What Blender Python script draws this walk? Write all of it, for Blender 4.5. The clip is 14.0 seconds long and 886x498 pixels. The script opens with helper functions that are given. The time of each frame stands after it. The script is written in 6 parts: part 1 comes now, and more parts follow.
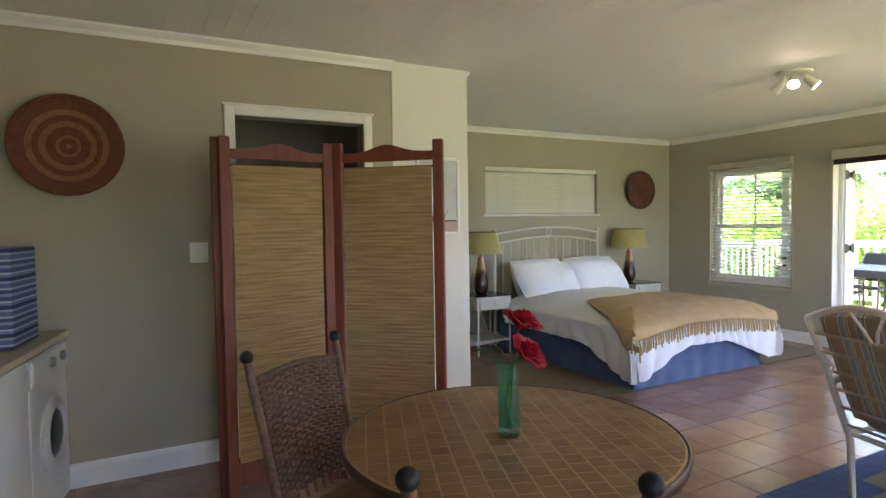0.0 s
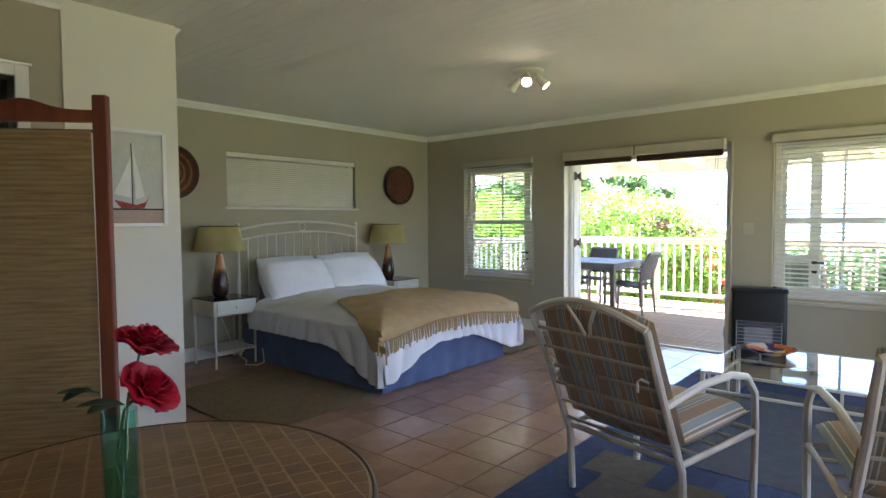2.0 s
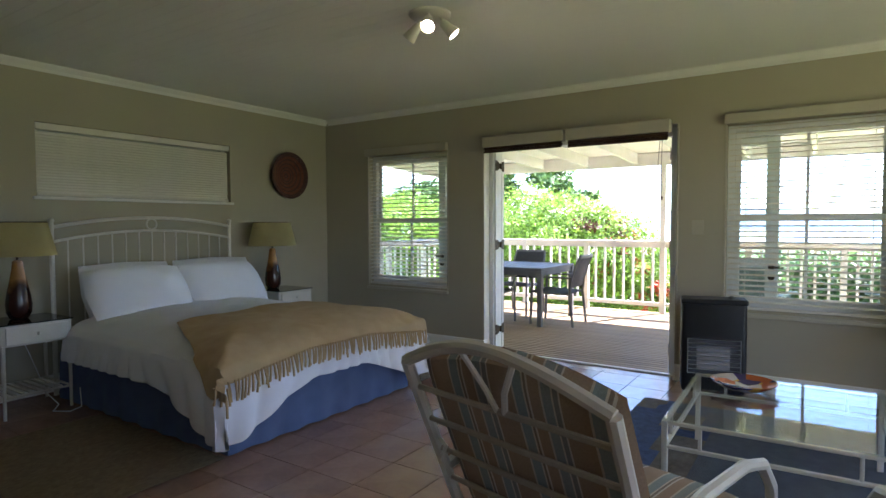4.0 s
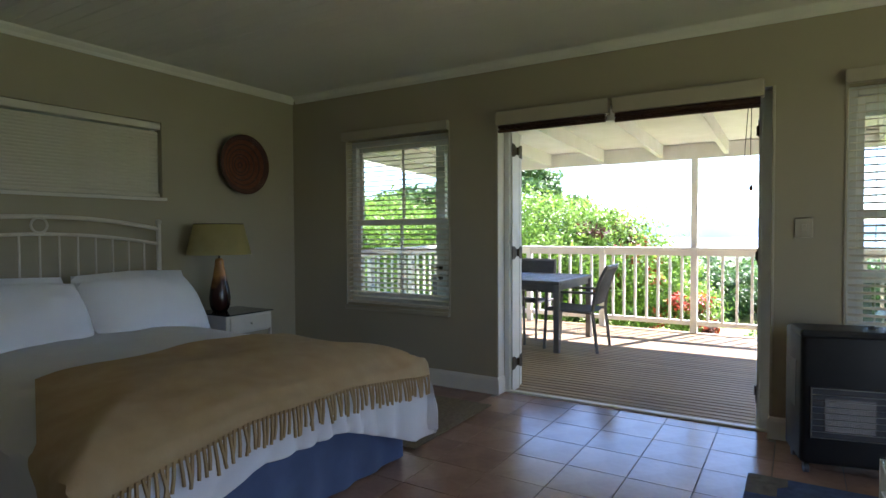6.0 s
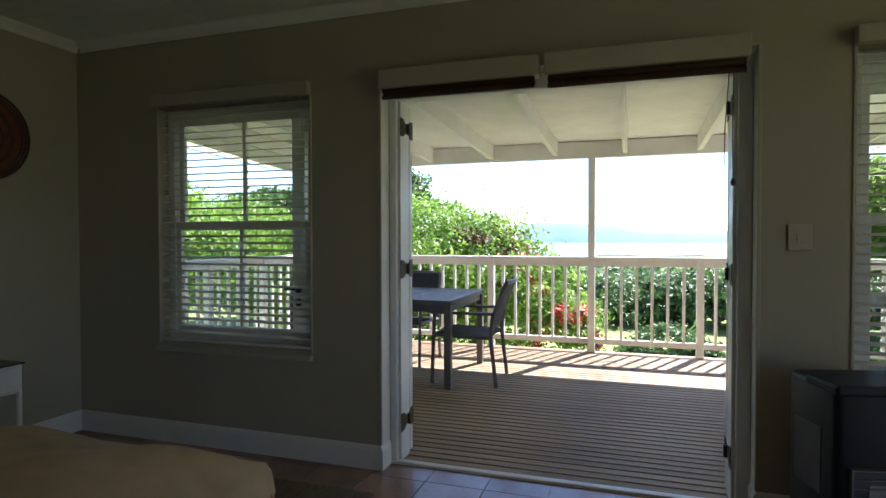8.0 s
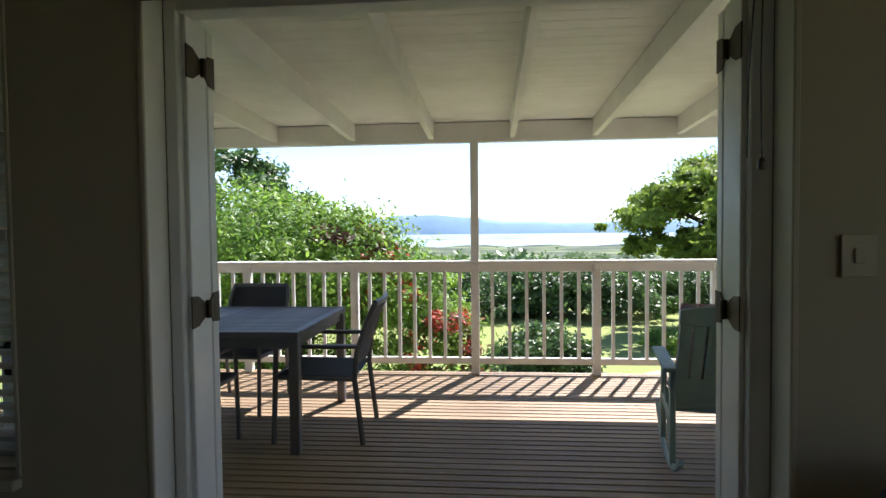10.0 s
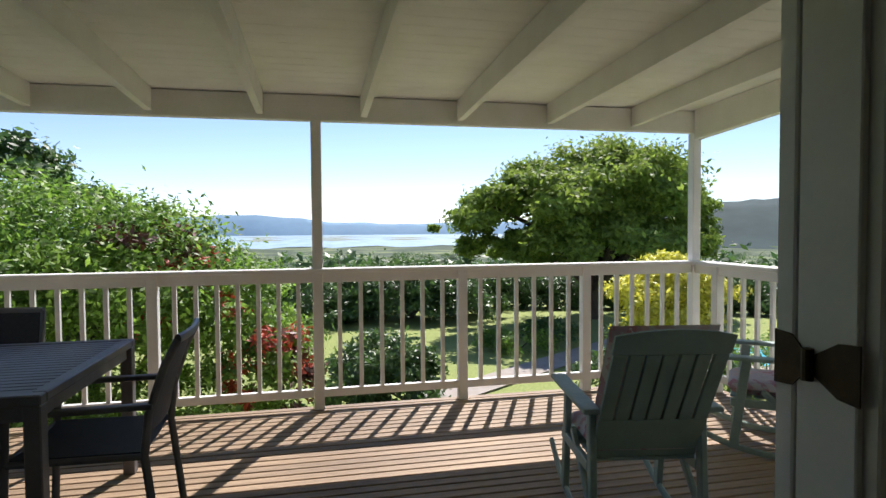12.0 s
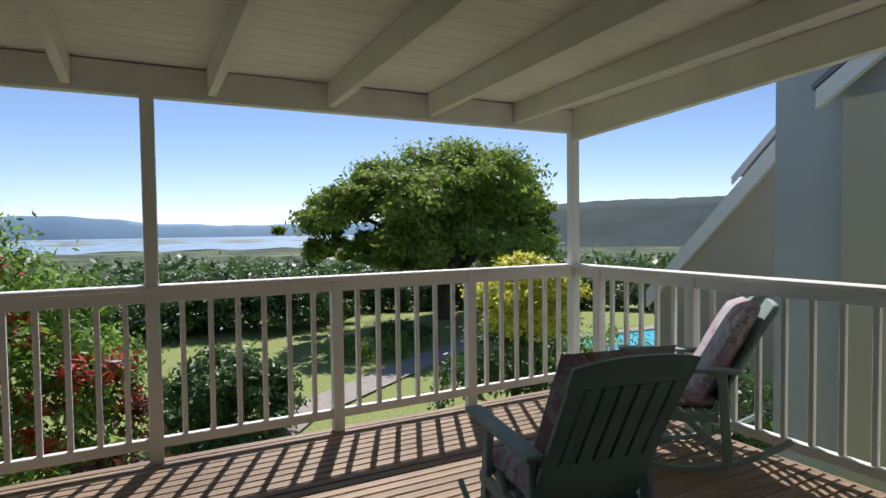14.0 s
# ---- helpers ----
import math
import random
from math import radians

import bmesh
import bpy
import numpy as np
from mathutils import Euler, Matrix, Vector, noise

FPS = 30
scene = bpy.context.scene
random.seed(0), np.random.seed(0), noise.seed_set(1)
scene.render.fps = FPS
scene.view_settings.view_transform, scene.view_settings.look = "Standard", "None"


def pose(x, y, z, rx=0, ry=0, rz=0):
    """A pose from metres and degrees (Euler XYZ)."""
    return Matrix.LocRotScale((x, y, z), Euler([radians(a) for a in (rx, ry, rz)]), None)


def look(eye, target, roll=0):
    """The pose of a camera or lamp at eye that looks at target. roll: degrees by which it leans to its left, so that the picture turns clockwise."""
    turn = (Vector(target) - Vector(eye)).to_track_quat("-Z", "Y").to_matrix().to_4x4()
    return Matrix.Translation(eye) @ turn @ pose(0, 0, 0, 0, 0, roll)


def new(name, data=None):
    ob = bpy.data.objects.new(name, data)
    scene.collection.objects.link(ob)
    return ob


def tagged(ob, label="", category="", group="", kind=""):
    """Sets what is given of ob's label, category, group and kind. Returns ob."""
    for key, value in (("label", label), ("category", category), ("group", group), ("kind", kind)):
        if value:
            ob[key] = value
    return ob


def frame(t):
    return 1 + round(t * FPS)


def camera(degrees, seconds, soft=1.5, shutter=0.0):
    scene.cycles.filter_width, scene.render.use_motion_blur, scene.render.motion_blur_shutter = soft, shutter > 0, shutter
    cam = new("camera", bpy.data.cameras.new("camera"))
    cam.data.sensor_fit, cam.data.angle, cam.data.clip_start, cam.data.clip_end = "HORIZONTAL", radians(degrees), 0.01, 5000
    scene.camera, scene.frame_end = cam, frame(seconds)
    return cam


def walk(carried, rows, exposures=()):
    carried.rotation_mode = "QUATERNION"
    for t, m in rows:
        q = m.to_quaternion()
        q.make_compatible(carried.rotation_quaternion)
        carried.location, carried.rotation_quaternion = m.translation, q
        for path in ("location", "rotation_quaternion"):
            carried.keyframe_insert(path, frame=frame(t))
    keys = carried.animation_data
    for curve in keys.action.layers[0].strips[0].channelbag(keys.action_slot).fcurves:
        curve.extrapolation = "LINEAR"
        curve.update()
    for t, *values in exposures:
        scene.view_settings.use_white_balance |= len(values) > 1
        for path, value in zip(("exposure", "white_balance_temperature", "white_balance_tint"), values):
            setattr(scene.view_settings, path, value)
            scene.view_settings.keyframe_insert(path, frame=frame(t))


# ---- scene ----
cam = camera(75.2, 14.0)
PATH = [
    (0, (-0.043, -0.166, 1.536), (0.888, 1.603, 1.453), -0.9),
    (0.5, (0.026, -0.164, 1.527), (1.156, 1.484, 1.437), -0.8),
    (1, (0.157, -0.118, 1.501), (1.46, 1.396, 1.407), -0.6),
    (1.5, (0.35, -0.048, 1.491), (1.772, 1.355, 1.397), -0.5),
    (2, (0.551, 0.042, 1.482), (2.064, 1.346, 1.385), -0.4),
    (2.5, (0.799, 0.168, 1.477), (2.39, 1.376, 1.381), -0.3),
    (3, (1.102, 0.286, 1.432), (2.745, 1.423, 1.34), -0.3),
    (3.2, (1.235, 0.347, 1.434), (2.891, 1.465, 1.34), -0.2),
    (5.3, (2.521, 1.179, 1.372), (4.189, 2.28, 1.305), -0.4),
    (5.5, (2.637, 1.303, 1.371), (4.311, 2.396, 1.311), -0.4),
    (6, (2.877, 1.576, 1.363), (4.578, 2.626, 1.305), -0.3),
    (6.5, (3.131, 1.783, 1.369), (4.867, 2.774, 1.318), -0.3),
    (7, (3.42, 1.994, 1.385), (5.209, 2.887, 1.336), -0.4),
    (7.5, (3.729, 2.126, 1.385), (5.578, 2.886, 1.336), -0.4),
    (7.7, (3.868, 2.198, 1.382), (5.74, 2.902, 1.337), -0.2),
    (9.8, (5.322, 2.567, 1.455), (7.308, 2.795, 1.384), -1.0),
    (10, (5.43, 2.601, 1.469), (7.421, 2.769, 1.398), -0.6),
    (10.5, (5.69, 2.68, 1.451), (7.689, 2.656, 1.379), 0.1),
    (11, (5.987, 2.711, 1.461), (7.978, 2.543, 1.387), -0.4),
    (11.5, (6.245, 2.741, 1.456), (8.224, 2.456, 1.386), -0.4),
    (12, (6.488, 2.768, 1.461), (8.441, 2.342, 1.389), -0.4),
    (12.5, (6.707, 2.768, 1.451), (8.622, 2.197, 1.379), -0.5),
    (13, (6.894, 2.767, 1.46), (8.768, 2.072, 1.387), -0.6),
    (13.5, (7.053, 2.79, 1.462), (8.875, 1.969, 1.389), -0.6),
    (14, (7.161, 2.834, 1.483), (8.929, 1.901, 1.41), -0.7),
]
EXPOSURES = [(0, 4.78, 6200, 25), (1.5, 4.35, 6080, 23), (3.0, 3.70, 6000, 21), (5.5, 3.02, 5980, 19), (7.5, 2.34, 5980, 18), (10.0, 1.42, 6150, 18), (11.0, 1.10, 6300, 18), (12.5, 0.62, 6250, 18), (14.0, 0.24, 6100, 18)]
walk(cam, [(t, look(eye, target, roll)) for t, eye, target, roll in PATH], EXPOSURES)

# ---- light ----
world = bpy.data.worlds.new("sky")
scene.world = world
world.use_nodes = True
wn, wl = world.node_tree.nodes, world.node_tree.links
sky = wn.new("ShaderNodeTexSky")
sky.sky_type = 'NISHITA'
sky.sun_disc = False
SUN_DIR = Vector((0.767, -0.35, 1.0)).normalized()
sky.sun_elevation = math.asin(SUN_DIR.z)
sky.sun_rotation = math.atan2(SUN_DIR.x, SUN_DIR.y)
sky.altitude, sky.air_density, sky.dust_density, sky.ozone_density = 100, 0.75, 0.0, 1.3
wl.new(sky.outputs[0], wn["Background"].inputs[0])
wn["Background"].inputs[1].default_value = 0.098
sun = new("sun", bpy.data.lights.new("sun", 'SUN'))
sun.data.energy, sun.data.angle, sun.data.color = 4.8, radians(0.53), (1.0, 0.95, 0.86)
sun.matrix_world = look(SUN_DIR * 30, (0, 0, 0))

def fill_light(name, m, w, h, watts, colour):
    """Added fill lamp, set in an invented opening of the unseen south wall."""
    o = new(name, bpy.data.lights.new(name, 'AREA'))
    o.data.shape, o.data.size, o.data.size_y, o.data.energy, o.data.color = 'RECTANGLE', w, h, watts, colour
    o.matrix_world = m
    return o

fill_light("lounge_fill_light", look((4.5, -2.32, 1.16), (4.5, 0, 1.25)), 3.0, 2.1, 1.5, (1.0, 0.98, 0.94))
fill_light("south_fill_light", look((0.45, -2.32, 1.55), (0.45, 0, 1.45)), 0.9, 1.2, 0.4, (0.97, 1.0, 0.92))

# ---- plan (metres) ----
DW, DWO = 7.19, 7.40          # inner and outer face of the wall to the deck
BW, KW, CEIL = 6.07, 3.865, 2.77
PIER0, PIER1 = 1.66, 2.308
WEST, SOUTH = -2.4, -2.3
DY0, DY1, DZ = 1.72, 3.705, 2.30   # door opening in the wall
CY0, CY1, FX = 1.808, 3.640, 7.315  # clear width between the jambs, front of the door frame
RX, SY, NY, DECK = 11.30, -0.713, 6.75, -0.02


# ---- mesh helpers ----
def box(bm, x0, y0, z0, x1, y1, z1, bevel=0.0, seg=1, m=None):
    vs = bmesh.ops.create_cube(bm, size=1.0)["verts"]
    for v in vs:
        v.co = Vector(((x0 + x1) / 2 + v.co.x * (x1 - x0), (y0 + y1) / 2 + v.co.y * (y1 - y0), (z0 + z1) / 2 + v.co.z * (z1 - z0)))
        if m is not None:
            v.co = m @ v.co
    if bevel:
        es = list({e for v in vs for e in v.link_edges})
        bmesh.ops.bevel(bm, geom=es, offset=bevel, segments=seg, affect='EDGES', profile=0.5)
    return bm


def rod(bm, p, q, r, r2=None, seg=10):
    p, q = Vector(p), Vector(q)
    d = q - p
    m = Matrix.Translation((p + q) / 2) @ d.to_track_quat("Z", "Y").to_matrix().to_4x4()
    bmesh.ops.create_cone(bm, cap_ends=True, segments=seg, radius1=r, radius2=r if r2 is None else r2, depth=d.length, matrix=m)
    return bm


def ball(bm, c, r, u=12, v=8, sc=(1, 1, 1)):
    bmesh.ops.create_uvsphere(bm, u_segments=u, v_segments=v, radius=r, matrix=Matrix.Translation(c) @ Matrix.Diagonal((*sc, 1)))
    return bm


def tube(bm, pts, r, seg=8, flat=1.0, closed=False):
    """A round or flattened bar along a line of points."""
    pts = [Vector(p) for p in pts]
    n = len(pts)
    rings = []
    side = None
    for i, p in enumerate(pts):
        d = (pts[(i + 1) % n] - pts[i - 1]) if closed else (pts[min(i + 1, n - 1)] - pts[max(i - 1, 0)])
        d.normalize()
        if side is None:
            side = d.orthogonal().normalized() if abs(d.z) > 0.9 else d.cross(Vector((0, 0, 1))).normalized()
        side = (side - d * side.dot(d)).normalized()
        up = side.cross(d)
        rings.append([bm.verts.new(p + side * math.cos(a) * r * flat + up * math.sin(a) * r) for a in [2 * math.pi * k / seg for k in range(seg)]])
    for i in range(n if closed else n - 1):
        a, b = rings[i], rings[(i + 1) % n]
        for k in range(seg):
            bm.faces.new((a[k], a[(k + 1) % seg], b[(k + 1) % seg], b[k]))
    if not closed:
        bm.faces.new(rings[0][::-1]), bm.faces.new(rings[-1])
    return bm


def lathe(bm, prof, seg=24, c=(0, 0, 0)):
    """Turned body from (radius, height) pairs."""
    rings = [[bm.verts.new((c[0] + r * math.cos(2 * math.pi * k / seg), c[1] + r * math.sin(2 * math.pi * k / seg), c[2] + z)) for k in range(seg)] for r, z in prof]
    for a, b in zip(rings, rings[1:]):
        for k in range(seg):
            bm.faces.new((a[k], a[(k + 1) % seg], b[(k + 1) % seg], b[k]))
    if prof[0][0] > 0.004:
        bm.faces.new(rings[0][::-1])
    if prof[-1][0] > 0.004:
        bm.faces.new(rings[-1])
    return bm


def sheet(bm, nu, nv, f, thick=0.0):
    """Grid of points f(u, v), u and v from 0 to 1; with a thickness it is closed."""
    g = [[bm.verts.new(f(i / nu, j / nv)) for j in range(nv + 1)] for i in range(nu + 1)]
    fs = [bm.faces.new((g[i][j], g[i + 1][j], g[i + 1][j + 1], g[i][j + 1])) for i in range(nu) for j in range(nv)]
    if thick:
        bmesh.ops.recalc_face_normals(bm, faces=fs)
        bmesh.ops.solidify(bm, geom=fs, thickness=thick)
    return bm


def mesh_of(name, bm, mat, smooth=False, angle=40):
    bmesh.ops.recalc_face_normals(bm, faces=bm.faces)
    me = bpy.data.meshes.new(name)
    if smooth:
        for f in bm.faces:
            f.smooth = True
        for e in bm.edges:
            if len(e.link_faces) == 2 and e.calc_face_angle() > radians(angle):
                e.smooth = False
    bm.to_mesh(me)
    bm.free()
    me.materials.append(mat)
    return me


def part(name, bm, mat, parent=None, label="", smooth=False, kind=""):
    ob = new(name, mesh_of(name, bm, mat, smooth))
    ob.parent = parent
    return tagged(ob, label=label, kind=kind)


def thing(name, m, label, category, group=""):
    ob = new(name)
    ob.empty_display_size = 0.1
    ob.matrix_world = m
    return tagged(ob, label, category, group)


def structure(name, bm, mat, label="", category="", smooth=False):
    return tagged(part(name, bm, mat, None, label, smooth), category=category, kind="structure")


B = bmesh.new


# ---- materials ----
def nodes_of(name):
    m = bpy.data.materials.new(name)
    m.use_nodes = True
    nt = m.node_tree
    return m, nt.nodes, nt.links, nt.nodes["Principled BSDF"]


def surf(name, c1, c2=None, scale=6.0, rough=0.6, bump=0.05, fine=60.0, metal=0.0, stretch=(1, 1, 1), per_object=0.0, per_island=0.0, spec=0.5, bump_dist=0.01, trans=0.0):
    """A surface whose colour drifts between two tones, with grain at two scales and fine relief."""
    m, n, l, p = nodes_of(name)
    c2 = c2 or tuple(x * 0.8 for x in c1)
    tc = n.new("ShaderNodeTexCoord")
    mp = n.new("ShaderNodeMapping")
    mp.inputs["Scale"].default_value = stretch
    l.new(tc.outputs["Object"], mp.inputs["Vector"])
    a, b = n.new("ShaderNodeTexNoise"), n.new("ShaderNodeTexNoise")
    a.inputs["Scale"].default_value, a.inputs["Detail"].default_value = scale, 5
    b.inputs["Scale"].default_value, b.inputs["Detail"].default_value = fine, 3
    l.new(mp.outputs[0], a.inputs["Vector"])
    l.new(mp.outputs[0], b.inputs["Vector"])
    add = n.new("ShaderNodeMath")
    add.operation = 'MULTIPLY_ADD'
    add.inputs[1].default_value = 0.35
    l.new(b.outputs["Fac"], add.inputs[0])
    l.new(a.outputs["Fac"], add.inputs[2])
    rng = n.new("ShaderNodeMapRange")
    rng.inputs["From Min"].default_value, rng.inputs["From Max"].default_value = 0.42, 0.92
    l.new(add.outputs[0], rng.inputs["Value"])
    mix = n.new("ShaderNodeMix")
    mix.data_type = 'RGBA'
    mix.inputs["A"].default_value, mix.inputs["B"].default_value = (*c1, 1), (*c2, 1)
    l.new(rng.outputs[0], mix.inputs["Factor"])
    out = mix.outputs["Result"]
    for amount, kind in ((per_object, "ShaderNodeObjectInfo"), (per_island, "ShaderNodeNewGeometry")):
        if amount:
            oi = n.new(kind)
            r2 = n.new("ShaderNodeMapRange")
            r2.inputs["To Min"].default_value, r2.inputs["To Max"].default_value = 1 - amount, 1 + amount
            l.new(oi.outputs["Random" if kind.endswith("Info") else "Random Per Island"], r2.inputs["Value"])
            hs = n.new("ShaderNodeHueSaturation")
            l.new(r2.outputs[0], hs.inputs["Value"])
            l.new(out, hs.inputs["Color"])
            out = hs.outputs["Color"]
    l.new(out, p.inputs["Base Color"])
    rr = n.new("ShaderNodeMapRange")
    rr.inputs["To Min"].default_value, rr.inputs["To Max"].default_value = max(rough - 0.08, 0.02), min(rough + 0.1, 1)
    l.new(a.outputs["Fac"], rr.inputs["Value"])
    l.new(rr.outputs[0], p.inputs["Roughness"])
    p.inputs["Metallic"].default_value = metal
    p.inputs["Specular IOR Level"].default_value = spec
    if bump:
        bp = n.new("ShaderNodeBump")
        bp.inputs["Strength"].default_value, bp.inputs["Distance"].default_value = bump, bump_dist
        l.new(b.outputs["Fac"], bp.inputs["Height"])
        l.new(bp.outputs[0], p.inputs["Normal"])
    if trans:
        tr = n.new("ShaderNodeBsdfTranslucent")
        l.new(out, tr.inputs["Color"])
        ms = n.new("ShaderNodeMixShader")
        ms.inputs[0].default_value = trans
        l.new(p.outputs[0], ms.inputs[1])
        l.new(tr.outputs[0], ms.inputs[2])
        l.new(ms.outputs[0], n["Material Output"].inputs[0])
    return m


def stripes(name, ramp, axis, pitch, rough=0.85, bump=0.25, weave=220):
    """Woven cloth with stripes along one axis of the thing: ramp holds (place, colour) within one repeat."""
    m, n, l, p = nodes_of(name)
    tc, sep = n.new("ShaderNodeTexCoord"), n.new("ShaderNodeSeparateXYZ")
    l.new(tc.outputs["Object"], sep.inputs[0])
    mu, fr = n.new("ShaderNodeMath"), n.new("ShaderNodeMath")
    mu.operation, mu.inputs[1].default_value = 'DIVIDE', pitch
    fr.operation = 'FRACT'
    l.new(sep.outputs[axis], mu.inputs[0])
    l.new(mu.outputs[0], fr.inputs[0])
    cr = n.new("ShaderNodeValToRGB")
    cr.color_ramp.interpolation = 'CONSTANT'
    while len(cr.color_ramp.elements) < len(ramp):
        cr.color_ramp.elements.new(0.5)
    for e, (pos, col) in zip(cr.color_ramp.elements, ramp):
        e.position, e.color = pos, (*col, 1)
    l.new(fr.outputs[0], cr.inputs[0])
    no = n.new("ShaderNodeTexNoise")
    no.inputs["Scale"].default_value = weave
    l.new(tc.outputs["Object"], no.inputs["Vector"])
    hs, rg = n.new("ShaderNodeHueSaturation"), n.new("ShaderNodeMapRange")
    rg.inputs["To Min"].default_value, rg.inputs["To Max"].default_value = 0.75, 1.25
    l.new(no.outputs["Fac"], rg.inputs["Value"])
    l.new(rg.outputs[0], hs.inputs["Value"])
    l.new(cr.outputs[0], hs.inputs["Color"])
    l.new(hs.outputs[0], p.inputs["Base Color"])
    p.inputs["Roughness"].default_value = rough
    bp = n.new("ShaderNodeBump")
    bp.inputs["Strength"].default_value, bp.inputs["Distance"].default_value = bump, 0.003
    l.new(no.outputs["Fac"], bp.inputs["Height"])
    l.new(bp.outputs[0], p.inputs["Normal"])
    return m


def glass(name, tint=(0.96, 0.98, 0.97), rough=0.0, thin=True):
    """Clear pane: mostly lets light straight through, with a mirror share by the angle."""
    m, n, l, p = nodes_of(name)
    n.remove(p)
    t, g, mx, fz = n.new("ShaderNodeBsdfTransparent"), n.new("ShaderNodeBsdfGlossy"), n.new("ShaderNodeMixShader"), n.new("ShaderNodeLayerWeight")
    t.inputs[0].default_value = (*tint, 1)
    g.inputs["Roughness"].default_value = rough
    fz.inputs[0].default_value = 0.5
    pw, ad = n.new("ShaderNodeMath"), n.new("ShaderNodeMath")
    pw.operation, ad.operation = 'POWER', 'MULTIPLY_ADD'
    pw.inputs[1].default_value, ad.inputs[1].default_value, ad.inputs[2].default_value = 5.0, 0.9, 0.04
    l.new(fz.outputs["Facing"], pw.inputs[0])
    l.new(pw.outputs[0], ad.inputs[0])
    l.new(ad.outputs[0], mx.inputs[0])
    l.new(t.outputs[0], mx.inputs[1])
    l.new(g.outputs[0], mx.inputs[2])
    l.new(mx.outputs[0], n["Material Output"].inputs[0])
    return m


M_WALL = surf("beige_wall_paint", (0.40, 0.36, 0.262), (0.375, 0.335, 0.242), 1.3, 0.75, 0.12, 180)
M_WHITEWALL = surf("cream_wall_paint", (0.74, 0.71, 0.62), (0.70, 0.67, 0.58), 1.5, 0.7, 0.1, 180)
M_CEIL = surf("ceiling_paint", (0.82, 0.80, 0.73), (0.78, 0.76, 0.69), 1.2, 0.7, 0.08, 120)
M_TRIM = surf("white_gloss_trim", (0.78, 0.76, 0.70), (0.72, 0.70, 0.64), 4, 0.38, 0.05, 90)
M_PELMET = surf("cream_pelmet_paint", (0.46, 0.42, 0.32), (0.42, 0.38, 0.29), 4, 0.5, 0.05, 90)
M_WHITE = surf("white_gloss_paint", (0.80, 0.80, 0.77), (0.72, 0.72, 0.69), 5, 0.4, 0.08, 70)
M_DECKWHITE = surf("white_weathered_paint", (0.84, 0.83, 0.80), (0.74, 0.73, 0.69), 3.5, 0.5, 0.15, 60)
M_TILE = surf("terracotta_tile", (0.40, 0.25, 0.18), (0.28, 0.17, 0.12), 4.0, 0.17, 0.06, 25, per_object=0.12, per_island=0.10)
M_GROUT = surf("grout", (0.22, 0.17, 0.14), (0.15, 0.12, 0.10), 8, 0.9, 0.3, 90)
M_CHAIRWHITE = surf("cream_enamel", (0.68, 0.64, 0.55), (0.60, 0.56, 0.48), 6, 0.35, 0.04, 90)
M_LINEN = surf("white_linen", (0.82, 0.82, 0.84), (0.75, 0.75, 0.78), 3, 0.85, 0.2, 240)
M_THROW = surf("tan_throw", (0.50, 0.36, 0.19), (0.42, 0.29, 0.14), 9, 0.95, 0.5, 260)
M_SKIRT = surf("blue_bed_skirt", (0.10, 0.14, 0.26), (0.075, 0.105, 0.20), 5, 0.85, 0.3, 200)
M_SCREENWOOD = surf("red_stained_wood", (0.22, 0.05, 0.016), (0.12, 0.028, 0.010), 3, 0.55, 0.12, 40, stretch=(6, 6, 0.6))
M_SEAGRASS = surf("woven_seagrass", (0.42, 0.285, 0.125), (0.21, 0.13, 0.05), 11, 0.8, 0.8, 60, stretch=(0.35, 0.35, 6), bump_dist=0.004)
M_MAT = surf("seagrass_floor_mat", (0.20, 0.145, 0.075), (0.12, 0.085, 0.045), 30, 0.9, 1.0, 140, stretch=(1, 2.4, 1), bump_dist=0.006)
M_RATTAN = surf("brown_rattan", (0.17, 0.085, 0.045), (0.07, 0.035, 0.02), 40, 0.55, 0.5, 120, per_island=0.25)
M_DARKWOOD = surf("dark_stained_wood", (0.075, 0.036, 0.02), (0.035, 0.017, 0.01), 6, 0.4, 0.15, 60)
M_MOSAIC = surf("table_tile", (0.27, 0.14, 0.06), (0.17, 0.085, 0.036), 10, 0.35, 0.12, 60, per_object=0.16, per_island=0.16)
M_TABLEGROUT = surf("table_grout", (0.42, 0.31, 0.185), (0.34, 0.25, 0.145), 20, 0.8, 0.2, 120)
M_BLACK = surf("black_enamel", (0.014, 0.014, 0.015), (0.010, 0.010, 0.011), 6, 0.5, 0.06, 80, spec=0.3)
M_DARKGREY = surf("dark_grey_plastic", (0.06, 0.06, 0.065), (0.04, 0.04, 0.045), 8, 0.5, 0.1, 90)
M_STEEL = surf("brushed_steel", (0.55, 0.55, 0.54), (0.45, 0.45, 0.44), 10, 0.3, 0.05, 90, metal=1.0)
M_BRASS = surf("aged_brass", (0.075, 0.055, 0.035), (0.045, 0.033, 0.02), 20, 0.45, 0.1, 90, metal=0.8)
M_ANTHRACITE = surf("grey_metal_paint", (0.155, 0.15, 0.155), (0.11, 0.105, 0.11), 6, 0.45, 0.08, 90)
M_MESH = surf("charcoal_mesh_cloth", (0.04, 0.042, 0.05), (0.028, 0.03, 0.036), 60, 0.75, 0.3, 260)
M_GREENPAINT = surf("weathered_green_paint", (0.30, 0.40, 0.36), (0.22, 0.31, 0.28), 5, 0.55, 0.25, 50, stretch=(1, 1, 1))
M_DECK = surf("weathered_deck_board", (0.38, 0.275, 0.168), (0.18, 0.124, 0.078), 3.0, 0.58, 0.4, 45, stretch=(6, 0.35, 6), per_object=0.16, per_island=0.1, spec=0.3)
M_SLAT = surf("cream_blind_slat", (0.74, 0.70, 0.60), (0.68, 0.64, 0.54), 5, 0.45, 0.03, 80)
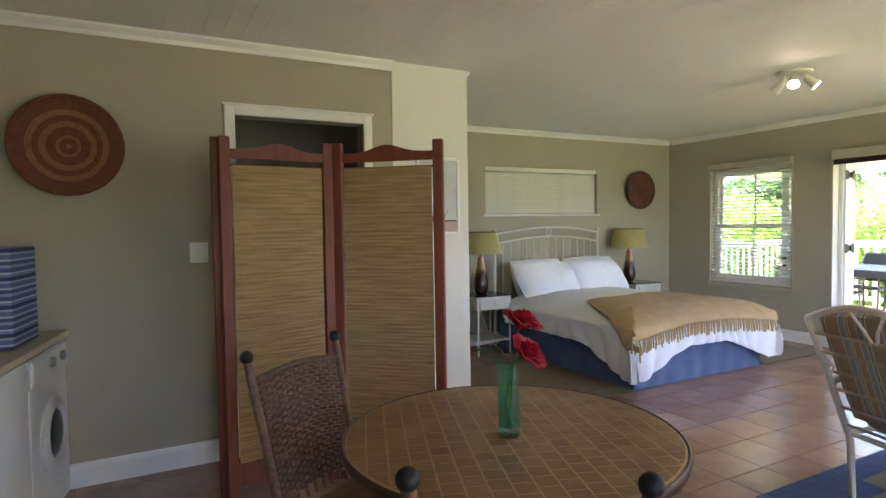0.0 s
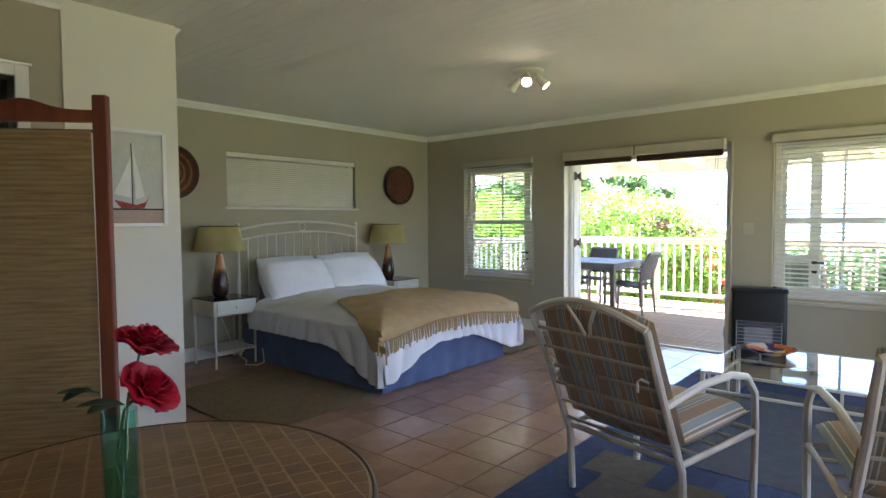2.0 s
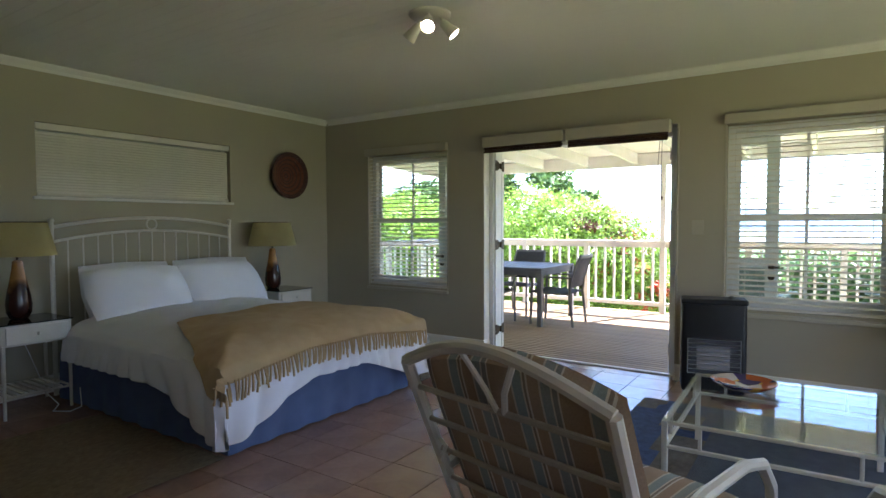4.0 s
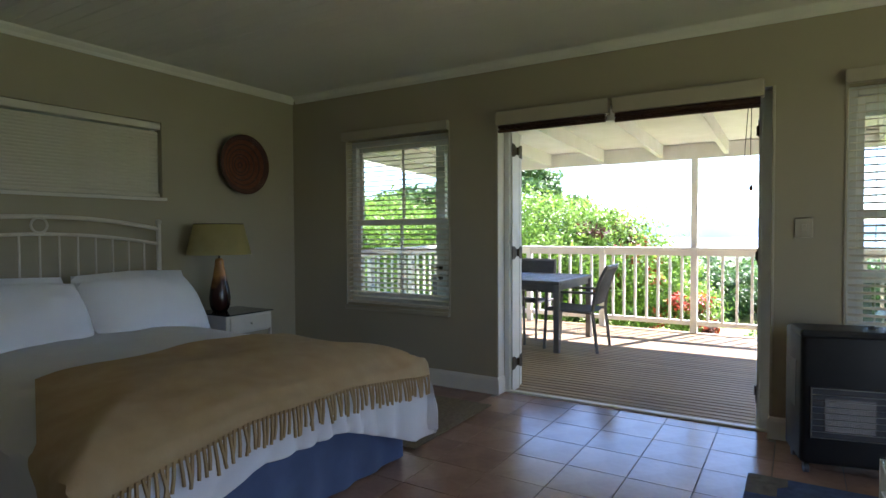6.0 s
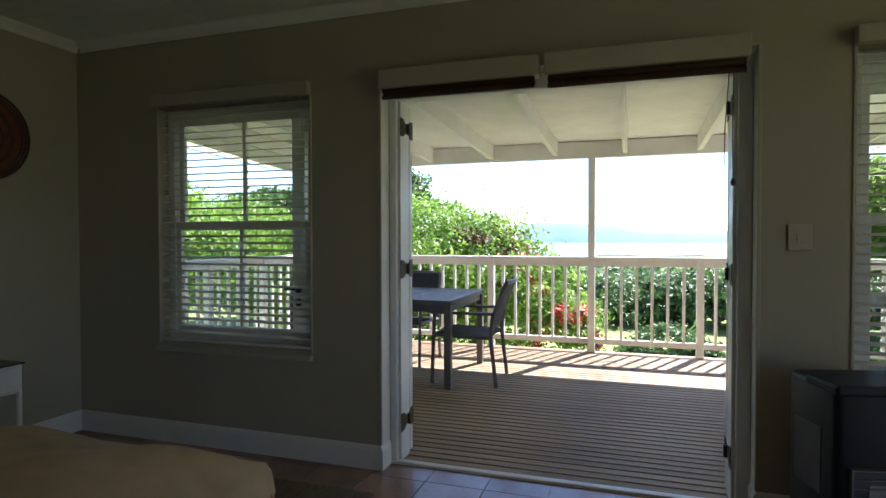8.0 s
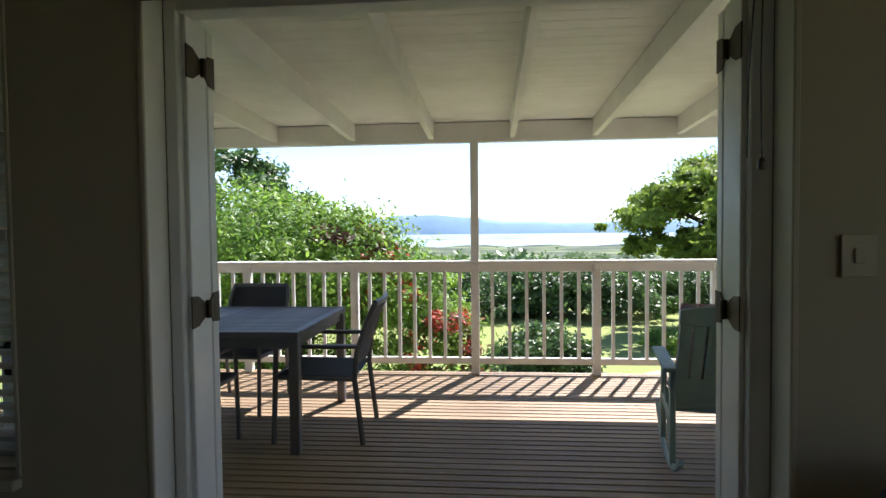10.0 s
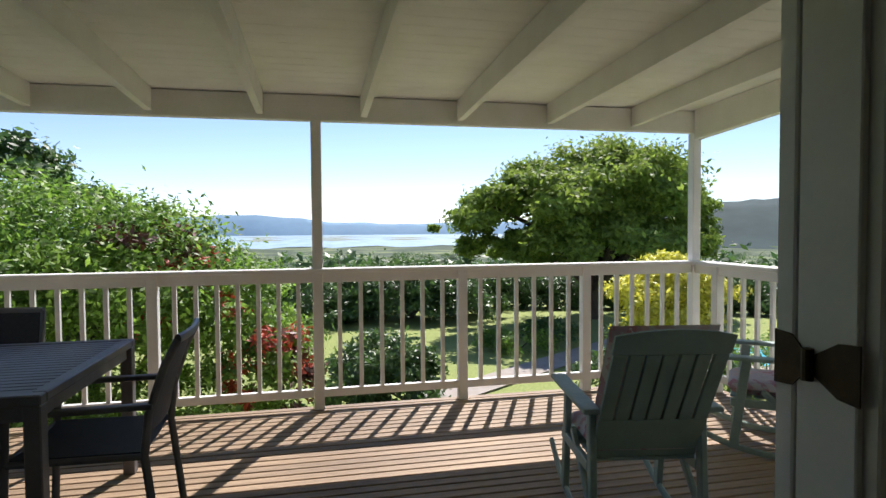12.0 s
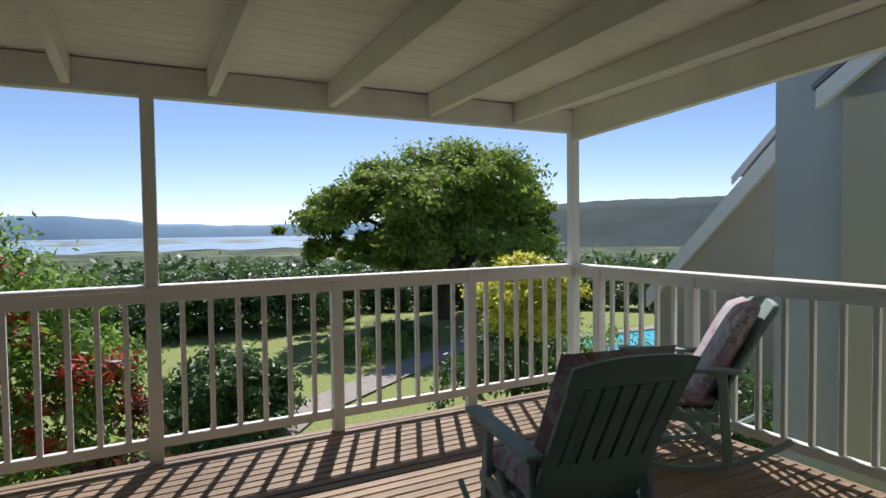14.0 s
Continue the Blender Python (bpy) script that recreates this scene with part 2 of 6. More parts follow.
M_SHADE = surf("parchment_lamp_shade", (0.74, 0.67, 0.36), (0.66, 0.58, 0.28), 7, 0.8, 0.2, 160, trans=0.35)
M_GLASS = glass("clear_glass")
M_TEAL = glass("teal_glass", (0.72, 0.96, 0.93), 0.02)
M_TABLEGLASS = glass("table_glass", (0.95, 0.98, 0.97), 0.0)
M_LEAF = surf("leaf_green", (0.28, 0.43, 0.065), (0.11, 0.23, 0.033), 1.2, 0.5, 0.0, 9, per_island=0.5, trans=0.5)
M_LEAFDARK = surf("leaf_dark_green", (0.10, 0.19, 0.05), (0.06, 0.12, 0.03), 0.8, 0.45, 0.0, 7, per_island=0.5, trans=0.4)
M_LEAFTREE = surf("leaf_tree_green", (0.34, 0.44, 0.07), (0.14, 0.23, 0.035), 0.9, 0.6, 0.0, 7, per_island=0.25, trans=0.5)
M_LEAFLIME = surf("leaf_lime", (0.80, 0.76, 0.12), (0.60, 0.60, 0.07), 1.5, 0.5, 0.0, 9, per_island=0.3, trans=0.4)
M_LEAFRED = surf("bottlebrush_red", (0.55, 0.085, 0.03), (0.36, 0.05, 0.02), 3, 0.6, 0.0, 9, per_island=0.3, trans=0.2)
M_LEAFBRONZE = surf("leaf_bronze", (0.16, 0.06, 0.035), (0.09, 0.04, 0.02), 3, 0.55, 0.0, 9, per_island=0.3, trans=0.25)
M_BARK = surf("bark", (0.10, 0.075, 0.055), (0.05, 0.038, 0.028), 6, 0.9, 0.8, 22, stretch=(2, 2, 0.5), bump_dist=0.03)
M_PLASTER = surf("house_plaster", (0.50, 0.52, 0.54), (0.44, 0.46, 0.48), 1.2, 0.85, 0.25, 60)
M_ROOFSHEET = surf("grey_roof_sheet", (0.24, 0.24, 0.25), (0.17, 0.17, 0.18), 4, 0.5, 0.1, 40)
M_WATERPOOL = surf("pool_water", (0.03, 0.42, 0.55), (0.05, 0.55, 0.66), 2.5, 0.08, 0.3, 6)
M_CARD = surf("stone_path", (0.38, 0.34, 0.29), (0.28, 0.25, 0.21), 3, 0.9, 0.4, 40)

# ---- the room: floor, walls, ceiling ----
structure("floor", box(B(), WEST - 0.2, SOUTH - 0.2, -0.20, FX - 0.014, BW + 0.2, -0.006), M_GROUT, "grout bed under the terracotta floor tiles")
FLOOR = bpy.data.objects["floor"]

bm = B()
box(bm, WEST - 0.2, SOUTH - 0.2, CEIL, DWO, BW + 0.2, CEIL + 0.12)
x = WEST
while x < DW:                      # tongue-and-groove boards
    box(bm, x + 0.001, SOUTH, CEIL - 0.006, min(x + 0.109, DW - 0.002), BW, CEIL - 0.003)
    x += 0.110
structure("ceiling", bm, M_CEIL, "off-white painted boarded ceiling")

def wall_x(name, x0, x1, ys, holes, mat, top=CEIL, low=-0.02):
    """Wall along y between x0 and x1 with openings (y0, y1, z0, z1)."""
    bm = B()
    y = ys[0]
    for a, b, z0, z1 in sorted(holes):
        box(bm, x0, y, low, x1, a, top)
        if z0 > 0.05:
            box(bm, x0, a, low, x1, b, z0)
        box(bm, x0, a, z1, x1, b, top)
        y = b
    box(bm, x0, y, low, x1, ys[1], top)
    return structure(name, bm, mat, "beige painted plaster wall")

def wall_y(name, y0, y1, xs, holes, mat, top=CEIL, label="beige painted plaster wall"):
    bm = B()
    x = xs[0]
    for a, b, z0, z1 in sorted(holes):
        box(bm, x, y0, -0.02, a, y1, top)
        if z0 > 0.05:
            box(bm, a, y0, -0.02, b, y1, z0)
        box(bm, a, y0, z1, b, y1, top)
        x = b
    box(bm, x, y0, -0.02, xs[1], y1, top)
    return structure(name, bm, mat, label)

W1 = (4.175, 5.345, 0.68, 2.25)
W2 = (0.155, 1.325, 0.68, 2.25)
WB = (3.86, 5.73, 1.665, 2.28)
wall_x("wall_east", DW, DWO, (SOUTH, BW + 0.2), [W1, W2, (DY0, DY1, 0.0, DZ)], M_WALL)
wall_y("wall_north", BW, BW + 0.2, (PIER1 - 0.12, DW), [WB], M_WALL)
wall_y("wall_kitchen", KW, KW + 0.14, (WEST, PIER0), [(0.535, 1.43, 0.0, 2.285)], M_WALL)
wall_y("wall_pier", KW - 0.012, KW + 0.14, (PIER0, PIER1), [], M_WHITEWALL, label="cream painted end of the partition wall")
wall_x("wall_bedroom_west", PIER1 - 0.12, PIER1, (KW + 0.14, BW), [], M_WALL)
wall_x("wall_west", WEST - 0.2, WEST, (SOUTH, BW + 0.2), [], M_WALL)
# both openings in this unseen wall are made up, to brighten the room
wall_y("wall_south", SOUTH - 0.2, SOUTH, (WEST - 0.2, DWO), [(0.0, 0.9, 0.95, 2.15), (3.0, 6.0, 0.06, 2.25)], M_WALL)
wall_y("wall_back_room", BW, BW + 0.2, (WEST, PIER1 - 0.12), [], M_WHITEWALL)
wall_x("wall_back_room_side", -0.25, -0.13, (KW + 0.14, BW), [], M_WHITEWALL)

def moulding(name, runs, prof, mat, label):
    """Strip with a profile of (out, height) pairs along runs of (start, end, inward normal)."""
    bm = B()
    for (ax, ay), (bx, by), (nx, ny) in runs:
        rows = [[bm.verts.new((px + nx * o, py + ny * o, z)) for o, z in prof] for px, py in ((ax, ay), (bx, by))]
        for k in range(len(prof) - 1):
            bm.faces.new((rows[0][k], rows[0][k + 1], rows[1][k + 1], rows[1][k]))
        bm.faces.new(rows[0]), bm.faces.new(rows[1])
    return structure(name, bm, mat, label)

E_ = 0.002
CROWN = [(E_, CEIL - 0.075), (0.012, CEIL - 0.075), (0.018, CEIL - 0.05), (0.045, CEIL - 0.022), (0.052, CEIL - 0.008), (E_, CEIL - 0.008)]
moulding("trim", [((PIER1, BW), (DW, BW), (0, -1)), ((DW, BW - 0.05), (DW, SOUTH), (-1, 0)), ((WEST, KW), (PIER0, KW), (0, -1)),
                  ((WEST, SOUTH), (DW, SOUTH), (0, 1)), ((WEST, SOUTH), (WEST, KW), (1, 0)), ((PIER1, KW + 0.01), (PIER1, BW), (1, 0))], CROWN, M_TRIM, "white painted cornice")
BASE = [(E_, 0.0), (0.016, 0.0), (0.016, 0.115), (0.010, 0.135), (E_, 0.145)]
moulding("baseboard", [((PIER1, BW), (DW, BW), (0, -1)), ((DW, BW - 0.02), (DW, DY1), (-1, 0)), ((DW, DY0), (DW, SOUTH), (-1, 0)),
                       ((DW - 0.018, DY1), (FX - 0.014, DY1), (0, -1)), ((DW - 0.018, DY0), (FX - 0.014, DY0), (0, 1)),
                       ((WEST, KW), (0.47, KW), (0, -1)), ((1.495, KW), (PIER0, KW), (0, -1)),
                       ((WEST, SOUTH), (DW, SOUTH), (0, 1)), ((WEST, SOUTH), (WEST, KW), (1, 0)), ((PIER1, KW + 0.01), (PIER1, BW), (1, 0))], BASE, M_TRIM, "white painted skirting board")

# architrave of the inner doorway
bm = B()
for x0, x1 in ((0.47, 0.535), (1.43, 1.495)):
    box(bm, x0, KW - 0.022, 0, x1, KW - 0.002, 2.345, 0.004)
box(bm, 0.535, KW - 0.022, 2.285, 1.43, KW - 0.002, 2.345, 0.004)
box(bm, 0.455, KW - 0.03, 2.345, 1.51, KW - 0.002, 2.36, 0.003)
structure("door_frame_1", bm, M_TRIM, "white painted door frame of the inner doorway")

# ---- windows ----
def window(name, w, pelmet, blind_name):
    """Sash window in the east wall, with a board over it and a venetian blind."""
    y0, y1, z0, z1 = w
    win = tagged(new(name), "white painted timber sash window", "window", kind="structure")
    xo = DW + 0.115
    bm = B()
    t = 0.055
    for a, b in ((y0, y0 + t), (y1 - t, y1)):
        box(bm, xo - 0.03, a, z0, xo + 0.05, b, z1, 0.004)
    box(bm, xo - 0.03, y0 + t, z1 - t, xo + 0.05, y1 - t, z1, 0.004)
    box(bm, xo - 0.03, y0 + t, z0, xo + 0.05, y1 - t, z0 + t, 0.004)
    part("window_frame", bm, M_WHITE, win)
    zm = (z0 + z1) / 2
    for k, (a, b, xs) in enumerate(((z0 + t, zm + 0.02, xo - 0.005), (zm - 0.02, z1 - t, xo + 0.032))):
        bm = B()
        s = 0.042
        for p, q in ((y0 + t, y0 + t + s), (y1 - t - s, y1 - t)):
            box(bm, xs - 0.016, p, a, xs + 0.016, q, b, 0.003)
        for p, q in ((a, a + s), (b - s, b)):
            box(bm, xs - 0.016, y0 + t + s, p, xs + 0.016, y1 - t - s, q, 0.003)
        ym = (y0 + y1) / 2
        box(bm, xs - 0.012, ym - 0.012, a + s, xs + 0.012, ym + 0.012, b - s, 0.002)
        sash = part("sash", bm, M_WHITE, win)
        for p, q in ((y0 + t + s, ym - 0.012), (ym + 0.012, y1 - t - s)):
            g = part("pane", box(B(), xs - 0.002, p, a + s, xs + 0.002, q, b - s), M_GLASS, sash)
            g.visible_shadow = False
    bm = B()
    box(bm, DW - 0.035, y0 - 0.012, z0 - 0.06, DW + 0.08, y1 + 0.012, z0 - 0.022, 0.006)
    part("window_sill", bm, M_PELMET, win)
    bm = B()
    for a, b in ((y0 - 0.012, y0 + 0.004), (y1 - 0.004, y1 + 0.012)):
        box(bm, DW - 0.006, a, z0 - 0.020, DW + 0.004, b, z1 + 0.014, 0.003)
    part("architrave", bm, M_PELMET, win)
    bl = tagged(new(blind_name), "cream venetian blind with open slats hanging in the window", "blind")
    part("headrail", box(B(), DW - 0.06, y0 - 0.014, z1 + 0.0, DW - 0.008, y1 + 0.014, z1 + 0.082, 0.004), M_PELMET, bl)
    n = int((z1 - z0 - 0.03) / 0.046)
    me = None
    for i in range(n):
        z = z1 - 0.03 - i * 0.046
        if me is None:
            bm = B()
            sheet(bm, 6, 1, lambda u, v: Vector(((u - 0.5) * 0.048, (v - 0.5) * (y1 - y0 - 0.03), 0.004 * (1 - (2 * u - 1) ** 2) + (u - 0.5) * 0.010)), 0.003)
            me = mesh_of("slat", bm, M_SLAT, True)
        s = new("slat", me)
        s.location = (DW + 0.034, (y0 + y1) / 2, z)
        s.parent = bl
    part("bottom_rail", box(B(), DW + 0.010, y0 + 0.015, z0 + 0.004, DW + 0.058, y1 - 0.015, z0 + 0.024, 0.003), M_SLAT, bl)
    for yy in (y0 + 0.15, y1 - 0.15):
        part("ladder_cord", rod(B(), (DW + 0.007, yy, z0 + 0.02), (DW + 0.007, yy, z1), 0.0014, seg=5), M_SLAT, bl)
        part("ladder_cord", rod(B(), (DW + 0.061, yy, z0 + 0.02), (DW + 0.061, yy, z1), 0.0014, seg=5), M_SLAT, bl)
    part("tilt_cord", rod(B(), (DW - 0.02, y0 + 0.06, z0 + 0.55), (DW - 0.02, y0 + 0.06, z1), 0.002, seg=5), M_SLAT, bl)
    return win

window("window_1", W1, 0.06, "venetian_blind")
window("window_2", W2, 0.06, "venetian_blind")

# high window over the bed, blind let down and shut
win = tagged(new("window_3"), "wide high window recess over the bed with a white frame", "window", kind="structure")
x0, x1, z0, z1 = WB
bm = B()
for a, b in ((x0, x0 + 0.05), (x1 - 0.05, x1)):
    box(bm, a, BW + 0.09, z0, b, BW + 0.16, z1, 0.004)
for a, b in ((z0, z0 + 0.05), (z1 - 0.05, z1)):
    box(bm, x0 + 0.05, BW + 0.09, a, x1 - 0.05, BW + 0.16, b, 0.004)
part("window_frame", bm, M_WHITE, win)
g = part("pane", box(B(), x0 + 0.05, BW + 0.12, z0 + 0.05, x1 - 0.05, BW + 0.124, z1 - 0.05), M_GLASS, win)
# added board outside the pane, unseen, keeps daylight off the closed blind
part("shutter", box(B(), x0 - 0.05, BW + 0.205, z0 - 0.05, x1 + 0.05, BW + 0.23, z1 + 0.05, 0.004), M_WHITE, win, "unseen board added outside to block daylight")
bm = B()
box(bm, x0 - 0.03, BW - 0.02, z0 - 0.03, x1 + 0.03, BW + 0.08, z0 - 0.004, 0.004)
part("window_sill", bm, M_TRIM, win)
bl = tagged(new("venetian_blind"), "cream venetian blind let down and closed over the bed", "blind")
part("headrail", box(B(), x0 + 0.004, BW + 0.005, z1 - 0.06, x1 - 0.004, BW + 0.06, z1 - 0.004, 0.004), M_SLAT, bl)
me = None
for i in range(21):
    z = z1 - 0.085 - i * 0.0243
    if me is None:
        bm = B()
        sheet(bm, 4, 1, lambda u, v: Vector(((v - 0.5) * (x1 - x0 - 0.02), 0.006 * (1 - (2 * u - 1) ** 2) + (u - 0.5) * 0.012, (u - 0.5) * 0.027)), 0.0015)
        me = mesh_of("slat", bm, M_SLAT, True)
    s = new("slat", me)
    s.location = ((x0 + x1) / 2, BW + 0.04, z)
    s.parent = bl
part("bottom_rail", box(B(), x0 + 0.01, BW + 0.02, z0 + 0.006, x1 - 0.01, BW + 0.06, z0 + 0.028, 0.003), M_SLAT, bl)

# ---- double door to the deck ----
ZH = 2.212                          # underside of the frame's head
bm = B()
for a, b, c in ((DY0 + 0.002, CY0 - 0.018, CY0), (CY1 + 0.018, DY1 - 0.002, CY1)):
    box(bm, FX, a, 0, DWO + 0.084, b, DZ - 0.002, 0.004)
    box(bm, FX + 0.030, min(b, c) if c < 2 else c, 0, DWO + 0.082, max(b, c) if c < 2 else a, ZH, 0.003)
box(bm, FX, CY0 - 0.018, ZH, DWO + 0.012, CY1 + 0.018, DZ - 0.002, 0.004)
structure("door_frame_2", bm, M_WHITE, "white painted timber frame of the double door")
bm = B()
for a, b in ((DY0 - 0.012, DY0 + 0.006), (DY1 - 0.006, DY1 + 0.012)):
    box(bm, DW - 0.006, a, 0.146, DW + 0.006, b, DZ, 0.003)
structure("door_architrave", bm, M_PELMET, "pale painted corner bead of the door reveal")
bm = B()
for a, b in ((DY0, DY0 + 0.002), (DY1 - 0.002, DY1)):
    box(bm, DW + 0.006, a, 0.0, FX - 0.002, b, DZ, 0)
box(bm, DW + 0.006, DY0 + 0.002, DZ - 0.002, FX - 0.002, DY1 - 0.002, DZ, 0)
structure("door_reveal", bm, M_TRIM, "white painted reveal of the double door")
bm = B()
box(bm, FX - 0.012, DY0, -0.03, FX + 0.040, DY1, 0.014, 0.004)
structure("threshold", bm, M_TRIM, "pale painted door sill")
structure("door_board", box(B(), FX + 0.042, CY0 - 0.02, -0.05, DWO + 0.02, CY1 + 0.02, DECK, 0.004), M_DECK, "weathered deck board in the doorway")

def leaf(side):
    """A glazed door leaf on wide parliament hinges, swung right out against the outer wall."""
    s = -1 if side == "south" else 1
    yh = CY0 if s < 0 else CY1
    d = tagged(new("door_1" if s < 0 else "door_2"), "white glazed timber door leaf folded open against the outer wall", "door", kind="structure")
    x0, x1, w, zt = DWO + 0.090, DWO + 0.138, 0.86, ZH - 0.005
    ya, yb = yh, yh + s * w
    lo, hi = min(ya, yb), max(ya, yb)
    bm = B()
    for a, b in ((lo, lo + 0.10), (hi - 0.10, hi)):
        box(bm, x0, a, 0.02, x1, b, zt, 0.004)
    for a, b in ((0.02, 0.24), (zt - 0.11, zt), (1.02, 1.10)):
        box(bm, x0, lo + 0.10, a, x1, hi - 0.10, b, 0.004)
    part("door_leaf", bm, M_WHITE, d)
    for a, b in ((0.24, 1.02), (1.10, zt - 0.11)):
        g = part("pane", box(B(), x0 + 0.018, lo + 0.10, a, x0 + 0.024, hi - 0.10, b), M_GLASS, d)
        g.visible_shadow = False
    for z in (0.24, 1.185, 2.055):
        xm = (FX + 0.045 + x1 - 0.008) / 2
        bm = B()
        for q, e in ((FX + 0.020, -1), (x1 - 0.004, 1)):
            v = [(q, 0.057), (q - e * 0.045, 0.053), (xm + e * 0.012, 0.022)]
            lay = []
            for o in (0.0015, 0.0055):
                lay.append([bm.verts.new((px, yh - s * o, z + h)) for px, h in v] + [bm.verts.new((px, yh - s * o, z - h)) for px, h in v[::-1]])
            bm.faces.new(lay[0]), bm.faces.new(lay[1][::-1])
            for k in range(6):
                bm.faces.new((lay[0][k], lay[0][(k + 1) % 6], lay[1][(k + 1) % 6], lay[1][k]))
        rod(bm, (xm, yh - s * 0.010, z - 0.032), (xm, yh - s * 0.010, z + 0.032), 0.012, seg=12)
        part("hinge", bm, M_BRASS, d, "dark brass parliament hinge")
    bm = B()
    yk = (lo + 0.05) if s < 0 else (hi - 0.05)
    for z in (1.03, 0.94):
        rod(bm, (x0 - 0.012, yk, z), (x0, yk, z), 0.026, seg=16)
    rod(bm, (x0 - 0.035, yk, 1.03), (x0 - 0.01, yk, 1.03), 0.01)
    rod(bm, (x0 - 0.03, yk, 1.03), (x0 - 0.03, yk + 0.09 * s, 1.03), 0.009)
    part("door_handle", bm, M_BRASS, d, "dark brass lever handle")

leaf("south")
leaf("north")

# rolled-up bamboo blinds over the door, in two halves
for k, (a, b, zb) in enumerate(((1.77, 2.735, 2.155), (2.765, 3.67, 2.165))):
    bl = tagged(new("roller_blind"), "cream pelmet with a brown slatted blind rolled up", "blind", "door blinds")
    part("pelmet", box(B(), DW - 0.10, a, 2.225, DW - 0.017, b, 2.335, 0.005), M_PELMET, bl)
    bm = B()
    for i in range(5):
        rod(bm, (DW - 0.085 + 0.014 * (i % 3), a + 0.02, zb + 0.012 * i + 0.01), (DW - 0.085 + 0.014 * (i % 3), b - 0.02, zb + 0.012 * i + 0.01), 0.012, seg=8)
    part("rolled_slats", bm, M_DARKWOOD, bl, "rolled brown slats")
for dy in (0.0, 0.02):
    cord = part("blind_cord", tube(B(), [(DW - 0.06, 1.84 + dy, 2.17), (DW - 0.062, 1.845 + dy * 1.6, 1.9), (DW - 0.06, 1.84 + dy * 2, 1.66)], 0.0025, 6), M_DARKGREY)
    tagged(cord, "thin dark blind cord hanging beside the door", "cord")
bm = B()
lathe(bm, [(0.004, 0.0), (0.011, 0.004), (0.012, 0.02), (0.006, 0.034), (0.003, 0.036)], 10, (DW - 0.06, 1.84, 1.625))
tagged(part("cord_pull", bm, M_DARKWOOD), "small dark wooden blind pull", "cord pull")

def switch(name, m, label, w=0.08, h=0.12, mat=M_PELMET):
    t = thing(name, m, label, "switch")
    part("plate", box(B(), -w / 2, -0.011, -h / 2, w / 2, -0.0015, h / 2, 0.003), mat, t)
    part("rocker", box(B(), -0.015, -0.016, -0.022, 0.015, -0.0115, 0.022, 0.002), mat, t)
    return t

switch("light_switch", pose(0.292, KW, 1.383), "white square light switch on the kitchen wall", 0.11, 0.13, M_WHITE)
# white switch whose dimness on this wall is put into the cream paint
switch("light_switch", pose(DW, 1.545, 1.378, 0, 0, -90), "light switch beside the double door, dimmed to cream", 0.10, 0.125)

# ---- bed ----
BX0, BX1, BY0, BY1 = 3.88, 5.67, 3.61, 5.80
bed = thing("bed", pose(0, 0, 0), "king-size bed with a blue valance and white bedding", "bed")
bm = B()
def skirt(u, v):
    per = [(BX0, BY1), (BX0, BY0), (BX1, BY0), (BX1, BY1)]
    ls = [BY1 - BY0, BX1 - BX0, BY1 - BY0]
    s = u * sum(ls)
    k = 0
    while k < 2 and s > ls[k]:
        s -= ls[k]
        k += 1
    a, b = Vector(per[k]), Vector(per[k + 1])
    p = a + (b - a) * (s / ls[k])
    c = Vector(((BX0 + BX1) / 2, (BY0 + BY1) / 2))
    out = (p - c).normalized() * (0.012 * (1 - v) * math.sin(u * 160) + 0.012 * (1 - v))
    return Vector((p.x + out.x, p.y + out.y, 0.012 + 0.37 * v))
sheet(bm, 180, 4, skirt, 0.004)
part("valance", bm, M_SKIRT, bed, "dark blue pleated valance", True)
part("mattress", box(B(), BX0 + 0.015, BY0 + 0.015, 0.30, BX1 - 0.015, BY1, 0.56, 0.05, 3), M_LINEN, bed, smooth=True)

def drape(s, drop, r=0.06):
    """Profile of cloth over an edge: s metres past the edge give how far out and how far down."""
    if s <= 0:
        return 0.0, 0.0
    if s < r * 1.57:
        a = s / r
        return r * math.sin(a), r * (1 - math.cos(a))
    return r, r + (s - r * 1.57)

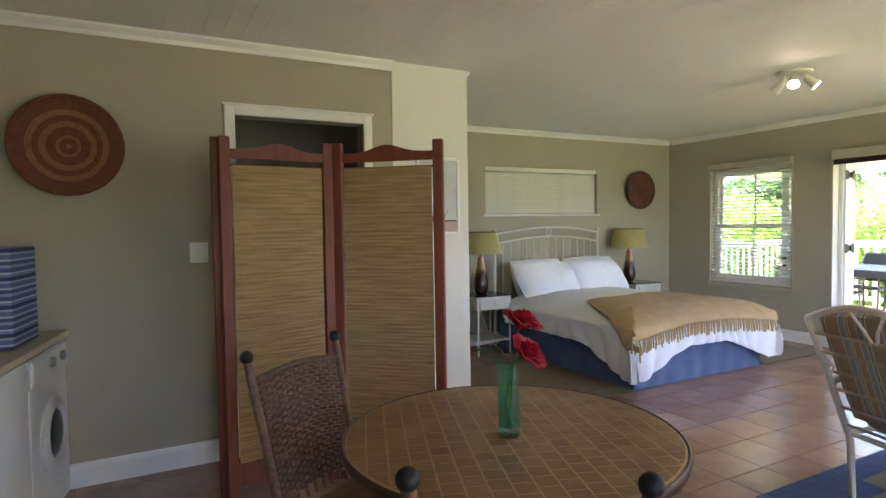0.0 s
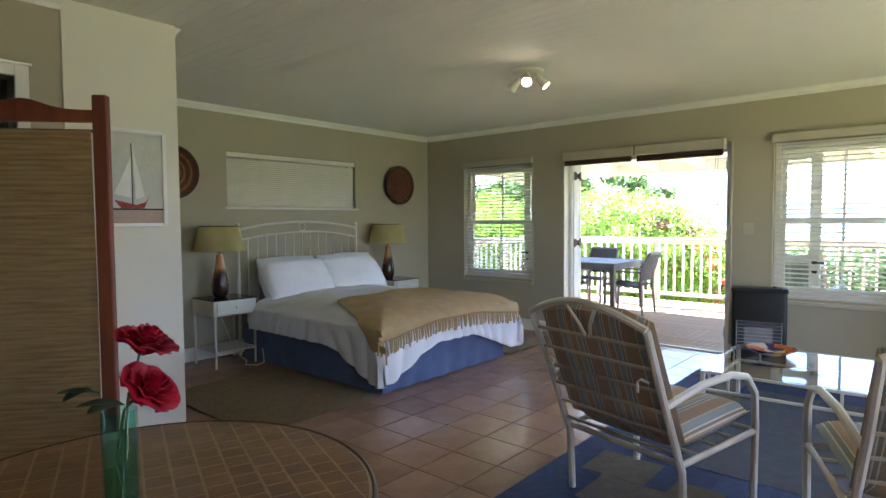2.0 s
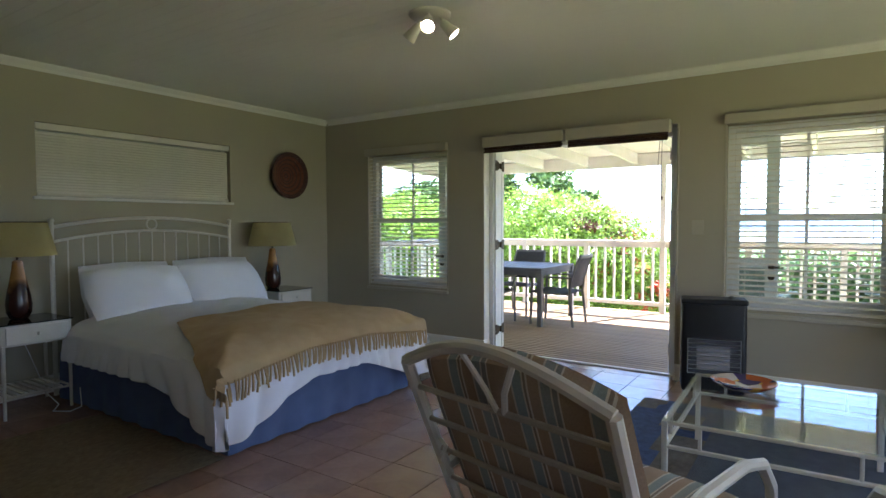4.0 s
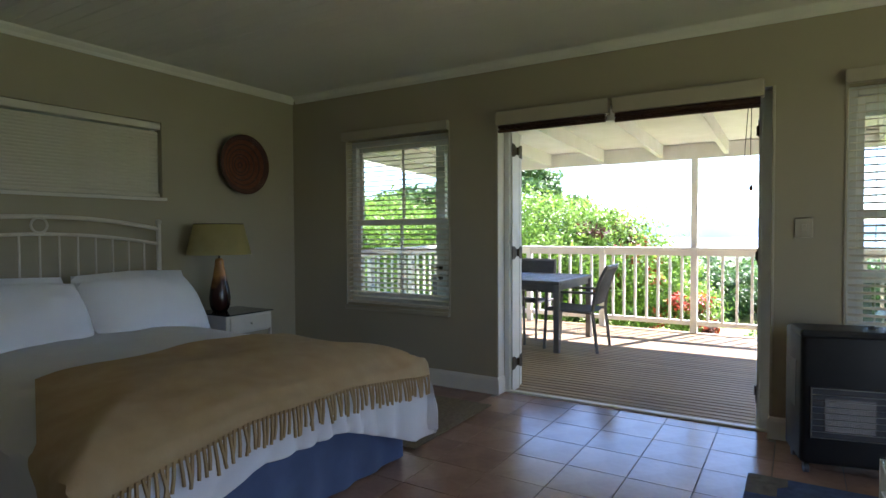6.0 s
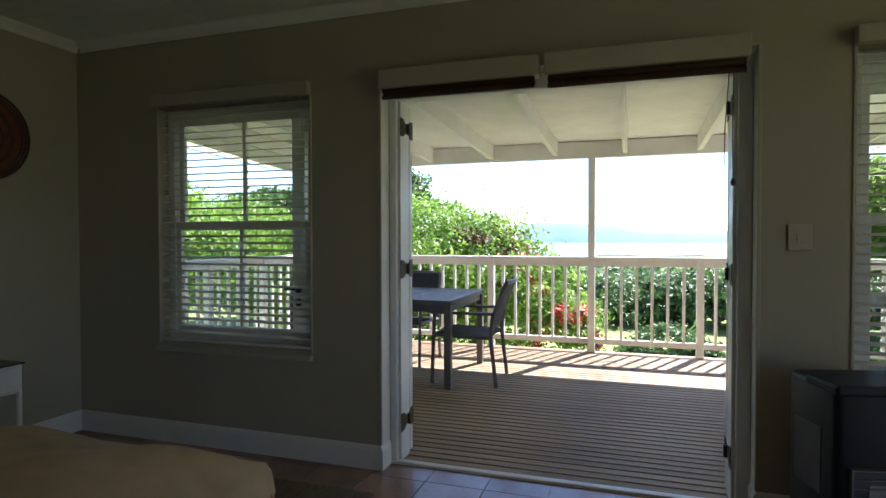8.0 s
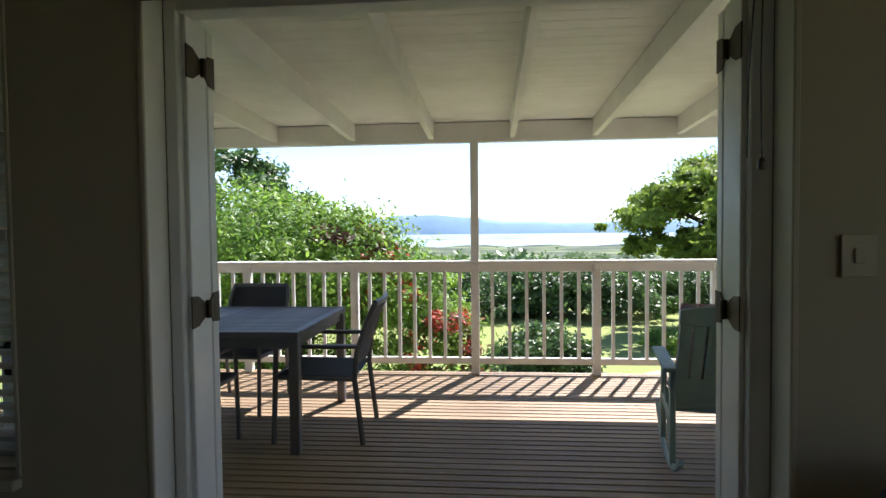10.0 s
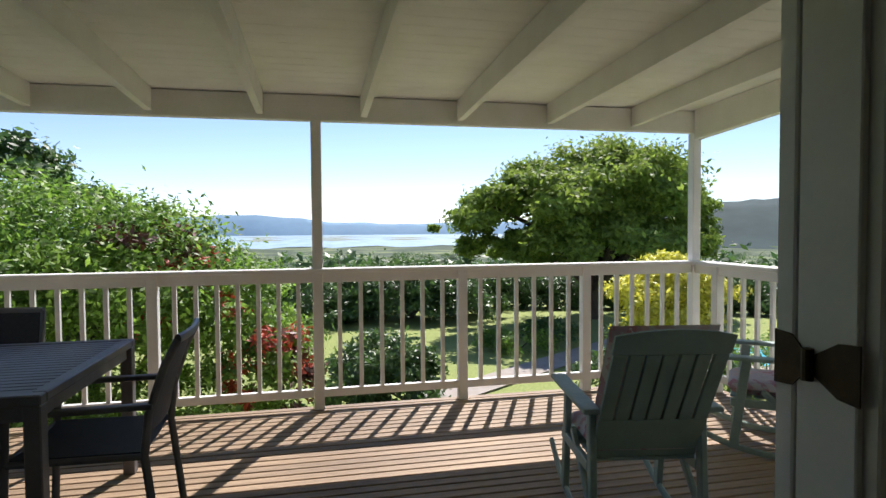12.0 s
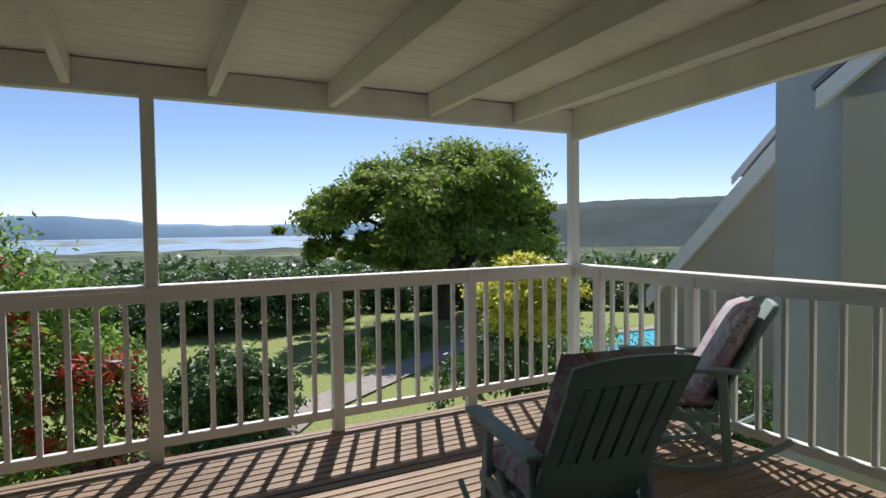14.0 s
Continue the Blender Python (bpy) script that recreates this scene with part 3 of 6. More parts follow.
def cover(x0, x1, y0, y1, z, hang_w, hang_e, hang_s, ripple, nu, nv, lift=0.0, puff=0.0, tip=0.0, skew=0.0):
    """Cloth laid over the bed; it hangs over the sides and the foot and falls to points at the two foot corners."""
    fall = lambda d: 1 + tip * max(0.0, 1 - d / 0.62) ** 1.1
    def f(u, v):
        b = y0 - hang_s + v * (y1 - y0 + hang_s)
        a = x0 - hang_w + u * (x1 - x0 + hang_w + hang_e) + skew * (1 - u) * max(0.0, b - y0)
        near = min(abs(a - x0), abs(a - x1)) if x0 < a < x1 else 0.0
        side = max(0.0, b - y0)
        ox, dx = drape((x0 - a if a < x0 else a - x1) * fall(side), 0)
        oy, dy = drape((y0 - b) * fall(near), 0)
        px = x0 - ox if a < x0 else (x1 + ox if a > x1 else a)
        py = y0 - oy if b < y0 else b
        d = max(dx, dy)
        w = noise.noise(Vector((a * 2.3, b * 2.3, z * 3))) * 0.020 + noise.noise(Vector((a * 6, b * 6, 3))) * 0.009
        w += 0.010 * noise.noise(Vector((a * 3.1 + b * 4.2, (a - b) * 0.9, 9)))
        if d > 0.02:
            q = math.sin((a if dy > dx else b) * 19 + 2.5 * math.sin(a * 4 + b * 3.3)) * ripple * min(d / 0.2, 1)
            out = (-1 if a < (x0 + x1) / 2 else 1)
            if dy > dx:
                py += -abs(q) - 0.01 - 0.05 * (fall(near) - 1) * min(d / 0.3, 1)
                px += out * min(dx, 0.16) * 0.75
            else:
                px += out * (abs(q) + 0.01 + 0.05 * (fall(side) - 1) * min(d / 0.3, 1))
                py -= min(dy, 0.16) * 0.75
        e = min(a - x0, x1 - a, b - y0, 0.5)
        puffy = puff * math.sqrt(max(0.0, e / 0.5)) if e > 0 else 0.0
        return Vector((px, py, max(0.02, z + lift + puffy + w * (1 if d < 0.02 else 0.3) - d)))
    cx, cy = (x0 + x1) / 2, (y0 + y1) / 2
    def under(u, v):
        p = f(u, v)
        return p + Vector((0.006 * (cx - p.x), 0.006 * (cy - p.y), -0.006))
    bm = B()
    g = [[[bm.verts.new(h(i / nu, j / nv)) for j in range(nv + 1)] for i in range(nu + 1)] for h in (f, under)]
    for i in range(nu):
        for j in range(nv):
            for k in g:
                bm.faces.new((k[i][j], k[i + 1][j], k[i + 1][j + 1], k[i][j + 1]))
    rim = [(i, 0) for i in range(nu)] + [(nu, j) for j in range(nv)] + [(nu - i, nv) for i in range(nu)] + [(0, nv - j) for j in range(nv)]
    for (i, j), (k, l) in zip(rim, rim[1:] + rim[:1]):
        bm.faces.new((g[0][i][j], g[0][k][l], g[1][k][l], g[1][i][j]))
    return bm, f

part("bed_sheet", cover(BX0, BX1, BY0, BY1 - 0.25, 0.60, 0.27, 0.25, 0.27, 0.030, 110, 100, 0.0, 0.115, 0.88)[0], M_LINEN, bed, "white duvet cover falling to points at the foot", True)
throw, hem = cover(BX0 - 0.045, BX1 + 0.035, BY0 - 0.055, BY0 + 0.84, 0.612, 0.13, 0.03, 0.085, 0.016, 90, 50, 0.016, 0.115, 0.9, 0.42)
tagged(part("throw_blanket", throw, M_THROW, None, "", True), "tan woollen throw with tassels across the foot of the bed", "blanket")
tb = bpy.data.objects["throw_blanket"]
bm = B()
rnd = random.Random(12)
for i in range(84):
    p = hem((i + 0.5) / 84, 0.0)
    w, l = rnd.uniform(-0.012, 0.012), rnd.uniform(0.085, 0.125)
    tube(bm, [p + Vector((0, -0.004, 0.01)), p + Vector((w, -0.014, -l * 0.5)), p + Vector((w * 2, -0.016, -l))], 0.0075, 5)
part("fringe", bm, M_THROW, tb, "twisted tassel fringe", True, "stuff")

def pillow(m, w, d, h, label):
    bm = B()
    for s in (1, -1):
        def f(u, v, s=s):
            a, b = 2 * u - 1, 2 * v - 1
            e = max(0.0, (1 - abs(a) ** 3.0) * (1 - abs(b) ** 3.0)) ** 0.55
            k = 1 - 0.07 * (1 - e) * (1 - abs(abs(a) - abs(b)))
            n = noise.noise(Vector((a * 2, b * 2, s + w))) * 0.02 * e
            return Vector((a * w / 2 * k, b * d / 2 * k, s * (h / 2 * e) + n))
        sheet(bm, 22, 16, f)
    bmesh.ops.remove_doubles(bm, verts=bm.verts, dist=0.0005)
    ob = part("pillow", bm, M_LINEN, None, "", True)
    ob.matrix_world = m
    return tagged(ob, label, "pillow", "pillows on the bed")

for x, r in ((4.42, 3), (5.27, -4)):
    pillow(pose(x + 0.02, 5.72, 0.83, 68, 0, r), 0.86, 0.56, 0.21, "white pillow leaning against the headboard")
    pillow(pose(x, 5.54, 0.83, 52, 0, -r), 0.88, 0.56, 0.24, "plump white pillow at the head of the bed")

hb = thing("headboard", pose(0, 5.93, 0), "cream metal headboard with an arched top and upright bars", "headboard")
HX0, HX1 = 3.90, 5.60
for x in (HX0, HX1):
    bm = rod(B(), (x, 0, 0), (x, 0, 1.44), 0.018)
    ball(bm, (x, 0, 1.455), 0.024)
    part("post", bm, M_CHAIRWHITE, hb, smooth=True)
arch = lambda x, z, h: z + h * (1 - ((x - (HX0 + HX1) / 2) / ((HX1 - HX0) / 2)) ** 2)
xs = [HX0 + (HX1 - HX0) * i / 24 for i in range(25)]
part("top_rail", tube(B(), [(x, 0, arch(x, 1.40, 0.085)) for x in xs], 0.015), M_CHAIRWHITE, hb, smooth=True)
part("lower_rail", tube(B(), [(x, 0, arch(x, 1.28, 0.085)) for x in xs], 0.012), M_CHAIRWHITE, hb, smooth=True)
part("bottom_rail", rod(B(), (HX0, 0, 0.55), (HX1, 0, 0.55), 0.012), M_CHAIRWHITE, hb, smooth=True)
for i in range(1, 14):
    x = HX0 + (HX1 - HX0) * i / 14
    part("spindle", rod(B(), (x, 0, 0.55), (x, 0, arch(x, 1.28, 0.085)), 0.007, seg=8), M_CHAIRWHITE, hb, smooth=True)
c = (HX0 + HX1) / 2
part("ring", tube(B(), [(c + 0.05 * math.cos(a), 0, 1.425 + 0.05 * math.sin(a)) for a in [k * math.pi / 8 for k in range(16)]], 0.008, closed=True), M_CHAIRWHITE, hb, smooth=True)

# ---- bedside tables and lamps ----
def nightstand(m, label):
    t = thing("nightstand", m, label, "bedside table", "bedside tables")
    W, D, H = 0.47, 0.46, 0.70
    for x in (-W / 2 + 0.015, W / 2 - 0.015):
        for y in (-D / 2 + 0.015, D / 2 - 0.015):
            part("leg", rod(B(), (x, y, 0), (x, y, H - 0.16), 0.011, 0.014), M_CHAIRWHITE, t, smooth=True)
    part("drawer_box", box(B(), -W / 2, -D / 2 + 0.012, H - 0.17, W / 2, D / 2, H - 0.012, 0.004), M_CHAIRWHITE, t)
    dr = part("drawer", box(B(), -W / 2 + 0.03, -D / 2 - 0.006, H - 0.155, W / 2 - 0.03, -D / 2 + 0.011, H - 0.028, 0.004), M_CHAIRWHITE, t)
    part("knob", ball(B(), (0, -D / 2 - 0.018, H - 0.09), 0.013), M_CHAIRWHITE, dr, smooth=True)
    part("glass_top", box(B(), -W / 2 - 0.006, -D / 2 - 0.008, H - 0.0115, W / 2 + 0.006, D / 2, H - 0.003, 0.002), M_BLACKGLASS, t, "dark glass top")
    for y in (-D / 2 + 0.015, D / 2 - 0.015):
        part("shelf_rail", rod(B(), (-W / 2 + 0.015, y, 0.16), (W / 2 - 0.015, y, 0.16), 0.008), M_CHAIRWHITE, t, smooth=True)
    for i in range(9):
        x = -W / 2 + 0.03 + i * (W - 0.06) / 8
        part("shelf_slat", box(B(), x - 0.012, -D / 2 + 0.02, 0.166, x + 0.012, D / 2 - 0.02, 0.176, 0.002), M_CHAIRWHITE, t)
    return t

M_BLACKGLASS = surf("dark_glass_top", (0.03, 0.045, 0.042), (0.025, 0.038, 0.036), 4, 0.06, 0.0, 40)
M_LAMPBODY, n_, l_, p_ = nodes_of("two_tone_lamp_glaze")
tc, sep, cr = n_.new("ShaderNodeTexCoord"), n_.new("ShaderNodeSeparateXYZ"), n_.new("ShaderNodeValToRGB")
no = n_.new("ShaderNodeTexNoise")
no.inputs["Scale"].default_value = 5
ad = n_.new("ShaderNodeMath")
ad.operation, ad.inputs[1].default_value = 'MULTIPLY_ADD', 0.25
l_.new(tc.outputs["Object"], sep.inputs[0])
l_.new(tc.outputs["Object"], no.inputs["Vector"])
l_.new(no.outputs["Fac"], ad.inputs[0])
l_.new(sep.outputs[2], ad.inputs[2])
l_.new(ad.outputs[0], cr.inputs[0])
cr.color_ramp.elements[0].position, cr.color_ramp.elements[0].color = 0.33, (0.035, 0.012, 0.008, 1)
cr.color_ramp.elements[1].position, cr.color_ramp.elements[1].color = 0.40, (0.36, 0.17, 0.05, 1)
l_.new(cr.outputs[0], p_.inputs["Base Color"])
p_.inputs["Roughness"].default_value = 0.22

def table_lamp(m, label):
    t = thing("table_lamp", m, label, "table lamp", "bedside lamps")
    bm = lathe(B(), [(0.055, 0), (0.062, 0.004), (0.083, 0.05), (0.088, 0.11), (0.078, 0.19), (0.056, 0.29), (0.040, 0.38), (0.034, 0.44), (0.02, 0.452)], 28)
    part("base", bm, M_LAMPBODY, t, "glazed base, dark below and amber above", True)
    part("stem", rod(B(), (0, 0, 0.45), (0, 0, 0.56), 0.008), M_BRASS, t)
    bm = lathe(B(), [(0.262, 0.485), (0.20, 0.745)], 40)
    for f in [f for f in bm.faces if len(f.verts) > 4]:
        bm.faces.remove(f)
    bmesh.ops.solidify(bm, geom=bm.faces[:], thickness=0.003)
    part("shade", bm, M_SHADE, t, "pale green-yellow conical shade", True)
    part("shade_ring", tube(B(), [(0.20 * math.cos(a), 0.20 * math.sin(a), 0.742) for a in [k * math.pi / 12 for k in range(24)]], 0.004, 6, closed=True), M_BRASS, t)
    bm = B()
    for k in range(3):
        a = k * 2.094
        rod(bm, (0, 0, 0.56), (0.2 * math.cos(a), 0.2 * math.sin(a), 0.742), 0.003, seg=6)
    part("shade_carrier", bm, M_BRASS, t)
    return t

nightstand(pose(3.62, 5.74, 0), "white bedside table with a drawer, slatted shelf and glass top")
nightstand(pose(6.13, 5.72, 0), "white bedside table with a drawer, slatted shelf and glass top")
table_lamp(pose(3.60, 5.78, 0.70), "table lamp with a two-tone glazed base and pale yellow shade")
table_lamp(pose(6.05, 5.78, 0.70), "table lamp with a two-tone glazed base and pale yellow shade")
cb = part("power_cord", tube(B(), [(3.60, 5.90, 0.66), (3.72, 5.97, 0.4), (3.80, 5.85, 0.05), (3.78, 5.6, 0.012), (3.68, 5.45, 0.010), (3.75, 5.34, 0.010), (3.84, 5.36, 0.02), (3.85, 5.4, 0.16)], 0.004, 6), M_WHITE, None, "", True)
tagged(cb, "white lamp cord trailing over the mat", "cord")

# ---- baskets and picture on the walls ----
def basket(m, r, depth, bands, label):
    t = thing("woven_basket", m, label, "wall basket", "baskets on the walls")
    n = 18
    for k in range(n):
        a, b = r * k / n, r * (k + 1) / n
        rm = (a + b) / 2
        z = depth * (rm / r) ** 2
        bm = B()
        if k == 0:
            ball(bm, (0, 0, 0.01), b, 14, 8, (1, 1, 0.35))
        else:
            tube(bm, [(rm * math.cos(q), rm * math.sin(q), z + 0.01) for q in [i * math.pi / 20 for i in range(40)]], r / n * 0.62, 6, closed=True)
        part("coil", bm, bands[k % len(bands)] if len(bands) < n else bands[k], t, smooth=True)
    return t

M_BASK1 = surf("basket_red_brown", (0.20, 0.065, 0.03), (0.13, 0.04, 0.018), 30, 0.8, 0.8, 120)
M_BASK2 = surf("basket_straw", (0.33, 0.15, 0.07), (0.23, 0.10, 0.045), 30, 0.8, 0.8, 120)
M_BASK3 = surf("basket_dark", (0.055, 0.026, 0.02), (0.11, 0.05, 0.03), 12, 0.8, 0.8, 120)
one, two = M_BASK1, M_BASK2
basket(pose(-0.395, KW - 0.003, 2.03, 90), 0.29, 0.075, [two, one, one, two, one, one, one, two, two, one, one, two, two, one, one, one, one, one], "round red-brown woven basket hung on the wall")
d3 = M_BASK3
basket(pose(3.225, BW - 0.003, 2.005, 90), 0.275, 0.09, [d3, one, d3, two, one, d3, two, one, d3, two, one, d3, one, two, one, d3, d3, d3], "round dark patterned woven basket hung over the bed")
basket(pose(6.50, BW - 0.003, 2.005, 90), 0.275, 0.09, [one, d3, one, one, d3, one, d3, one, one, d3, one, one, d3, one, one, d3, d3, d3], "round dark brown woven basket hung over the bed")

pic = thing("framed_picture", pose(2.03, KW - 0.015, 1.76), "framed painting of a white sailing boat with a red hull", "picture")
bm = B()
w, h = 0.175, 0.29
for a in (-1, 1):
    box(bm, a * w - 0.012, -0.022, -h, a * w + 0.012, 0, h, 0.003)
    box(bm, -w + 0.012, -0.022, a * h - 0.012, w - 0.012, 0, a * h + 0.012, 0.003)
part("frame", bm, M_WHITE, pic, "pale wooden frame")
cv = part("canvas", box(B(), -w + 0.012, -0.010, -h + 0.012, w - 0.012, -0.002, h - 0.012), surf("painted_canvas", (0.62, 0.62, 0.58), (0.52, 0.53, 0.51), 8, 0.8, 0.2, 60), pic, "pale grey painted canvas")
part("painted_sea", box(B(), -w + 0.012, -0.0125, -h + 0.012, w - 0.012, -0.0105, -0.19), surf("painted_sea", (0.50, 0.38, 0.32), (0.42, 0.32, 0.28), 14, 0.8, 0.2, 60), cv)
part("painted_horizon", box(B(), -w + 0.012, -0.0145, -0.196, w - 0.012, -0.0127, -0.186), M_BLACK, cv)
def flat(pts, y):
    bm = B()
    vs = [bm.verts.new((x, y, z)) for x, z in pts]
    r = bmesh.ops.extrude_face_region(bm, geom=[bm.faces.new(vs)])
    for v in [e for e in r["geom"] if isinstance(e, bmesh.types.BMVert)]:
        v.co.y += 0.0015
    return bm
part("painted_hull", flat([(-0.13, -0.135), (0.0, -0.165), (0.055, -0.145), (0.08, -0.10), (0.045, -0.185), (-0.09, -0.185)], -0.017), surf("painted_red", (0.35, 0.05, 0.03), (0.25, 0.04, 0.03), 20, 0.7, 0.1, 60), cv)
part("painted_sail", flat([(-0.02, 0.205), (0.05, -0.11), (-0.005, -0.13)], -0.017), M_WHITE, cv)
part("painted_sail", flat([(-0.025, 0.14), (-0.03, -0.12), (-0.13, -0.10)], -0.017), M_WHITE, cv)
part("painted_mast", box(B(), -0.026, -0.0185, -0.16, -0.021, -0.0172, 0.215), M_BLACK, cv)

# ---- folding screen ----
def screen_panel(a, b, curve):
    d = Vector((b[0] - a[0], b[1] - a[1], 0))
    w = d.length
    m = pose(a[0], a[1], 0, 0, 0, math.degrees(math.atan2(d.y, d.x)))
    p = new("screen_panel")
    p.matrix_world = m
    H = 2.03
    for x0, x1 in ((0.002, 0.062), (w - 0.062, w - 0.002)):
        part("stile", box(B(), x0, -0.02, 0, x1, 0.02, H, 0.005), M_SCREENWOOD, p)
    def rail(z0, z1, hump):
        bm = B()
        n = 18
        rows = []
        for i in range(n + 1):
            x = 0.062 + (w - 0.124) * i / n
            u = i / n
            up = hump * math.exp(-((u - 0.5) / 0.2) ** 2)
            rows.append([bm.verts.new((x, yy, z)) for yy, z in ((-0.015, z0), (0.015, z0), (0.015, z1 + up), (-0.015, z1 + up))])
        for r, s in zip(rows, rows[1:]):
            for k in range(4):
                bm.faces.new((r[k], r[(k + 1) % 4], s[(k + 1) % 4], s[k]))
        bm.faces.new(rows[0]), bm.faces.new(rows[-1])
        return bm
    part("top_rail", rail(1.915, 1.965, 0.045), M_SCREENWOOD, p)
    part("bottom_rail", rail(0.12, 0.24, 0.0), M_SCREENWOOD, p)
    part("rod", rod(B(), (0.06, 0, 1.878), (w - 0.06, 0, 1.878), 0.007), M_DARKWOOD, p)
    bm = B()
    sheet(bm, 2, 150, lambda u, v: Vector((0.07 + (w - 0.14) * u, -0.006 + 0.0008 * ((int(v * 150 + 0.5) % 2) * 2 - 1) + 0.004 * math.sin(v * 7 + u * 4), 0.235 + 1.645 * v)), 0.003)
    part("woven_cloth", bm, M_SEAGRASS, p, "woven seagrass cloth")
    return p

scr = thing("folding_screen", pose(0.33, 3.11, 0), "three-panel folding screen of red-stained wood and woven seagrass", "room divider")
for a, b in (((0.335, 3.115), (0.985, 3.20)), ((0.992, 3.20), (1.51, 2.76)), ((0.322, 3.14), (0.385, 3.76))):
    p = screen_panel(a, b, 0.04)
    mw = p.matrix_world.copy()
    p.parent = scr
    p.matrix_parent_inverse = scr.matrix_world.inverted()

# ---- round tiled table, vase and rattan chairs ----
TC, TR, TZ = (1.07, 1.47), 0.57, 0.82
tab = thing("dining_table", pose(TC[0], TC[1], 0), "round dining table with a brown tiled top", "table")
bm = lathe(B(), [(0.02, TZ - 0.03), (TR - 0.03, TZ - 0.034), (TR - 0.004, TZ - 0.03), (TR, TZ - 0.02), (TR, TZ - 0.006), (TR - 0.006, TZ - 0.001), (TR - 0.007, TZ - 0.001), (TR - 0.009, TZ - 0.0008), (0.02, TZ - 0.0008)], 64)
top = part("tabletop", bm, M_TABLEGROUT, tab, "round top with a dark rim", True)
part("rim", tube(B(), [((TR + 0.004) * math.cos(a), (TR + 0.004) * math.sin(a), TZ - 0.018) for a in [k * math.pi / 40 for k in range(80)]], 0.018, 8, 0.5, True), M_DARKWOOD, tab, "dark rim", True)
part("apron", lathe(B(), [(TR - 0.06, TZ - 0.12), (TR - 0.06, TZ - 0.035), (TR - 0.09, TZ - 0.035), (TR - 0.09, TZ - 0.12)], 48), M_DARKWOOD, tab)
part("pedestal", lathe(B(), [(0.25, 0), (0.26, 0.03), (0.12, 0.07), (0.07, 0.14), (0.06, 0.4), (0.08, 0.6), (0.2, TZ - 0.04)], 28), M_DARKWOOD, tab, smooth=True)
# square tiles laid in rows, clipped to the circle
ang = radians(-20)
ux, uy = Vector((math.cos(ang), math.sin(ang))), Vector((-math.sin(ang), math.cos(ang)))
TABLE_TILES = []
S, G = 0.066, 0.005
def clip_circle(poly, r):
    """Cut a polygon to a circle, by its tangents."""
    for k in range(40):
        n = Vector((math.cos(k * math.pi / 20), math.sin(k * math.pi / 20)))
        res = []
        for p, q in zip(poly, poly[1:] + poly[:1]):
            a, b = p.dot(n) - r, q.dot(n) - r
            if a <= 0:
                res.append(p)
            if (a < 0 < b) or (b < 0 < a):
                res.append(p + (q - p) * (a / (a - b)))
        poly = res
        if len(poly) < 3:
            return []
    return poly
for i in range(-10, 11):
    for j in range(-10, 11):
        off = 0.5 if i % 2 else 0.0
        c0 = ux * (i * S) + uy * ((j + off) * S)
        h = (S - G) / 2
        poly = [c0 + ux * a * h + uy * b * h for a, b in ((-1, -1), (1, -1), (1, 1), (-1, 1))]
        poly = clip_circle(poly, TR - 0.010)
        if len(poly) > 2:
            TABLE_TILES.append(poly)
for poly in TABLE_TILES:
    bm = B()
    lo = [bm.verts.new((p.x, p.y, TZ - 0.0085)) for p in poly]
    cen = sum(poly, Vector((0, 0))) / len(poly)
    hi = [bm.verts.new((*(cen + (p - cen) * 0.97), TZ)) for p in poly]
    n = len(poly)
    for k in range(n):
        bm.faces.new((lo[k], lo[(k + 1) % n], hi[(k + 1) % n], hi[k]))
    bm.faces.new(hi)
    part("tile", bm, M_MOSAIC, top)

vase = thing("vase", pose(1.041, 1.434, TZ), "slim teal glass vase holding two red roses", "vase")
bm = lathe(B(), [(0.034, 0), (0.036, 0.004), (0.037, 0.03), (0.037, 0.24), (0.0365, 0.243), (0.034, 0.24), (0.033, 0.035), (0.01, 0.03)], 28)
part("glass_body", bm, M_TEAL, vase, smooth=True).visible_shadow = False
part("glass_foot", lathe(B(), [(0.0335, 0.0005), (0.0352, 0.004), (0.0352, 0.028), (0.02, 0.0295)], 28), M_TABLEGLASS, vase, "thick clear glass foot", True)
water = part("water", lathe(B(), [(0.0325, 0.036), (0.0325, 0.165)], 24), glass("vase_water", (0.86, 0.98, 0.92)), vase)
water.visible_shadow = False
M_STEM = surf("rose_stem", (0.06, 0.14, 0.035), (0.04, 0.09, 0.025), 30, 0.5, 0.1, 80)
M_ROSE = surf("rose_petal", (0.62, 0.012, 0.05), (0.42, 0.008, 0.03), 14, 0.45, 0.1, 60, trans=0.25)
M_ROSELEAF = surf("rose_leaf", (0.035, 0.09, 0.03), (0.02, 0.05, 0.02), 20, 0.45, 0.1, 60, trans=0.2)
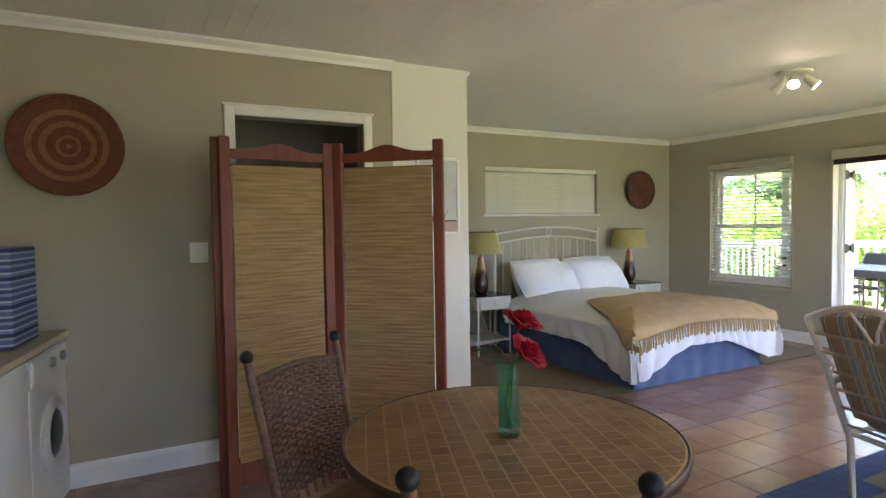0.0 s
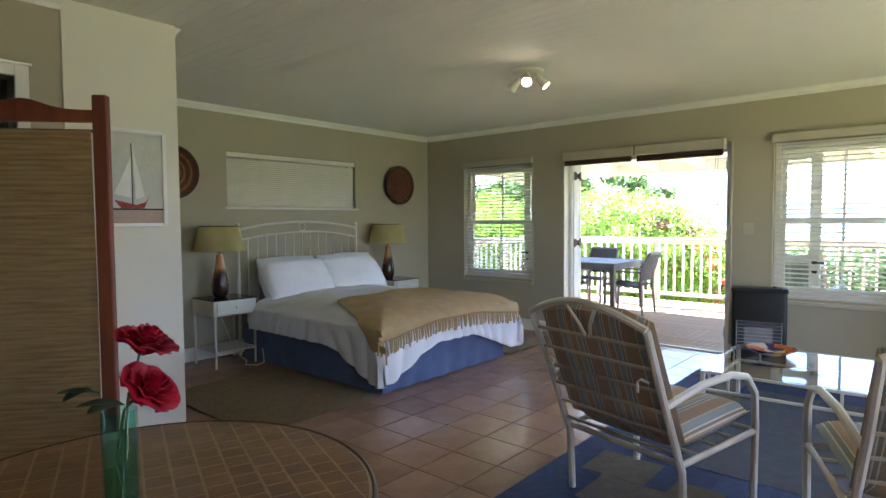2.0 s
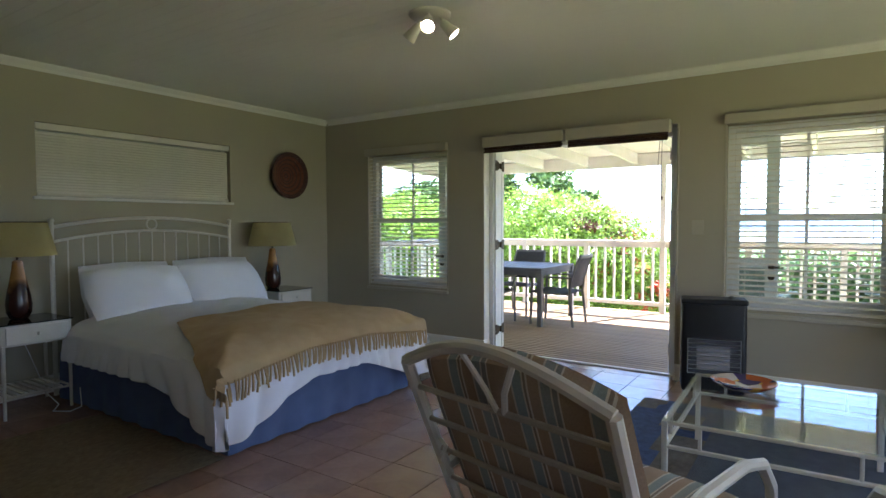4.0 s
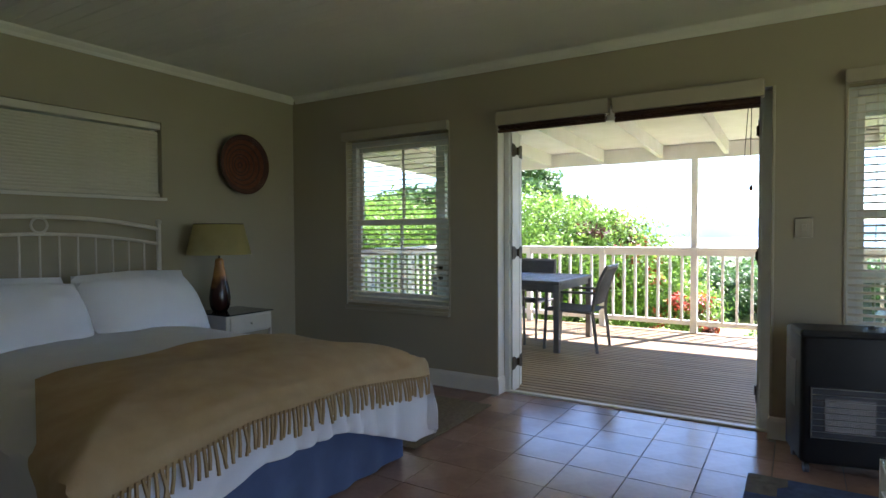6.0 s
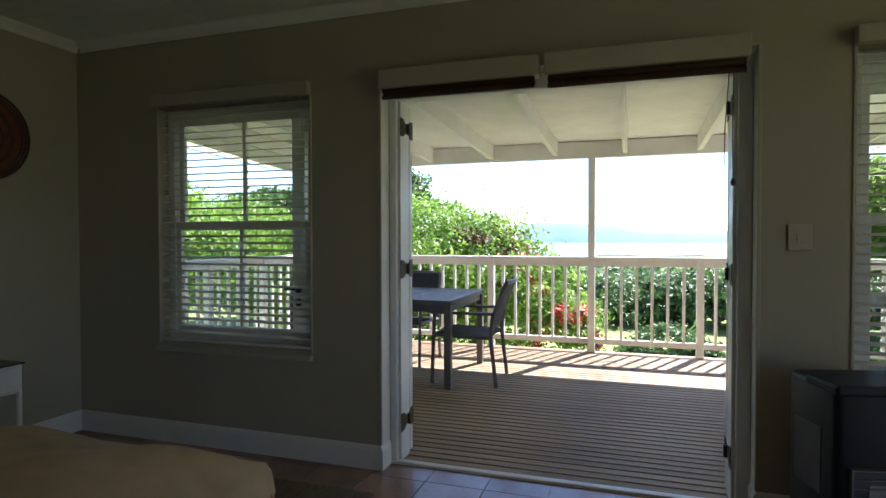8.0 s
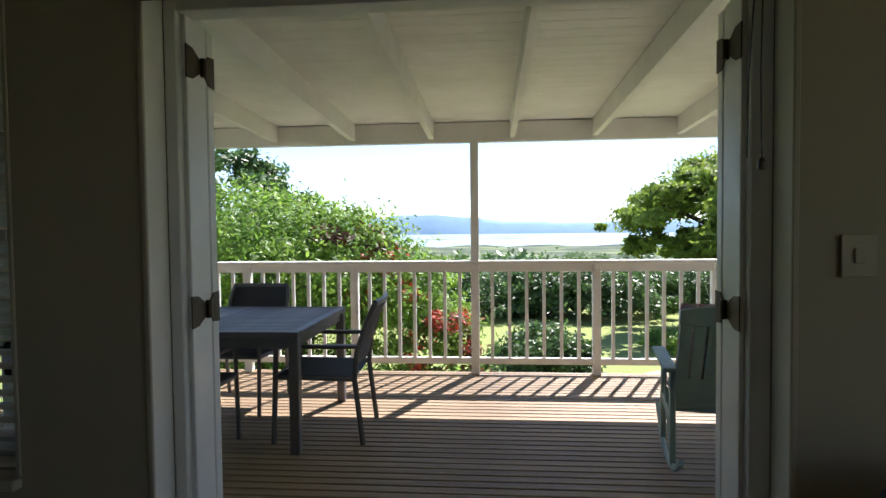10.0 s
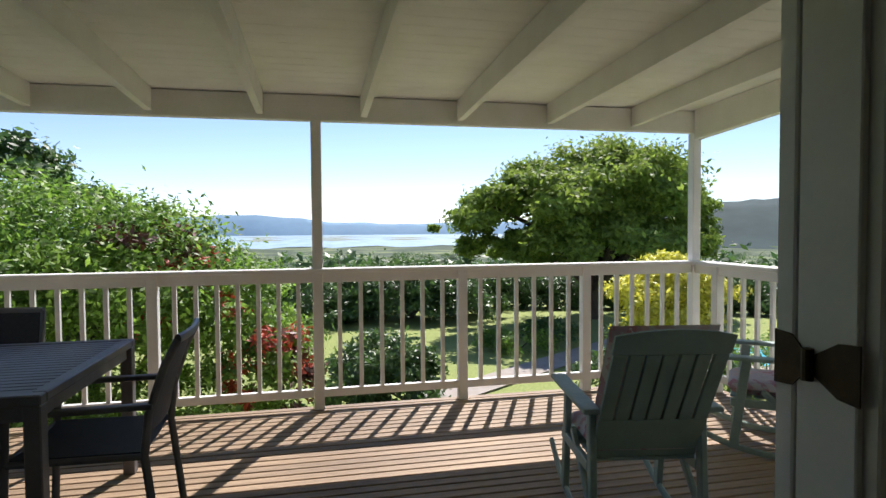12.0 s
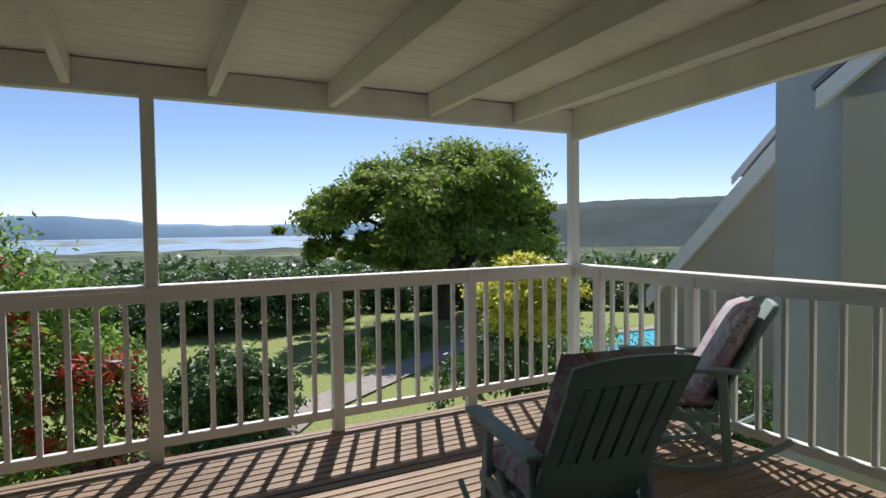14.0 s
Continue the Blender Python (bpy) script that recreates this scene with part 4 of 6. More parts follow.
def rose(stem, head, tilt):
    t = thing("rose", vase.matrix_world, "red rose in full bloom standing in the vase", "flower", "roses in the vase")
    part("stem", tube(B(), stem, 0.003, 6), M_STEM, t, smooth=True)
    m = pose(*head, tilt[0], tilt[1], 0)
    rnd = random.Random(len(stem) + int(head[2] * 100))
    for ring, (nn, r, op) in enumerate(((3, 0.016, 0.1), (5, 0.027, 0.3), (6, 0.038, 0.5), (7, 0.05, 0.75), (7, 0.056, 1.0))):
        for k in range(nn):
            a0 = 2 * math.pi * k / nn + ring * 0.7
            bm = B()
            def f(u, v, a0=a0, r=r, op=op, nn=nn):
                s = (u - 0.5) * 2 * math.pi / nn * 1.5
                wv = math.sin(math.pi * min(u * 0.9 + 0.05, 1)) ** 0.5
                rr = 0.006 + r * v ** 0.8 * (0.55 + 0.45 * op) + 0.012 * op * v ** 4
                z = 0.066 * v * (1.1 - 0.35 * op) * (0.75 + 0.25 * wv) - 0.014 * op * v ** 4 + 0.003 * math.sin(u * 9 + a0)
                return m @ Vector((rr * math.cos(a0 + s), rr * math.sin(a0 + s), z))
            sheet(bm, 6, 6, f, 0.0008)
            part("petal", bm, M_ROSE, t, smooth=True)
    return t
def rose_leaf(p, d, l, parent):
    bm = B()
    d = Vector(d).normalized()
    s = d.cross(Vector((0, 0, 1))).normalized()
    up = s.cross(d)
    def f(u, v):
        w = l * 0.32 * math.sin(math.pi * min(0.98, u * 0.95 + 0.03)) ** 0.8
        return Vector(p) + d * (u * l) + s * ((v - 0.5) * 2 * w) + up * (abs(v - 0.5) * 0.3 * w - u * u * l * 0.25)
    sheet(bm, 8, 4, f, 0.0006)
    part("leaf", bm, M_ROSELEAF, parent, smooth=True)
r1 = rose([(0.0, 0.0, 0.035), (0.012, 0, 0.16), (0.02, 0, 0.26), (0.045, 0.012, 0.33), (0.056, 0.014, 0.365)], (0.058, 0.014, 0.358), (14, 18))
r2 = rose([(0.01, 0.0, 0.035), (-0.01, 0, 0.12), (0.01, -0.004, 0.24), (0.038, -0.026, 0.275)], (0.040, -0.028, 0.268), (34, 30))
for p, d, l, par in (((0.012, 0.0, 0.25), (-0.9, 0.35, 0.35), 0.09, r1), ((-0.03, 0.02, 0.28), (-1, 0.2, 0.5), 0.08, r1), ((0.0, 0.0, 0.25), (-0.6, -0.3, 0.25), 0.08, r1), ((0.02, 0, 0.255), (0.9, -0.5, -0.1), 0.085, r2), ((0.03, 0.01, 0.26), (0.7, 0.6, 0.1), 0.075, r2), ((-0.05, 0.02, 0.30), (-1, -0.3, 0.0), 0.06, r1)):
    rose_leaf(p, d, l, par)

def rattan_chair(m, label):
    """Local: faces +y towards the table, origin on the floor under the seat."""
    t = thing("rattan_chair", m, label, "chair", "rattan chairs round the table")
    lean = lambda z: -0.22 - 0.14 * max(0, z - 0.45) / 0.6
    for x in (-0.225, 0.225):
        bm = tube(B(), [(x * 0.92, -0.24, 0), (x * 0.95, -0.22, 0.45), (x, lean(0.75), 0.75), (x * 1.06, lean(1.03), 1.03)], 0.017, 10)
        part("back_post", bm, M_RATTAN, t, smooth=True)
        part("finial", ball(B(), (x * 1.06, lean(1.05), 1.05), 0.026), M_BLACK, t, "black ball finial", True)
        part("leg", tube(B(), [(x, 0.22, 0), (x, 0.2, 0.44)], 0.018, 10), M_RATTAN, t, smooth=True)
    part("seat", box(B(), -0.24, -0.23, 0.42, 0.24, 0.23, 0.46, 0.015, 2), M_RATTAN, t)
    bm = B()
    n = 34
    for i in range(n):
        z = 0.50 + (0.945 - 0.50) * i / (n - 1)
        w = 0.20 + 0.022 * (z - 0.45)
        dz = 0.03 if i > n - 3 else 0.0
        tube(bm, [(-w + 2 * w * k / 16, lean(z) + 0.012 * math.sin(math.pi * k / 16) * -1 + 0.005 * (1 if (k + i) % 2 else -1), z + 0.028 * math.sin(math.pi * k / 16)) for k in range(17)], 0.0078, 5)
    part("woven_back", bm, M_RATTAN, t, "woven rattan back", True, "stuff")
    bm = B()
    for k in range(1, 9):
        x = -0.2 + 0.4 * k / 9
        tube(bm, [(x, lean(0.48) - 0.002, 0.48), (x, lean(0.75) - 0.008, 0.75), (x * 1.06, lean(0.96) - 0.008, 0.96)], 0.006, 5)
    part("back_cane", bm, M_RATTAN, t, smooth=True, kind="stuff")
    part("top_rail", tube(B(), [(-0.225 + 0.45 * k / 10, lean(0.965), 0.962 + 0.022 * math.sin(math.pi * k / 10)) for k in range(11)], 0.013, 8), M_RATTAN, t, smooth=True)
    for z, y in ((0.2, 0.21), (0.2, -0.23)):
        part("stretcher", rod(B(), (-0.22, y, z), (0.22, y, z), 0.010), M_RATTAN, t)
    return t

rattan_chair(pose(0.683, 1.883, 0, 0, 0, 210), "brown woven rattan chair with black ball finials at the table")
rattan_chair(pose(0.80, 1.03, 0, 0, 0, -33) @ Matrix.Scale(0.985, 4), "brown woven rattan chair with black ball finials at the table")

# ---- lounge: striped armchairs, glass table, rug, heater ----
STR = [(0.0, (0.36, 0.26, 0.175)), (0.20, (0.64, 0.58, 0.47)), (0.225, (0.25, 0.25, 0.22)), (0.29, (0.64, 0.58, 0.47)), (0.315, (0.29, 0.32, 0.30)), (0.44, (0.58, 0.52, 0.42)), (0.465, (0.38, 0.27, 0.18)), (0.62, (0.64, 0.58, 0.47)), (0.645, (0.26, 0.21, 0.16)), (0.68, (0.64, 0.58, 0.47)), (0.705, (0.27, 0.32, 0.31)), (0.84, (0.58, 0.52, 0.42)), (0.87, (0.36, 0.26, 0.175))]
M_WEBBING = surf("tan_webbing", (0.44, 0.38, 0.29), (0.36, 0.31, 0.23), 30, 0.8, 0.3, 200)
M_STRIPE = stripes("striped_cushion_cloth", STR, 1, 0.21)

def cushion(bm, f, w, d, h, n=16):
    """Padded slab; f maps (-1..1, -1..1, height) into the chair."""
    for s in (1, -1):
        sheet(bm, n, n, lambda u, v, s=s: f(2 * u - 1, 2 * v - 1, s * h / 2 * max(0.0, (1 - abs(2 * u - 1) ** 6) * (1 - abs(2 * v - 1) ** 6)) ** 0.4))
    bmesh.ops.remove_doubles(bm, verts=bm.verts, dist=0.0008)
    return bm

def armchair(m, label):
    """Local: faces +x, back legs near x = 0."""
    t = thing("armchair", m, label, "armchair", "striped metal armchairs")
    W = 0.31
    bx = lambda z: 0.0 - 0.30 * max(0.0, z - 0.30) / 0.72
    for y in (-W, W):
        part("back_post", tube(B(), [(0.02, y, 0), (0.0, y, 0.30), (bx(0.65), y, 0.65), (bx(0.93), y * 1.02, 0.93)], 0.017, 8), M_CHAIRWHITE, t, smooth=True)
        part("arm", tube(B(), [(bx(0.60), y, 0.60), (0.12, y * 1.05, 0.655), (0.34, y * 1.08, 0.665), (0.47, y * 1.08, 0.635), (0.545, y * 1.08, 0.55), (0.565, y * 1.07, 0.40), (0.57, y * 1.05, 0.0)], 0.017, 8), M_CHAIRWHITE, t, smooth=True)
        part("seat_rail", rod(B(), (0.0, y, 0.33), (0.565, y * 1.06, 0.36), 0.014), M_CHAIRWHITE, t, smooth=True)
        part("foot_glide", lathe(B(), [(0.02, 0), (0.02, 0.02), (0.012, 0.022)], 10, (0.57, y * 1.05, 0)), M_CHAIRWHITE, t)
    part("top_rail", tube(B(), [(bx(0.93 + 0.085 * math.sin(math.pi * k / 16)), -W * 1.02 + 2.04 * W * k / 16, 0.93 + 0.085 * math.sin(math.pi * k / 16)) for k in range(17)], 0.017, 8), M_CHAIRWHITE, t, smooth=True)
    for z in (0.38, 0.475, 0.57, 0.665, 0.76, 0.855):
        part("back_slat", box(B(), bx(z) - 0.006, -W, z - 0.0075, bx(z) + 0.006, W, z + 0.0075, 0.003), M_WEBBING, t)
    for s in (-1, 1):
        part("scroll", tube(B(), [(bx(0.855), s * 0.012, 0.855), (bx(0.91), s * 0.03, 0.91), (bx(0.985), s * 0.085, 1.0)], 0.008, 6), M_CHAIRWHITE, t, smooth=True)
    part("front_rail", rod(B(), (0.565, -W, 0.36), (0.565, W, 0.36), 0.014), M_CHAIRWHITE, t, smooth=True)
    part("rear_rail", rod(B(), (0.0, -W, 0.33), (0.0, W, 0.33), 0.014), M_CHAIRWHITE, t, smooth=True)
    for k in range(3):
        part("seat_bar", rod(B(), (0.12 + k * 0.16, -W, 0.345), (0.12 + k * 0.16, W, 0.345), 0.008), M_CHAIRWHITE, t)
    bm = B()
    cushion(bm, lambda a, b, h: Vector((0.31 + a * 0.285, b * 0.295, 0.425 + h + 0.015 * a)), 0, 0, 0.115)
    part("seat_cushion", bm, M_STRIPE, t, "striped seat cushion in tan, cream and blue", True)
    bm = B()
    cushion(bm, lambda a, b, h: Vector((bx(0.68 + a * 0.28) + 0.066 + h, b * 0.312, 0.68 + a * 0.275 + 0.05 * (a + 1) / 2 * (1 - b * b))), 0, 0, 0.11)
    part("back_cushion", bm, M_STRIPE, t, "striped back cushion in tan, cream and blue", True)
    for s in (-1, 1):
        part("cushion_tie", tube(B(), [(bx(0.70) - 0.01, s * 0.27, 0.70), (bx(0.70) - 0.035, s * 0.25, 0.715), (bx(0.70) - 0.03, s * 0.23, 0.70), (bx(0.70) - 0.04, s * 0.24, 0.66)], 0.006, 6), M_CHAIRWHITE, t, smooth=True)
    return t

armchair(pose(3.27, 1.22, 0.012, 0, 0, -14) @ Matrix.Scale(1.08, 4), "cream metal armchair with striped cushions, standing on the rug")
armchair(pose(3.29, -0.05, 0.012, 0, 0, 20) @ Matrix.Scale(1.08, 4), "cream metal armchair with striped cushions, standing on the rug")

ct = thing("coffee_table", pose(5.215, 0.785, 0.008, 0, 0, 1.5), "low white metal coffee table with a clear glass top", "coffee table")
a, b, z = 0.525, 0.475, 0.45
for x in (-a, a):
    for y in (-b, b):
        part("leg", box(B(), x - 0.014, y - 0.014, 0, x + 0.014, y + 0.014, z - 0.012, 0.003), M_CHAIRWHITE, ct)
for zz in (z - 0.03, z - 0.15):
    for y in (-b, b):
        part("rail", box(B(), -a + 0.014, y - 0.011, zz, a - 0.014, y + 0.011, zz + 0.018, 0.003), M_CHAIRWHITE, ct)
    for x in (-a, a):
        part("rail", box(B(), x - 0.011, -b + 0.014, zz, x + 0.011, b - 0.014, zz + 0.018, 0.003), M_CHAIRWHITE, ct)
for s in (-1, 1):
    for x in (-a + 0.16, a - 0.16):
        part("strut", box(B(), x - 0.008, s * b - 0.008, z - 0.132, x + 0.008, s * b + 0.008, z - 0.03, 0.002), M_CHAIRWHITE, ct)
    for y in (-b + 0.16, b - 0.16):
        part("strut", box(B(), s * a - 0.008, y - 0.008, z - 0.132, s * a + 0.008, y + 0.008, z - 0.03, 0.002), M_CHAIRWHITE, ct)
part("glass_top", box(B(), -a - 0.012, -b - 0.012, z - 0.0115, a + 0.012, b + 0.012, z - 0.0035, 0.002), M_TABLEGLASS, ct, "clear glass top").visible_shadow = False
M_BOWL, n_, l_, p_ = nodes_of("painted_bowl_glaze")
tc, sep, at, cr = n_.new("ShaderNodeTexCoord"), n_.new("ShaderNodeTexNoise"), n_.new("ShaderNodeTexVoronoi"), n_.new("ShaderNodeValToRGB")
at.inputs["Scale"].default_value = 14
l_.new(tc.outputs["Object"], at.inputs["Vector"])
l_.new(at.outputs["Color"], cr.inputs[0])
cr.color_ramp.interpolation = 'CONSTANT'
for i, (p0, col) in enumerate(((0.0, (0.5, 0.42, 0.36)), (0.3, (0.45, 0.10, 0.03)), (0.5, (0.05, 0.03, 0.12)), (0.7, (0.55, 0.28, 0.05)))):
    e = cr.color_ramp.elements[i] if i < 2 else cr.color_ramp.elements.new(p0)
    e.position, e.color = p0, (*col, 1)
l_.new(cr.outputs[0], p_.inputs["Base Color"])
p_.inputs["Roughness"].default_value = 0.2
bowl = part("bowl", lathe(B(), [(0.06, 0.0), (0.07, 0.006), (0.12, 0.02), (0.17, 0.05), (0.175, 0.055), (0.165, 0.053), (0.11, 0.029), (0.02, 0.022)], 36), M_BOWL, None, "", True)
bowl.location = (5.42, 0.98, 0.008 + z - 0.003)
tagged(bowl, "shallow bowl painted in red, orange and purple", "bowl")

# rug of blue, brown and grey-blue fields
M_RUG, n_, l_, p_ = nodes_of("blue_rug_pile")
tc, sep = n_.new("ShaderNodeTexCoord"), n_.new("ShaderNodeSeparateXYZ")
vo, cr = n_.new("ShaderNodeTexVoronoi"), n_.new("ShaderNodeValToRGB")
vo.inputs["Scale"].default_value = 1.9
vo.distance = 'CHEBYCHEV'
vo.inputs["Randomness"].default_value = 0.75
no, no2 = n_.new("ShaderNodeTexNoise"), n_.new("ShaderNodeTexNoise")
no.inputs["Scale"].default_value, no2.inputs["Scale"].default_value = 320, 20
l_.new(tc.outputs["Object"], vo.inputs["Vector"])
l_.new(tc.outputs["Object"], no.inputs["Vector"])
l_.new(tc.outputs["Object"], no2.inputs["Vector"])
l_.new(vo.outputs["Color"], cr.inputs[0])
cr.color_ramp.interpolation = 'CONSTANT'
for i, (p0, col) in enumerate(((0.0, (0.030, 0.050, 0.13)), (0.42, (0.045, 0.075, 0.17)), (0.60, (0.13, 0.11, 0.085)), (0.76, (0.038, 0.062, 0.15)))):
    e = cr.color_ramp.elements[i] if i < 2 else cr.color_ramp.elements.new(p0)
    e.position, e.color = p0, (*col, 1)
hs, rg, ma = n_.new("ShaderNodeHueSaturation"), n_.new("ShaderNodeMapRange"), n_.new("ShaderNodeMath")
ma.operation = 'ADD'
l_.new(no.outputs["Fac"], ma.inputs[0])
l_.new(no2.outputs["Fac"], ma.inputs[1])
rg.inputs["From Min"].default_value, rg.inputs["From Max"].default_value = 0.6, 1.4
rg.inputs["To Min"].default_value, rg.inputs["To Max"].default_value = 0.55, 1.5
l_.new(ma.outputs[0], rg.inputs["Value"])
l_.new(rg.outputs[0], hs.inputs["Value"])
l_.new(cr.outputs[0], hs.inputs["Color"])
l_.new(hs.outputs[0], p_.inputs["Base Color"])
p_.inputs["Roughness"].default_value = 0.95
bp = n_.new("ShaderNodeBump")
bp.inputs["Strength"].default_value, bp.inputs["Distance"].default_value = 0.8, 0.006
l_.new(no.outputs["Fac"], bp.inputs["Height"])
l_.new(bp.outputs[0], p_.inputs["Normal"])
rug = thing("rug", pose(0, 0, 0), "blue woollen rug with brown patches and a grey middle", "rug")
rugb = part("border_field", box(B(), 2.92, -0.90, 0.001, 6.48, 1.80, 0.012, 0.004), M_RUG, rug)
part("middle_field", box(B(), 4.05, -0.35, 0.0125, 6.0, 1.22, 0.0165, 0.002), surf("rug_middle", (0.10, 0.115, 0.14), (0.075, 0.085, 0.105), 14, 0.95, 0.9, 280), rug, "plain grey-blue middle field")

M_RUGTAN = surf("rug_tan_wool", (0.19, 0.155, 0.11), (0.13, 0.105, 0.075), 14, 0.95, 0.9, 280)
for x0, y0, x1, y1 in ((3.28, 1.12, 3.62, 1.48), (3.62, 1.24, 3.96, 1.62), (3.40, 0.86, 3.80, 1.12), (5.86, 1.30, 6.20, 1.55), (3.20, -0.70, 3.70, -0.42), (3.70, -0.62, 3.98, -0.30), (6.08, -0.40, 6.36, 0.20)):
    part("tan_patch", box(B(), x0, y0, 0.0125, x1 - 0.002, y1 - 0.002, 0.0150, 0.001), M_RUGTAN, rug, "stepped tan patch")

for x0, y0, x1, y1 in ((2.66, 3.59, 3.84, 5.07), (5.80, 3.60, 6.86, 5.05)):
    bm = B()
    sheet(bm, 8, 240, lambda u, v: Vector((x0 + (x1 - x0) * u + 0.004 * math.sin(v * 90), y0 + (y1 - y0) * v, 0.009 + 0.0035 * math.sin(v * 240 * math.pi / 2))), 0.006)
    tagged(part("floor_mat", bm, M_MAT, None, "", True), "brown woven seagrass mat beside the bed", "mat", "bedside mats")

def heater(m):
    t = thing("gas_heater", m, "black cabinet gas heater on castors by the wall", "heater")
    W, D, H = 0.235, 0.36, 0.80           # local front faces -x
    bm = B()
    box(bm, 0, -W, 0.06, D, W, H, 0.03, 3)
    part("cabinet", bm, M_BLACK, t, smooth=True)
    part("lid", box(B(), -0.012, -W - 0.006, H - 0.03, D * 0.6, W + 0.006, H + 0.012, 0.012, 2), M_BLACK, t)
    part("burner_recess", box(B(), -0.012, -0.19, 0.22, 0.001, 0.19, 0.50, 0.004), M_DARKGREY, t)
    part("burner_panel", box(B(), -0.017, -0.115, 0.25, -0.0125, 0.125, 0.44, 0.003), surf("ceramic_plaque", (0.32, 0.30, 0.29), (0.24, 0.22, 0.21), 30, 0.8, 0.6, 160), t, "pale ceramic burner plaques")
    for i in range(9):
        z = 0.225 + i * 0.034
        part("guard_bar", rod(B(), (-0.028, -0.19, z), (-0.028, 0.19, z), 0.003, seg=6), M_STEEL, t)
    for s in (-1, 1):
        part("guard_bar", rod(B(), (-0.028, s * 0.19, 0.22), (-0.028, s * 0.19, 0.50), 0.004, seg=6), M_STEEL, t)
        part("side_vent", box(B(), 0.10, s * W - 0.003, 0.35, 0.30, s * W + 0.003, 0.62, 0.002), M_DARKGREY, t)
    part("knob", lathe(B(), [(0.018, 0), (0.02, 0.014), (0.01, 0.02)], 14, (D * 0.3, -0.13, H + 0.011)), M_DARKGREY, t)
    for x in (0.05, D - 0.05):
        for y in (-W + 0.04, W - 0.04):
            part("castor", rod(B(), (x, y - 0.012, 0.03), (x, y + 0.012, 0.03), 0.029, seg=16), M_DARKGREY, t)
    return t
heater(pose(6.67, 1.325, 0.003, 0, 0, 13))

# television on a white stand by the window
tv = thing("television", pose(6.93, -0.27, 0.645), "flat black television on a white stand", "television")
part("screen", box(B(), -0.02, -0.35, 0.05, 0.02, 0.35, 0.46, 0.006), M_BLACK, tv)
part("display", box(B(), -0.0235, -0.33, 0.07, -0.0205, 0.33, 0.44), M_BLACKGLASS, tv)
part("foot", box(B(), -0.1, -0.15, 0, 0.1, 0.15, 0.012, 0.005), M_BLACK, tv)
part("neck", box(B(), -0.015, -0.04, 0.012, 0.015, 0.04, 0.06), M_BLACK, tv)
st = thing("tv_stand", pose(6.93, -0.33, 0), "white painted slatted stand under the television", "stand")
part("top", box(B(), -0.22, -0.50, 0.62, 0.22, 0.48, 0.645, 0.005), M_TRIM, st)
for x in (-0.19, 0.19):
    for y in (-0.46, 0.44):
        part("leg", box(B(), x - 0.02, y - 0.02, 0, x + 0.02, y + 0.02, 0.62, 0.004), M_TRIM, st)
for i in range(7):
    part("side_slat", box(B(), -0.17, 0.43, 0.12 + i * 0.07, 0.17, 0.45, 0.15 + i * 0.07, 0.003), M_TRIM, st)
part("shelf", box(B(), -0.20, -0.47, 0.10, 0.20, 0.45, 0.12, 0.004), M_TRIM, st)

# ---- ceiling spotlight ----
M_BULB, n_, l_, p_ = nodes_of("lit_bulb")
p_.inputs["Base Color"].default_value = (1, 0.95, 0.85, 1)
p_.inputs["Emission Color"].default_value = (1.0, 0.86, 0.60, 1)
p_.inputs["Emission Strength"].default_value = 9.0
cl = thing("ceiling_spotlight", pose(4.82, 2.75, CEIL - 0.006), "cream ceiling fitting with three spot heads, two of them lit", "ceiling light")
part("plate", lathe(B(), [(0.135, 0.0), (0.135, -0.012), (0.12, -0.024), (0.02, -0.026)], 32), M_CHAIRWHITE, cl, smooth=True)
for k, (az, lit) in enumerate(((-150, True), (-60, True), (95, False))):
    a = radians(az)
    base = Vector((0.07 * math.cos(a), 0.07 * math.sin(a), -0.026))
    joint = base + Vector((0.03 * math.cos(a), 0.03 * math.sin(a), -0.05))
    d = Vector((math.cos(a) * 0.75, math.sin(a) * 0.75, -0.75)).normalized()
    bm = rod(B(), base, joint, 0.010)
    ball(bm, joint, 0.016)
    hd = part("spot_head", bm, M_CHAIRWHITE, cl, smooth=True)
    m = Matrix.Translation(joint - d * 0.03) @ d.to_track_quat("Z", "Y").to_matrix().to_4x4()
    bm = lathe(B(), [(0.022, 0.0), (0.030, 0.015), (0.034, 0.06), (0.043, 0.10), (0.045, 0.115), (0.041, 0.113), (0.03, 0.06)], 20)
    bm.transform(m)
    part("shroud", bm, M_CHAIRWHITE, hd, smooth=True)
    bm = lathe(B(), [(0.03, 0.098), (0.036, 0.104), (0.02, 0.112), (0.005, 0.114)], 18)
    bm.transform(m)
    part("bulb", bm, M_BULB if lit else M_GLASS, hd, "lit bulb" if lit else "unlit bulb", True)

# ---- kitchen corner: washing machine, counter, striped box ----
kit = pose(-0.455, KW - 0.02, 0, 0, 0, -9) @ Matrix.Diagonal((1, 1, 1.065, 1))        # local: front faces +x, the run goes along -y
wm = thing("washing_machine", kit, "white front-loading washing machine under the counter", "washing machine")
part("body", box(B(), -0.56, -0.60, 0.01, 0, 0, 0.845, 0.008, 2), M_WHITE, wm)
part("control_panel", box(B(), 0.0005, -0.595, 0.715, 0.012, -0.005, 0.84, 0.004), M_WHITE, wm)
part("drawer_front", box(B(), 0.0125, -0.585, 0.73, 0.018, -0.40, 0.83, 0.003), M_WHITE, wm)
for y in (-0.30, -0.12):
    bm = lathe(B(), [(0.026, 0), (0.024, 0.02), (0.01, 0.022)], 18)
    bm.transform(pose(0.0125, y, 0.78, 0, 90, 0))
    part("knob", bm, M_STEEL, wm)
dr = B()
